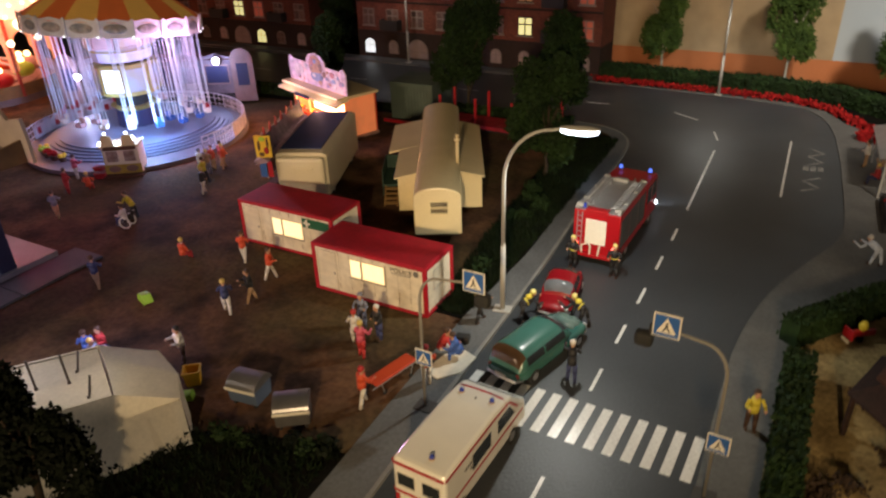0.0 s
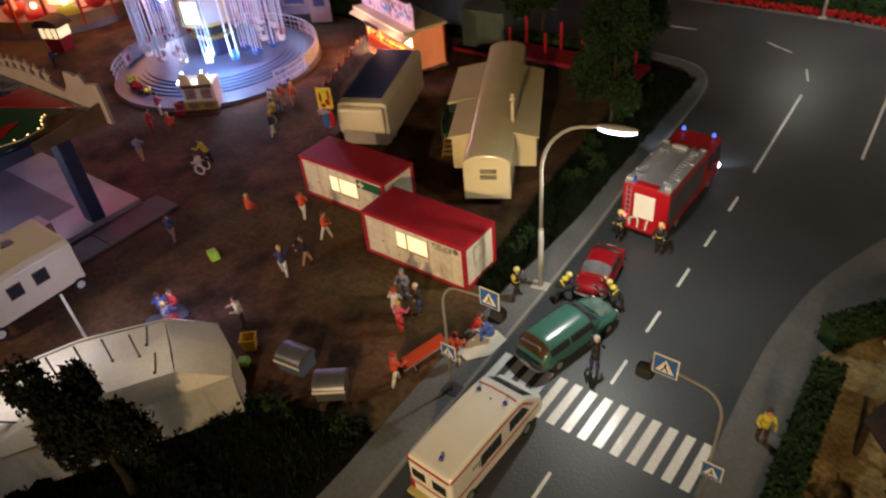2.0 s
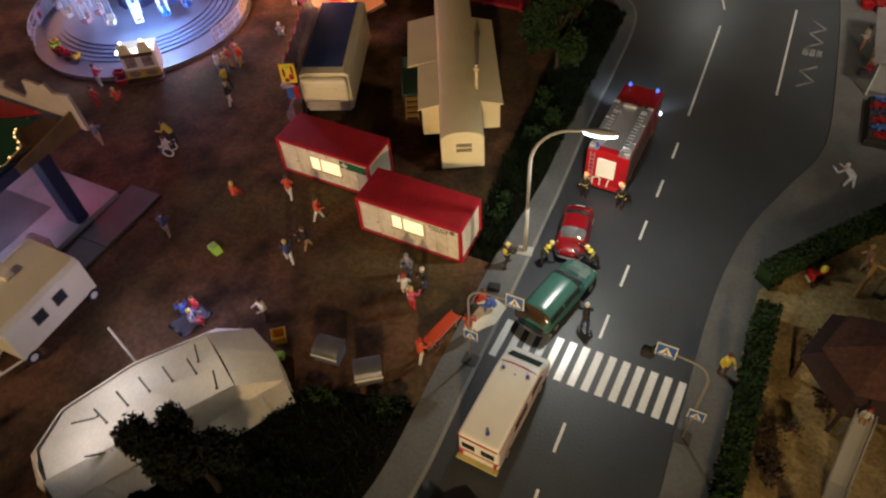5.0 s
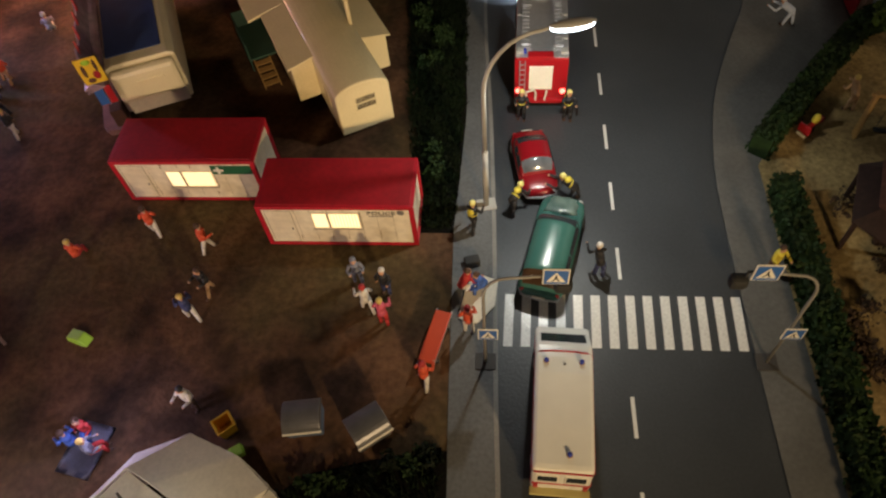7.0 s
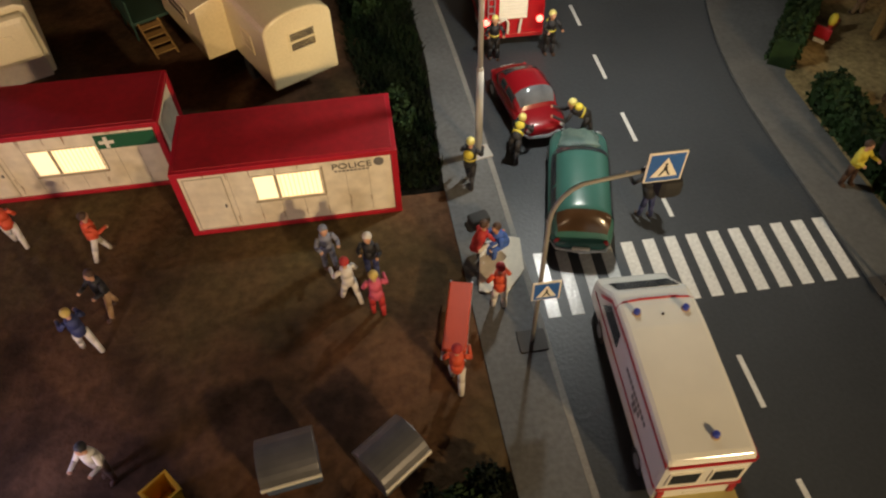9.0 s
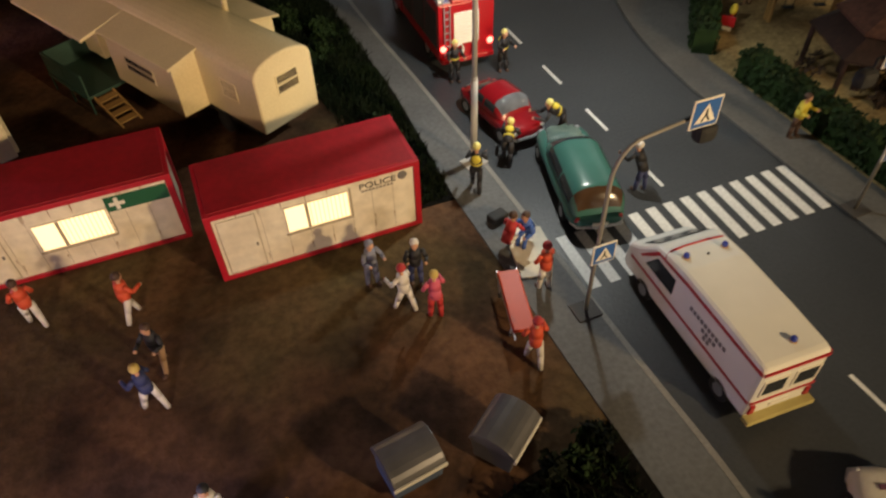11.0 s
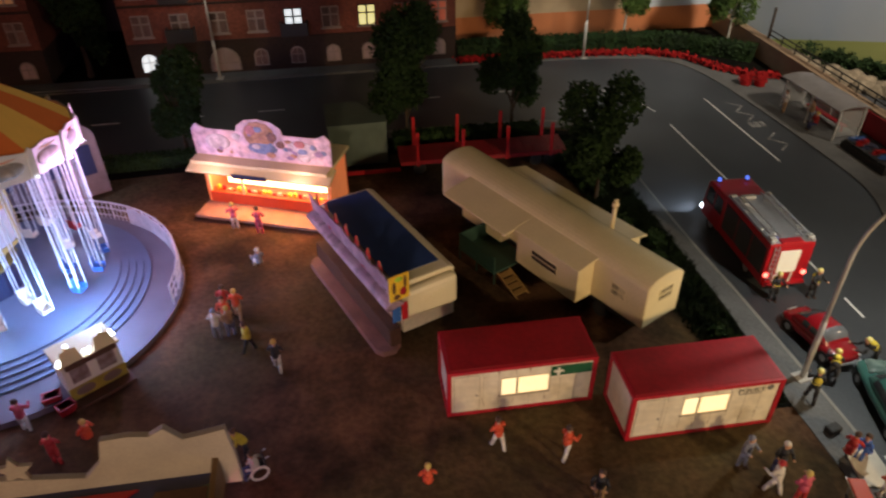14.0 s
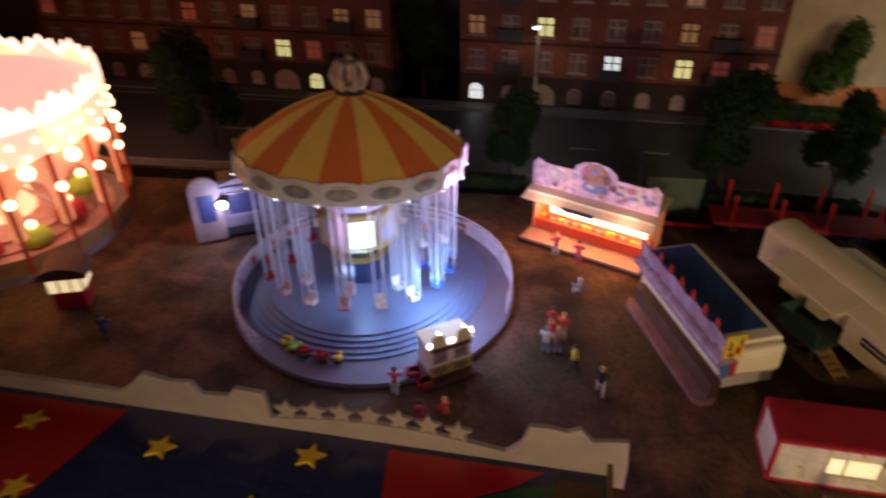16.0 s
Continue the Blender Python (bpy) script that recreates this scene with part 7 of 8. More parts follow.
solid("rescue_blanket", bm, CANVAS, at(-1.25, 1.6, 0.13, -12), "white blanket spread on the pavement", "blanket")
bm = bm_new()
box(bm, -0.3, 0.3, -0.2, 0.2, 0, 0.28, 0.06)
solid("equipment_bag", bm, UNDER, at(-1.6, 3.25, 0.12, 15), "black equipment bag on the pavement", "bag")


# ---- figurines: one plain mesh each ----
SKIN = material("figure_skin", (0.52, 0.28, 0.17), rough=0.6, vary=0.1)
CLOTH = {}


def cloth(name, c):
    if name not in CLOTH:
        CLOTH[name] = material("figure_" + name, c, rough=0.65, vary=0.15, scale=2)
    return CLOTH[name]


F_WHITE, F_ORANGE = cloth("white", (0.68, 0.64, 0.58)), cloth("orange", (0.66, 0.085, 0.03))
F_BLACK, F_NAVY = cloth("black", (0.018, 0.018, 0.022)), cloth("navy", (0.035, 0.045, 0.13))
F_YELLOW, F_RED = cloth("yellow", (0.62, 0.52, 0.05)), cloth("red", (0.45, 0.03, 0.03))
F_PINK, F_GREY = cloth("pink", (0.62, 0.10, 0.16)), cloth("grey", (0.20, 0.21, 0.27))
F_BLOND, F_BROWN = cloth("blond", (0.62, 0.45, 0.12)), cloth("brown", (0.07, 0.035, 0.02))
F_HELMET = cloth("helmet", (0.72, 0.66, 0.22))
F_PALE = cloth("pale", (0.62, 0.68, 0.80))
F_BLUE, F_TAN = cloth("blue", (0.05, 0.12, 0.42)), cloth("tan", (0.42, 0.26, 0.14))


def figurine(x, y, rz, top, legs, hair, label, pose_kind="stand", z=None, h=1.75, stripe=None, skirt=False):
    """A little painted figure as one plain mesh."""
    z = (0.09 if x < 8 else 0.078) if z is None else z
    bm = bm_new()
    k = h / 1.75
    hip = 0.85
    sw = {"stand": 0.06, "walk": 0.26, "lean": 0.1, "bend": 0.2, "kneel": 0.3, "sit": 0.0, "lie": 0.08}[pose_kind]
    if pose_kind in ("sit", "kneel"):
        for sx in (-0.11, 0.11):
            cyl(bm, (sx, 0.0, 0.45), (sx, 0.42, 0.45), 0.095, 0.08, 8, 1)
            cyl(bm, (sx, 0.42, 0.47), (sx, 0.46, 0.05), 0.075, 0.06, 8, 1)
            ball(bm, (sx, 0.52, 0.05), 0.09, 0.8, 1.3, 0.6, 6, 4)
        hip = 0.45
    else:
        for sx, sy in ((-0.11, sw), (0.11, -sw)):
            cyl(bm, (sx, 0, hip), (sx * 1.1, sy * 0.5, 0.45), 0.1, 0.085, 8, 1)
            cyl(bm, (sx * 1.1, sy * 0.5, 0.47), (sx * 1.2, sy, 0.05), 0.085, 0.065, 8, 1)
            ball(bm, (sx * 1.2, sy + 0.06, 0.05), 0.09, 0.8, 1.4, 0.6, 6, 4)
        if skirt:
            cyl(bm, (0, 0, 0.35), (0, 0, hip + 0.05), 0.26, 0.16, 10, 1)
    fwd = 0.52 if pose_kind == "bend" else 0.3 if pose_kind in ("lean", "kneel") else 0.04
    sh = hip + (0.2 if pose_kind == "bend" else 0.55)
    bk = sh - hip
    cyl(bm, (0, 0, hip - 0.04), (0, fwd * 0.5, hip + bk * 0.52), 0.165, 0.18, 10, 0)
    cyl(bm, (0, fwd * 0.5, hip + bk * 0.5), (0, fwd, sh), 0.18, 0.15, 10, 0)
    if stripe:
        cyl(bm, (0, fwd * 0.3, hip + bk * 0.3), (0, fwd * 0.4, hip + bk * 0.4), 0.186, 0.19, 10, 5)
        q = Vector((0, fwd, bk)).normalized()
        o = Vector((0, fwd * 0.72, hip + bk * 0.72)) + Vector((0, -q.z, q.y)) * 0.15
        ball(bm, o, 0.16, 1.0, 0.5 + 0.5 * q.y, 0.5 + 0.5 * q.z, 8, 5)
    rngf = random.Random(int(abs(x * 31 + y * 17) * 10))
    for sx in (-1, 1):
        reach = rngf.choice((0.12, 0.3, 0.38)) + fwd * 0.4
        el = (sx * 0.3, fwd + reach * 0.3, sh - 0.28)
        cyl(bm, (sx * 0.19, fwd, sh - 0.05), el, 0.07, 0.06, 7, 0)
        cyl(bm, el, (sx * 0.24, fwd + reach, sh - 0.42 + reach * 0.5), 0.058, 0.045, 7, 0)
        ball(bm, (sx * 0.24, fwd + reach, sh - 0.44 + reach * 0.5), 0.055, seg=6, mi=2)
    cyl(bm, (0, fwd, sh - 0.02), (0, fwd + 0.01, sh + 0.09), 0.06, 0.055, 8, 2)
    ball(bm, (0, fwd + 0.03, sh + 0.2), 0.125, 0.9, 1.0, 1.15, 10, 2)
    ball(bm, (0, fwd, sh + 0.25), 0.135, 0.95, 1.0, 0.95, 10, 3)
    if pose_kind == "lie":
        turned(bm, Matrix.Translation((0, 0, 0.16)) @ Matrix.Rotation(radians(-90), 4, "X"))
    turned(bm, Matrix.Scale(k, 4))
    return solid("figurine", bm, [top, legs, SKIN, hair, F_BROWN, stripe or top], at(x, y, z, rz), label, "figurine", "painted figurines", smooth=True)


for args in (
    (-14.8, 4.55, 20, F_ORANGE, F_WHITE, F_BROWN, "figurine in orange vest and white trousers", "walk"),
    (-12.35, 3.75, -60, F_ORANGE, F_WHITE, F_BROWN, "figurine in orange vest turned to the container", "walk"),
    (-11.75, 1.75, 150, F_BLACK, F_TAN, F_BROWN, "figurine in black top and tan trousers", "walk"),
    (-12.1, 0.55, 40, F_NAVY, F_WHITE, F_BLOND, "fair figurine in navy top stepping out", "walk"),
    (-5.95, 2.3, 200, F_GREY, F_GREY, F_GREY, "figurine in grey-blue clothes by the container", "stand"),
    (-4.8, 1.85, 170, F_BLACK, F_NAVY, F_WHITE, "figurine in black police uniform and white cap", "stand"),
    (-5.42, 1.05, 30, F_WHITE, F_WHITE, F_RED, "figurine in white with a red cap", "walk"),
    (-4.75, 0.5, 0, F_PINK, F_RED, F_BLOND, "fair figurine in pink top", "stand"),
    (-1.95, 1.95, -60, F_RED, F_WHITE, F_BROWN, "medic figurine in red kneeling at the blanket", "kneel"),
    (-1.1, 2.1, 120, F_BLUE, F_BLUE, F_BROWN, "figurine in blue kneeling on the blanket", "kneel"),
    (-1.6, 0.25, 10, F_ORANGE, F_WHITE, F_RED, "medic figurine in orange vest by the blanket", "stand"),
    (-3.05, -1.9, -15, F_ORANGE, F_WHITE, F_RED, "medic figurine pushing the orange stretcher", "walk"),
    (9.55, 3.0, 200, F_YELLOW, F_BROWN, F_BROWN, "figurine in yellow coat and brown trousers on the pavement", "stand"),
    (3.25, 2.8, 20, F_BLACK, F_NAVY, F_WHITE, "figurine in black uniform and white cap on the road", "lean", 0.0),
    (-24.4, 5.75, 120, F_YELLOW, F_BLACK, F_BROWN, "figurine in yellow top bending forward", "lean"),
    (-19.5, -0.55, 30, F_NAVY, F_TAN, F_BROWN, "figurine in dark jacket walking", "walk"),
    (-17.7, 3.2, 0, F_ORANGE, F_RED, F_BLOND, "figurine in orange clothes sitting on the ground", "sit"),
    (-26.0, 14.4, 0, F_RED, F_TAN, F_BROWN, "figurine in red top strolling", "walk"),
    (-24.7, 11.6, 90, F_YELLOW, F_BLACK, F_BROWN, "figurine in yellow and black", "walk"),
    (-11.1, -2.95, 160, F_WHITE, F_BROWN, F_BLACK, "dark haired figurine in white top", "stand"),
    (-14.9, -4.5, 60, F_BLUE, F_NAVY, F_BROWN, "figurine in blue sitting near the marquee", "sit"),
    (-14.2, -4.75, -60, F_GREY, F_RED, F_BLOND, "fair figurine sitting near the marquee", "sit"),
    (-14.6, -4.0, 190, F_RED, F_BLUE, F_BROWN, "figurine in red sitting near the marquee", "sit"),
    (-25.6, 12.8, 40, F_TAN, F_GREY, F_BLOND, "figurine in tan jacket in a small group", "stand"),
    (-26.2, 12.7, 0, F_WHITE, F_GREY, F_GREY, "figurine in white shirt in a small group", "stand"),
    (-25.9, 13.6, 180, F_ORANGE, F_TAN, F_BROWN, "figurine in orange shirt in a small group", "stand"),
    (-23.4, 10.2, 0, F_BLACK, F_WHITE, F_BLOND, "fair figurine in black and white", "walk"),
    (-24.8, 21.2, 0, F_PINK, F_PINK, F_BROWN, "figurine in a long pink dress at the booth", "stand"),
    (-26.2, 21.9, 20, F_PINK, F_WHITE, F_BLOND, "figurine in pale pink at the booth", "stand"),
    (-24.6, 17.8, 30, F_GREY, F_WHITE, F_WHITE, "figurine in pale grey", "sit"),
    (-28.75, 3.8, 40, F_GREY, F_TAN, F_BROWN, "figurine in grey walking to the rides", "walk"),
    (-25.4, 14.0, 0, F_ORANGE, F_TAN, F_BLOND, "fair figurine in orange top", "walk"),
    (-31.5, 6.5, 0, F_RED, F_RED, F_BROWN, "figurine in red before the carousel", "stand"),
    (-30.5, 7.3, 40, F_ORANGE, F_RED, F_BLOND, "figurine in orange before the carousel", "sit"),
    (-33.2, 8.4, 0, F_PINK, F_WHITE, F_BROWN, "figurine in pink beside the ticket booth", "stand"),
    (-19.3, -14.2, 30, F_WHITE, F_GREY, F_BROWN, "figurine in white behind the marquee", "walk"),
    (-18.3, -15.7, 10, F_WHITE, F_WHITE, F_BLOND, "figurine in white behind the marquee", "walk"),
    (-49.5, 9.5, 10, F_NAVY, F_BLACK, F_BROWN, "figurine in dark clothes between the rides", "walk"),
    (13.3, 17.4, 60, F_PALE, F_PALE, F_WHITE, "figurine in pale bluish white on the pavement", "bend"),
    (14.6, 11.5, 30, F_TAN, F_TAN, F_BLOND, "fair figurine playing on the sand", "lean"),
    (12.7, 31.2, 90, F_WHITE, F_TAN, F_BROWN, "figurine waiting at the bus shelter", "stand"),
    (13.3, 28.2, 90, F_RED, F_NAVY, F_BLOND, "figurine in red waiting at the bus shelter", "sit"),
    (13.6, 29.3, 90, F_TAN, F_GREY, F_BROWN, "figurine in tan waiting at the bus shelter", "stand"),
    (14.85, 2.1, 170, F_WHITE, F_TAN, F_RED, "small red haired figurine in white on top of the slide", "sit", 1.6, 1.3),
):
    figurine(*args)
for x, y, rz, kind in ((-1.6, 4.85, -30, "walk"), (-0.02, 5.8, -34, "bend"), (0.36, 11.2, 180, "stand"), (2.4, 11.15, 190, "stand"), (2.5, 6.55, 76, "bend")):
    figurine(x, y, rz, F_BLACK, F_BLACK, F_HELMET, "firefighter figurine in black with yellow helmet and stripes", kind, 0.0 if x > -0.3 else 0.12, 1.8, F_YELLOW)


# ---- added sheet under the seated group, coloured as bluish light on the dirt ----
bm = bm_new()
rng = random.Random(14)
g = [[bm.verts.new((-0.9 + 1.8 * i / 8, -1.3 + 2.6 * k / 8, 0.03 + rng.uniform(0, 0.05))) for k in range(9)] for i in range(9)]
for a, b in zip(g, g[1:]):
    for k in range(8):
        bm.faces.new((a[k], b[k], b[k + 1], a[k + 1]))
bmesh.ops.solidify(bm, geom=bm.faces[:], thickness=0.03)
solid("bluish_light_patch", bm, material("bluish_light_colour", (0.20, 0.21, 0.27), rough=0.85, vary=0.3, grain=0.15, scale=1.0), at(-14.6, -4.6, 0.1, -12) @ Matrix.Scale(0.72, 4), "dull blue sheet added for the bluish light on the dirt under seated figurines", "blanket", smooth=True)


# ---- wheelchair ----
t = thing("wheelchair", at(-23.9, 4.85, 0.09, 110), "small dark wheelchair with pale tyres", "wheelchair")
for sx in (-0.3, 0.3):
    bm = bm_new()
    ring = [(sx, 0.32 * math.cos(a), 0.34 + 0.32 * math.sin(a)) for a in [2 * math.pi * k / 18 for k in range(19)]]
    tube(bm, ring, 0.05, 6)
    part("wheel", bm, WHITE, t, "pale tyre")
bm = bm_new()
box(bm, -0.24, 0.24, -0.25, 0.25, 0.42, 0.48, 0.02)
box(bm, -0.24, 0.24, -0.3, -0.25, 0.48, 0.95, 0.02)
part("seat", bm, UNDER, t)
bm = bm_new()
for sx in (-0.2, 0.2):
    cyl(bm, (sx, 0.25, 0.45), (sx, 0.5, 0.1), 0.03, n=6)
    cyl(bm, (sx, -0.28, 0.9), (sx, -0.45, 0.95), 0.03, n=6)
part("frame", bm, SILVER, t)
figurine(-23.95, 4.75, 110, F_WHITE, F_NAVY, F_BROWN, "figurine in white shirt seated in a wheelchair", "sit", 0.16)


# ---- painted room walls behind the layout ----
WALL_A = material("backdrop_beige", (0.50, 0.36, 0.20), rough=0.9, tint=(0.36, 0.29, 0.20), scale=0.06, fine=0.6, grain=0.1)
WALL_O = material("backdrop_orange", (0.56, 0.20, 0.08), rough=0.9, vary=0.2, scale=0.15, grain=0.06)
WALL_B = material("backdrop_pale_blue", (0.52, 0.57, 0.60), rough=0.9, tint=(0.38, 0.46, 0.54), scale=0.07)
WALL_G = material("backdrop_meadow", (0.42, 0.46, 0.16), rough=0.9, tint=(0.28, 0.34, 0.1), scale=0.1)
bm = bm_new()
box(bm, -9.55, 17.2, 50.6, 51.2, -0.3, 2.3)
structure("backdrop_low", bm, WALL_O, "orange lower band of the painted backdrop")
bm = bm_new()
box(bm, -9.55, 9.6, 50.6, 51.2, 2.3, 40)
structure("backdrop", bm, WALL_A, "beige painted backdrop wall")
bm = bm_new()
box(bm, 9.6, 17.2, 50.6, 51.2, 2.3, 40)
structure("backdrop_sky", bm, WALL_B, "pale blue painted sky backdrop")
bm = bm_new()
extrude(bm, [(17.2, 50.6), (50, -12.5), (50.6, -12.2), (17.8, 51.2)], "z", -2.0, 40)
structure("backdrop_side", bm, WALL_B, "pale blue painted sky on the side wall")
bm = bm_new()
d = Vector((32.8, -63.1)).normalized()
for k in range(24):
    a, b = 4.5 + k * 2.4, 4.5 + (k + 1) * 2.4
    z0, z1 = min(3.2, 0.1 + 0.24 * (a - 4.5)), min(3.2, 0.1 + 0.24 * (b - 4.5))
    p, q = Vector((17.12, 50.55)) + d * a, Vector((17.12, 50.55)) + d * b
    v = [bm.verts.new((p.x, p.y, -2)), bm.verts.new((q.x, q.y, -2)), bm.verts.new((q.x, q.y, z1)), bm.verts.new((p.x, p.y, z0))]
    bm.faces.new(v)
bmesh.ops.remove_doubles(bm, verts=bm.verts[:], dist=0.01)
structure("backdrop_hill", bm, WALL_G, "painted light green meadow hill on the side wall")
# closing walls of the room behind and beside the viewer
ROOM_WALL = material("dark_room_wall", (0.10, 0.085, 0.07), rough=0.9, vary=0.2, scale=0.05)
bm = bm_new()
box(bm, -130, -95, 60, 61, -2, 40)
structure("room_wall", bm, ROOM_WALL, "dark wall of the exhibition room")
bm = bm_new()
box(bm, -95, -9.6, 60, 61, -2, 40)
structure("room_wall_north", bm, ROOM_WALL, "dark wall behind the houses")

# ---- wall behind the bus stop ----
COPING = material("sandstone_coping", (0.30, 0.20, 0.12), rough=0.85, vary=0.25, grain=0.15, scale=0.6)
bm = bm_new()
box(bm, 16.55, 16.85, 17.5, 50.5, -0.1, 1.6)
box(bm, 16.5, 17.35, 17.5, 50.5, 1.6, 1.75, 0.03)
structure("boundary_wall", bm, COPING, "brown boundary wall with a sandstone coping")
for k in range(4):
    bm = bm_new()
    y = 17.9 + k * 3.15
    box(bm, 16.38, 16.5, y, y + 3.05, 0.1, 1.62, 0.03)
    structure("red_panel", bm, RED, "dark red hoarding panel on the boundary wall")
rail = thing("wall_railing", at(17.2, 32, 1.75), "thin dark railing along the boundary wall", "railing")
bm = bm_new()
for z in (0.35, 0.75):
    cyl(bm, (0, -14, z), (0, 10, z), 0.05, n=6)
part("rail", bm, UNDER, rail)
for k in range(13):
    bm = bm_new()
    cyl(bm, (0, -14 + k * 2, 0), (0, -14 + k * 2, 0.8 if k != 12 else 2.6), 0.06 if k != 12 else 0.13, n=6)
    part("post", bm, UNDER if k != 12 else BARK, rail)
rng = random.Random(77)
for k in range(26):
    bm = bm_new()
    s = rng.uniform(0.9, 1.5)
    leaf_cloud(bm, (0, 0, s * 0.5), (s, s, s * 0.75), 90, 0.2, 400 + k)
    f = k / 25
    solid("bush", bm, LEAF_DARK, at(21.0 + 9.5 * f + rng.uniform(-0.4, 0.4), 41.0 - 19 * f, -0.2 + 1.2 * f), "dark bush before the painted meadow", "bush", "bushes before the backdrop")
bm = bm_new()
for k in range(70):
    f = rng.random()
    for v in ball(bm, (18.6 + 9 * f + rng.uniform(-0.7, 1.0), 42 - 22 * f, 0.0), rng.uniform(0.6, 1.2), 1, 1.2, 0.8, 7):
        v.co += Vector((rng.gauss(0, 0.13), rng.gauss(0, 0.13), rng.gauss(0, 0.13)))
structure("rock_bank", bm, material("pale_rock", (0.30, 0.24, 0.16), rough=0.9, vary=0.4, grain=0.3, scale=1.2, fine=4, bump=0.1), "pale rocky bank behind the wall")
structure("rear_ground", sheet([(16.85, 18.6), (60, 18.6), (60, 52), (16.85, 52)], -0.02), SAND, "ochre ground behind the wall")

# ---- bus shelter ----
t = thing("bus_shelter", at(14.2, 29.3, 0.08, 3), "glazed bus shelter with a smoky curved roof", "bus shelter")
bm = bm_new()
arc = [(-1.35 + 2.5 * k / 8, 2.35 + 0.18 * math.sin(math.pi * k / 8)) for k in range(9)]
extrude(bm, arc + [(x, z - 0.08) for x, z in arc[::-1]], "y", -3.2, 3.2)
part("roof", bm, material("shelter_roof", (0.30, 0.28, 0.27), rough=0.3, vary=0.3, alpha=0.6), t, "smoky curved roof")
for x in (-0.95, 0.95):
    for y in (-3.0, 0.0, 3.0):
        bm = bm_new()
        box(bm, x - 0.05, x + 0.05, y - 0.05, y + 0.05, 0, 2.4)
        part("post", bm, POLE_GREY, t)
pane = material("shelter_glass", (0.5, 0.5, 0.48), rough=0.1, vary=0.1, alpha=0.25)
for y0 in (-2.95, 0.05):
    bm = bm_new()
    box(bm, 0.93, 0.97, y0, y0 + 2.9, 0.3, 2.2)
    part("pane", bm, pane, t, "clear glass pane")
bm = bm_new()
box(bm, 0.4, 0.85, -2.0, 2.0, 0.42, 0.5, 0.02)
for y in (-1.8, 1.8):
    box(bm, 0.55, 0.7, y - 0.05, y + 0.05, 0, 0.42)
part("bench", bm, SILL, t, "red bench")
for y in (-2.95, 2.95):
    bm = bm_new()
    box(bm, -0.9, 0.9, y - 0.02, y + 0.02, 0.3, 2.2)
    part("end_panel", bm, pane, t)

# a row of coloured display boxes on the pavement
t = thing("flower_stand", at(14.25, 23.4, 0.08, 2) @ Matrix.Diagonal((0.78, 0.92, 1, 1)), "long low stand of red and blue flower boxes", "flower stand")
bm = bm_new()
box(bm, -0.9, 0.9, -2.3, 2.3, 0, 0.45, 0.05)
part("table", bm, UNDER, t)
for k in range(6):
    bm = bm_new()
    y = -2.2 + k * 0.74
    box(bm, -0.8, 0.8, y, y + 0.66, 0.45, 0.62, 0.03)
    fb = part("flower_box", bm, UNDER, t)
    bm = bm_new()
    leaf_cloud(bm, (0, y + 0.33, 0.68), (0.85, 0.36, 0.2), 90, 0.1, 900 + k)
    part("blossom", bm, (RED_FLOWER, BLUE_SIGN, RED_FLOWER, DARK_BLUE, RED_FLOWER, BLUE_SIGN)[k], fb)
for x, y, s in ((12.6, 36.6, 0.8), (13.6, 36.2, 0.7)):
    bm = bm_new()
    leaf_cloud(bm, (0, 0, 0.6), (s, s, 0.45), 90, 0.12, int(x * 10))
    cyl(bm, (0, 0, 0), (0, 0, 0.5), 0.4, 0.5, 12)
    solid("flower_tub", bm, RED_FLOWER, at(x, y, 0.08), "tub of red flowers by the bus stop", "flower tub", "flower tubs")

# worn zigzag of the bus bay, with a block of illegible lettering in its middle
WORN = material("worn_road_paint", (0.34, 0.34, 0.32), rough=0.7, tint=(0.12, 0.12, 0.12), scale=1.2, grain=0.3)
bm = bm_new()
for y0, n in ((30.3, 5), (25.7, 4)):
    pts = [(9.45 if k % 2 == 0 else 10.38, y0 + 0.86 * k) for k in range(n)]
    for a, b in zip(pts, pts[1:]):
        d = Vector((b[0] - a[0], b[1] - a[1])).normalized()
        o = Vector((-d.y, d.x)) * 0.07
        extrude(bm, [(a[0] + o.x, a[1] + o.y), (a[0] - o.x, a[1] - o.y), (b[0] - o.x, b[1] - o.y), (b[0] + o.x, b[1] + o.y)], "z", -0.05, 0.006)
structure("bus_zigzag", bm, WORN, "worn white zigzag line of the bus bay")
for k in range(3):
    bm = bm_new()
    box(bm, 9.3 + k * 0.42, 9.64 + k * 0.42, 29.35, 30.15, -0.05, 0.007)
    structure("bus_marking", bm, WORN, "pale bar of worn illegible road lettering")


# ---- playground ----
HUT_ROOF = material("red_brown_shingle", (0.115, 0.050, 0.034), rough=0.85, vary=0.35, grain=0.3, scale=1.0, fine=5)
HUT = material("dark_stained_timber", (0.040, 0.018, 0.012), rough=0.8, vary=0.4, grain=0.3, scale=1.2, fine=5)


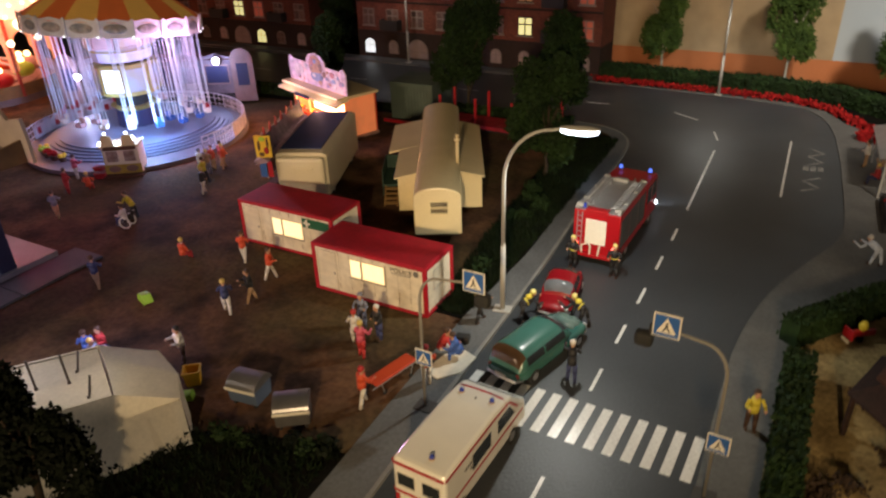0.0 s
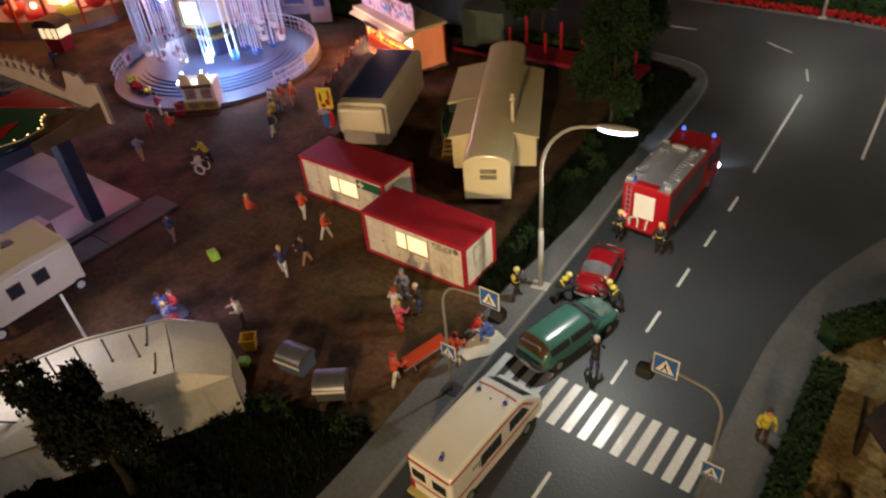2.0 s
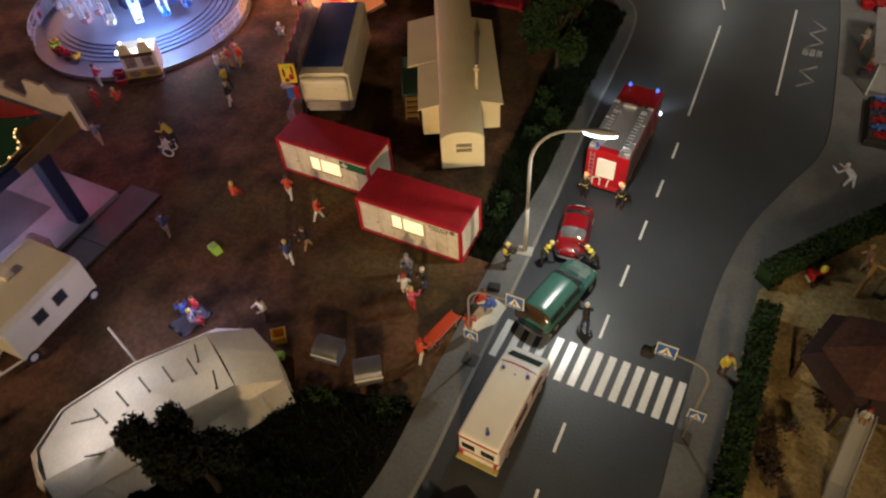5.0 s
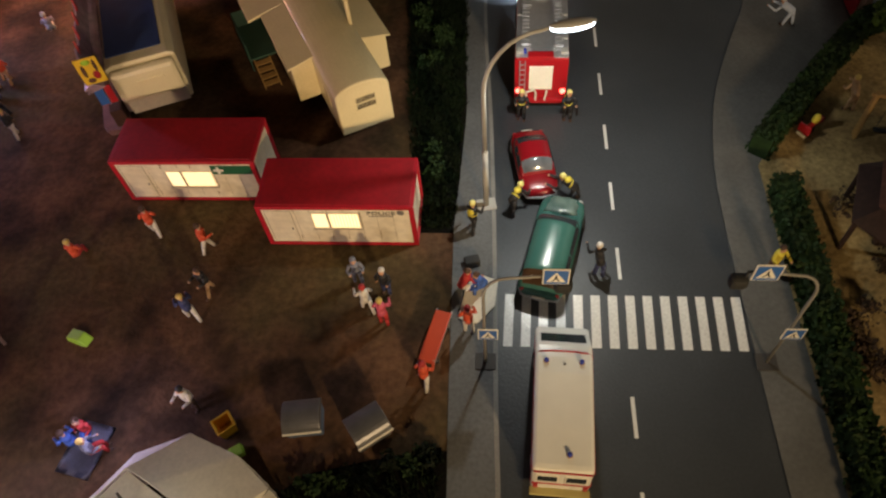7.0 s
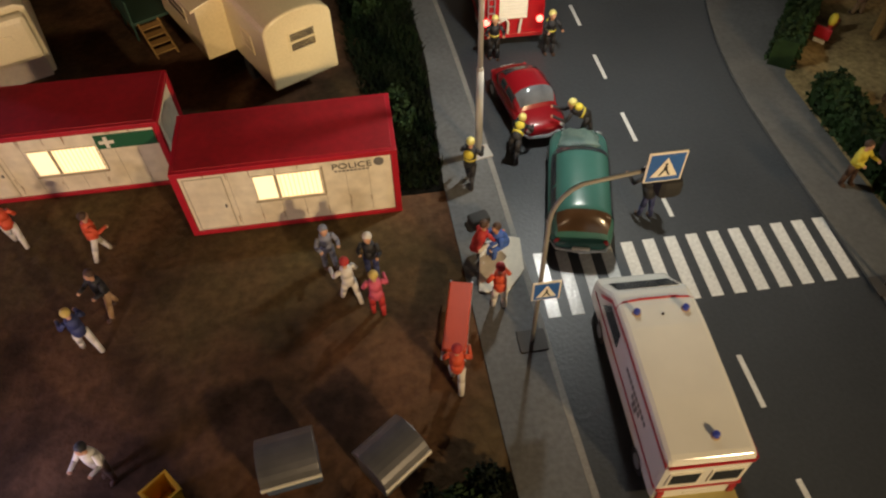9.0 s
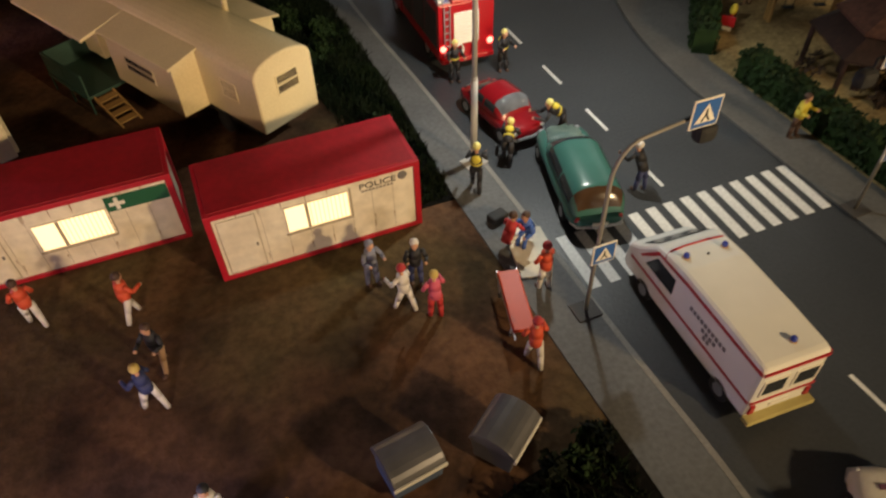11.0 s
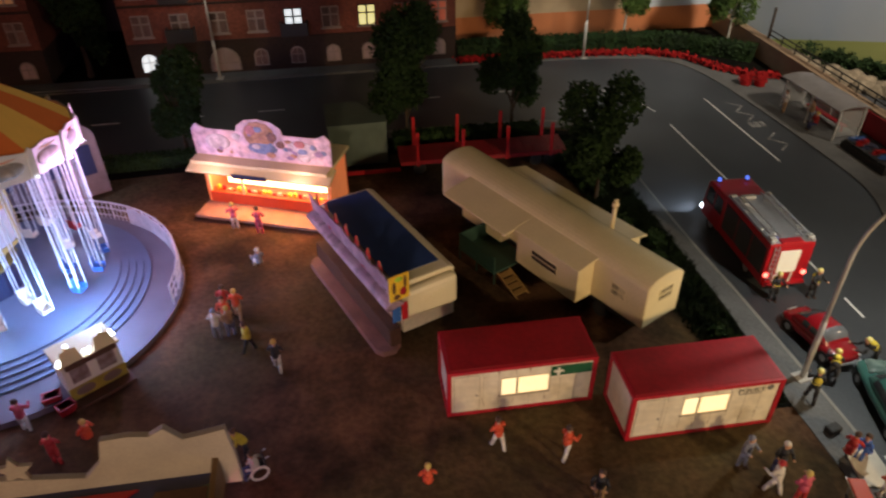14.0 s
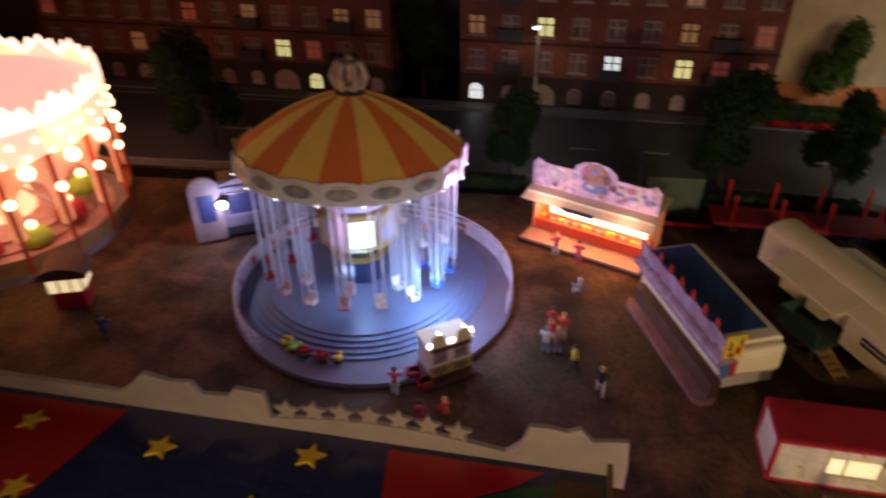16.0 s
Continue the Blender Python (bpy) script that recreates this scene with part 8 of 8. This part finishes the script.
def play_hut():
    t = thing("play_hut", at(15.0, 4.6, 0.075, 10), "timber play hut with a brown hexagonal roof", "play hut")
    R = 2.25
    for k in range(6):
        a0, a1 = math.pi / 3 * k, math.pi / 3 * (k + 1)
        bm = bm_new()
        v = [bm.verts.new(p) for p in ((R * math.cos(a0), R * math.sin(a0), 2.55), (R * math.cos(a1), R * math.sin(a1), 2.55), (0, 0, 3.55))]
        w = [bm.verts.new(p.co - Vector((0, 0, 0.1))) for p in v]
        bm.faces.new(v)
        bm.faces.new(w[::-1])
        for i in range(3):
            bm.faces.new((v[i], w[i], w[(i + 1) % 3], v[(i + 1) % 3]))
        part("roof_panel", bm, HUT_ROOF, t, "reddish brown roof panel")
        bm = bm_new()
        cyl(bm, (1.25 * math.cos(a0), 1.25 * math.sin(a0), 0), (1.25 * math.cos(a0), 1.25 * math.sin(a0), 2.6), 0.16, n=8)
        part("post", bm, HUT, t)
    for k in range(6):
        a0, a1 = math.pi / 3 * k, math.pi / 3 * (k + 1)
        bm = bm_new()
        v = [bm.verts.new((r * math.cos(a), r * math.sin(a), z)) for r, a, z in ((2.9, a0, 1.75), (2.9, a1, 1.75), (1.8, a1, 2.45), (1.8, a0, 2.45))]
        w = [bm.verts.new(p.co - Vector((0, 0, 0.09))) for p in v]
        bm.faces.new(v)
        bm.faces.new(w[::-1])
        for i in range(4):
            bm.faces.new((v[i], w[i], w[(i + 1) % 4], v[(i + 1) % 4]))
        part("lower_eave", bm, HUT, t, "dark timber lower eave")
        bm = bm_new()
        cyl(bm, (2.7 * math.cos(a0), 2.7 * math.sin(a0), 0), (2.7 * math.cos(a0), 2.7 * math.sin(a0), 1.78), 0.1, n=6)
        part("post", bm, HUT, t)
    bm = bm_new()
    cyl(bm, (0, 0, 1.25), (0, 0, 1.35), 1.4, 1.4, 6)
    part("floor", bm, WOOD, t)
    for k in range(4):
        a0, a1 = math.pi / 3 * k + 0.1, math.pi / 3 * (k + 1) - 0.1
        for j in range(6):
            a = a0 + (a1 - a0) * j / 5
            bm = bm_new()
            cyl(bm, (1.25 * math.cos(a), 1.25 * math.sin(a), 1.35), (1.25 * math.cos(a), 1.25 * math.sin(a), 1.95), 0.04, n=5)
            part("baluster", bm, HUT, t)
    return t


play_hut()
t = thing("slide", at(14.85, 2.2, 0.075, -5), "pale metal playground slide below the hut", "slide")
bm = bm_new()
pts = [(0, 1.85), (-0.3, 1.85), (-2.6, 0.45), (-3.4, 0.3)]
extrude(bm, pts + [(y, z - 0.08) for y, z in pts[::-1]], "x", -0.33, 0.33)
part("chute", bm, material("chute_pale_metal", (0.52, 0.51, 0.48), rough=0.3, metal=0.2, vary=0.15), t, "pale metal chute")
for sx in (-0.36, 0.36):
    bm = bm_new()
    extrude(bm, [(y, z + 0.2) for y, z in pts] + [(y, z - 0.1) for y, z in pts[::-1]], "x", sx - 0.03, sx + 0.03)
    part("side_rail", bm, bpy.data.materials.get("slide_rail") or material("slide_rail", (0.42, 0.38, 0.32), rough=0.5), t)
for sx in (-0.3, 0.3):
    for y, z in ((-0.1, 1.8), (-3.2, 0.25)):
        bm = bm_new()
        cyl(bm, (sx, y, 0), (sx, y, z), 0.05, n=6)
        part("leg", bm, POLE_GREY, t)
t = thing("playground_swing", at(15.9, 9.6, 0.075, -15), "yellow wooden swing frame on the sand", "swing")
for x in (-1.5, 1.5):
    for sy in (-0.14, 0.14):
        bm = bm_new()
        cyl(bm, (x, sy, 0), (x, sy * 0.3, 2.4), 0.1, n=8)
        part("leg", bm, WOOD, t)
bm = bm_new()
cyl(bm, (-1.7, 0, 2.3), (1.7, 0, 2.3), 0.08, n=8)
part("crossbar", bm, WOOD, t)
for x in (-0.7, 0.7):
    bm = bm_new()
    box(bm, x - 0.25, x + 0.25, -0.12, 0.12, 0.5, 0.55)
    for sx in (-0.2, 0.2):
        cyl(bm, (x + sx, 0, 0.55), (x + sx, 0, 2.25), 0.015, n=4)
    part("seat", bm, DARK, t)
t = thing("spring_rocker", at(12.75, 10.3, 0.075, 35) @ Matrix.Scale(0.72, 4), "red spring rocker with a yellow rider shape", "spring rocker")
bm = bm_new()
box(bm, -0.8, 0.8, -0.12, 0.12, 0.35, 0.75, 0.06)
box(bm, -0.85, -0.7, -0.4, 0.4, 0.3, 0.9, 0.04)
part("body", bm, SILL, t)
bm = bm_new()
cyl(bm, (0, 0, 0), (0, 0, 0.36), 0.18, 0.14, 10)
part("spring", bm, UNDER, t)
bm = bm_new()
ball(bm, (0, 0, 1.0), 0.28, 1, 0.8, 1.3, 8)
part("rider", bm, F_YELLOW, t)
bm = bm_new()
box(bm, -0.95, -0.86, -0.3, 0.3, 0.1, 0.3, 0.03)
part("foot_plate", bm, WHITE, t)
tree(18.6, 6.0, 0.1, 6.5, 1.9, 2.6, 51, LEAF, BARK, "gnarled tree beside the play hut", 0.3, 900, 0.17)
tree(18.0, 15.4, 0.07, 7.2, 2.9, 1.4, 52, LEAF_LIGHT, BARK, "leafy tree at the playground hedge", 0.22, 1900, 0.18)
rngp = random.Random(9)
for k in range(14):
    bm = bm_new()
    s = rngp.uniform(0.4, 0.8)
    leaf_cloud(bm, (0, 0, s * 0.5), (s, s, s * 0.6), 60, 0.11, 600 + k)
    solid("bush", bm, material("dry_bush", (0.06, 0.035, 0.02), rough=0.9, vary=0.4) if k == 0 else bpy.data.materials["dry_bush"], at(rngp.uniform(11.9, 18), rngp.uniform(-6, 7.5), 0.09), "low brown heather bush on the playground", "bush", "heather bushes")


# ---- police car ----
pc = car(1.4, -9.5, -27, WHITE, "white police car with a purple mark on the bonnet, parked askew", 4.3, 1.72, 1.38, (-0.86, -0.55, 0.08, 0.4))
purple = material("purple_mark", (0.16, 0.07, 0.12), rough=0.5, vary=0.3, scale=2)
bm = bm_new()
box(bm, -0.06, 0.06, 1.0, 1.62, 0.815, 0.845, 0.01)
box(bm, -0.34, 0.34, 1.5, 1.62, 0.80, 0.83, 0.01)
part("bonnet_mark", bm, purple, pc, "purple mark on the bonnet")
for sx in (-1, 1):
    bm = bm_new()
    ball(bm, (sx * 0.95, 0.62, 0.98), 0.12, 1.2, 0.6, 0.8, 8)
    part("wing_mirror", bm, WHITE, pc)
    bm = bm_new()
    box(bm, sx * 0.86 - 0.012, sx * 0.86 + 0.012, -1.0, 0.7, 0.52, 0.68)
    part("side_stripe", bm, purple, pc)
bm = bm_new()
box(bm, -0.55, 0.55, -0.42, -0.2, 1.36, 1.5, 0.05)
part("light_bar", bm, BEACON, pc, "dark blue light bar")


# ---- brightly lit round ride ----
def round_ride(cx, cy):
    t = thing("round_ride", at(cx, cy, 0.09), "round fairground ride with warm bulbs, its boards and roof glowing pink and orange", "fairground ride")
    # bulb light falling on the painted panels is put into them as emission
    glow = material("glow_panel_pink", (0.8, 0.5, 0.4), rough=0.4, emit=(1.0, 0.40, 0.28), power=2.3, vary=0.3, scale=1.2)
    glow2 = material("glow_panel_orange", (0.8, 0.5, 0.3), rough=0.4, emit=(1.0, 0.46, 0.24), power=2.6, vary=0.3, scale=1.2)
    bm = bm_new()
    cyl(bm, (0, 0, 0), (0, 0, 0.6), 8.2, 8.0, 48)
    part("platform", bm, material("ride_deck", (0.25, 0.2, 0.18), rough=0.5, vary=0.3), t, "dark round platform")
    for k in range(3):
        bm = bm_new()
        cyl(bm, (0, 0, 0.6 + 0.2 * k), (0, 0, 0.8 + 0.2 * k), 7.0 - k * 1.2, 7.0 - k * 1.2, 40)
        part("deck_ring", bm, PINK, t)
    n = 18
    for k in range(n):
        a = 2 * math.pi * (k + 0.5) / n
        m = Matrix.Rotation(a, 4, "Z") @ Matrix.Translation((8.2, 0, 0)) @ Matrix.Rotation(radians(90), 4, "Z")
        w = 2 * 8.2 * math.tan(math.pi / n) * 0.98
        bm = bm_new()
        extrude(bm, [(-w / 2, 7.4), (0, 7.15), (w / 2, 7.4), (w / 2, 9.2), (w * 0.25, 9.6), (0, 10.2), (-w * 0.25, 9.6), (-w / 2, 9.2)], "y", -0.05, 0.08)
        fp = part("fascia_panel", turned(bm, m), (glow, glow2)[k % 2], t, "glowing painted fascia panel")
        for j in range(4):
            bm = bm_new()
            ball(bm, (-w / 2 + w * (j + 0.5) / 4, -0.14, 7.5 + 0.9 * (j % 2)), 0.17, seg=6)
            part("bulb", turned(bm, m), BULB_WARM, fp)
        bm = bm_new()
        box(bm, -w / 2, w / 2, -0.06, 0.06, 0.6, 1.7, 0.03)
        part("balustrade", turned(bm, m), WOOD, t)
        bm = bm_new()
        box(bm, w / 2 - 0.12, w / 2 + 0.12, -0.12, 0.12, 0.6, 7.4)
        part("column", turned(bm, m), ORANGE, t)
    # arch boards and fringe carry the ride's lamplight in their own glow
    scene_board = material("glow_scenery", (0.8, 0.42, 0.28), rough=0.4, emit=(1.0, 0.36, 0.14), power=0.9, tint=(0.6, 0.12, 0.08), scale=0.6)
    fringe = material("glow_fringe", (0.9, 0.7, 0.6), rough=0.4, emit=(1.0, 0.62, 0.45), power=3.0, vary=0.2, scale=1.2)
    globe = material("white_globe", (0.9, 0.8, 0.6), rough=0.3, vary=0.02, emit=(1.0, 0.72, 0.42), power=7)
    for k in range(n):
        a = 2 * math.pi * (k + 0.5) / n
        m = Matrix.Rotation(a, 4, "Z") @ Matrix.Translation((8.1, 0, 0)) @ Matrix.Rotation(radians(90), 4, "Z")
        w = 2 * 8.1 * math.tan(math.pi / n) * 0.98
        # an arched board between the columns, open in the middle
        bm = bm_new()
        top = [(w / 2, 7.4), (w / 2, 2.6), (w * 0.36, 2.9)] + [(w * 0.36 * math.cos(b), 4.6 + 1.5 * math.sin(b)) for b in [math.pi * j / 10 for j in range(11)]] + [(-w * 0.36, 2.9), (-w / 2, 2.6), (-w / 2, 7.4)]
        extrude(bm, top, "y", -0.02, 0.06)
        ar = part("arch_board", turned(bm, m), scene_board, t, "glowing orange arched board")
        for j, (gx, gz) in enumerate(((0, 6.75), (-w / 2, 5.3))):
            bm = bm_new()
            ball(bm, (gx, -0.3, gz), (0.42, 0.3)[j], seg=10)
            part("globe_lamp", turned(bm, m), globe, ar, "large white globe lamp")
        bm = bm_new()
        zig = [(-w / 2 + w * j / 6, 9.75 + (0.45 if j % 2 else 0.0) + 0.5 * math.cos(math.pi * (j / 6 - 0.5))) for j in range(7)]
        extrude(bm, [(-w / 2, 9.1), (w / 2, 9.1)] + zig[::-1], "y", -0.16, -0.1)
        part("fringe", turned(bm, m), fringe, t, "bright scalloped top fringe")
    # roof and core glow by emission in place of light from the bulbs
    bm = bm_new()
    cyl(bm, (0, 0, 9.2), (0, 0, 11.6), 8.0, 1.0, 36)
    part("roof", bm, material("ride_roof_glow", (0.60, 0.30, 0.22), rough=0.6, vary=0.4, scale=0.4, emit=(1.0, 0.50, 0.40), power=1.5), t)
    bm = bm_new()
    cyl(bm, (0, 0, 1.0), (0, 0, 9.0), 2.2, 1.6, 16)
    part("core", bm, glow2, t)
    cars = (SILL, LIME, PINK, DARK_BLUE, ORANGE)
    for k in range(12):
        a = 2 * math.pi * k / 12
        bm = bm_new()
        ball(bm, (5.4 * math.cos(a), 5.4 * math.sin(a), 1.75 + 0.5 * math.sin(2 * a)), 0.95, 1.1, 1.1, 0.75, 12)
        g = part("gondola", bm, cars[k % 5], t)
        bm = bm_new()
        ball(bm, (5.4 * math.cos(a), 5.4 * math.sin(a), 2.65 + 0.5 * math.sin(2 * a)), 0.3, seg=8)
        part("bulb", bm, BULB_WARM, g)
        bm = bm_new()
        tube(bm, [(1.8 * math.cos(a), 1.8 * math.sin(a), 3.4), (5.2 * math.cos(a), 5.2 * math.sin(a), 1.8 + 0.5 * math.sin(2 * a))], 0.14, 6)
        part("arm", bm, SILVER, g)
    for a in (-0.1, -0.9, 1.5):
        lamp("ride_light", cx + 9.8 * math.cos(a), cy + 9.8 * math.sin(a), 8.2, 750, (1.0, 0.36, 0.18), 0.5)
    return t


round_ride(-63.2, 19.0)

# ticket kiosk of the round ride
t = thing("ride_kiosk", at(-53.2, 12.2, 0.09, 20), "small red kiosk with a lit window under a dark roof", "booth")
bm = bm_new()
box(bm, -0.85, 0.85, -0.7, 0.7, 0, 1.25, 0.05)
part("body", bm, SILL, t)
bm = bm_new()
box(bm, -0.95, 0.95, -0.8, 0.75, 1.25, 2.2, 0.04)
part("lit_window_band", bm, LIT_WARM, t, "glowing pale window band")
for x in (-0.95, -0.3, 0.35, 0.95):
    bm = bm_new()
    box(bm, x - 0.05, x + 0.05, -0.84, -0.78, 1.25, 2.2)
    part("glazing_bar", bm, BROWN, t)
bm = bm_new()
arc = [(1.35 * math.cos(a), 2.2 + 0.75 * math.sin(a)) for a in [math.pi * k / 12 for k in range(13)]]
extrude(bm, arc, "y", -1.0, 0.9, 0.05)
part("roof", bm, BROWN, t, "dark rounded roof")


def funhouse(x, y, rz, L=17.0):
    """A long painted show front on a trailer bed, with rounded end boards, dark hatches and floodlights."""
    t = thing("funhouse", at(x, y, 0.09, rz), "long dark painted funhouse trailer with rounded ends and floodlights", "fairground ride")
    dusk = material("show_front_dusk", (0.16, 0.13, 0.15), rough=0.6, tint=(0.07, 0.06, 0.09), grain=0.3, scale=0.5, fine=2)
    rose = material("show_front_rose", (0.27, 0.18, 0.165), rough=0.6, vary=0.35, grain=0.15, scale=0.7)
    bm = bm_new()
    box(bm, 0.3, L - 0.3, 0.0, 2.3, 0.35, 1.0, 0.05)
    part("trailer_bed", bm, UNDER, t)
    n = 5
    for k in range(n):
        x0, x1 = 1.9 + k * (L - 3.8) / n, 1.9 + (k + 1) * (L - 3.8) / n
        bm = bm_new()
        extrude(bm, [(x0 + 0.03, 1.0), (x1 - 0.03, 1.0), (x1 - 0.03, 4.1), ((x0 + x1) / 2, 4.45), (x0 + 0.03, 4.1)], "y", 0.0, 0.18)
        p = part("front_board", bm, dusk, t, "dark painted front board")
        bm = bm_new()
        box(bm, x0 + 0.35, x1 - 0.35, -0.04, 0.0, 1.9, 3.4, 0.02)
        h = part("hatch", bm, DARK_BLUE, p, "dark blue hatch")
        bm = bm_new()
        frame_bars(bm, x0 + 0.25, x1 - 0.25, 1.8, 3.5, 0.12, -0.08, -0.01)
        part("hatch_frame", bm, rose, h)
    bm = bm_new()
    box(bm, 1.9, L - 1.9, 0.2, 2.2, 1.0, 3.9)
    part("rear_body", bm, dusk, t)
    bm = bm_new()
    extrude(bm, [(-0.1, 3.9), (2.3, 3.9), (1.9, 4.15), (0.3, 4.2)], "x", 1.85, L - 1.85)
    part("roof", bm, rose, t, "dull pinkish roof")
    for x0 in (0.0, L - 1.9):
        bm = bm_new()
        arc = [(x0 + 0.95 + 0.95 * math.cos(a), 3.9 + 0.95 * math.sin(a)) for a in [math.pi * k / 12 for k in range(13)]]
        extrude(bm, [(x0, 0.3), (x0 + 1.9, 0.3)] + arc, "y", -0.2, 0.05)
        e = part("end_board", bm, rose, t, "pinkish rounded end board")
        bm = bm_new()
        box(bm, x0 + 0.45, x0 + 1.45, -0.25, -0.19, 1.7, 3.6, 0.02)
        part("dark_panel", bm, DARK_BLUE, e)
    wheel_parts(t, [(2.5, 1.2), (L - 2.5, 1.2)], 0.36)
    for x0, z0 in ((1.9, 2.95), (L - 3.0, 3.9)):
        bm = bm_new()
        cyl(bm, (x0, -0.05, z0 + 0.05), (x0, -0.5, z0), 0.2, 0.34, 14)
        f = part("floodlight", bm, UNDER, t)
        bm = bm_new()
        ball(bm, (x0, -0.51, z0), 0.3, 1, 0.3, 1, 14)
        part("lens", bm, BULB_WHITE, f, "bright white floodlight lens")
        p = t.matrix_world @ Vector((x0 * U, -1.3 * U, z0 * U)) / U
        lamp("floodlight", p.x, p.y, p.z, 800 if x0 < 5 else 480, (0.56, 0.58, 1.0), 0.3)
    return t


funhouse(-49.0, 19.0, 29)
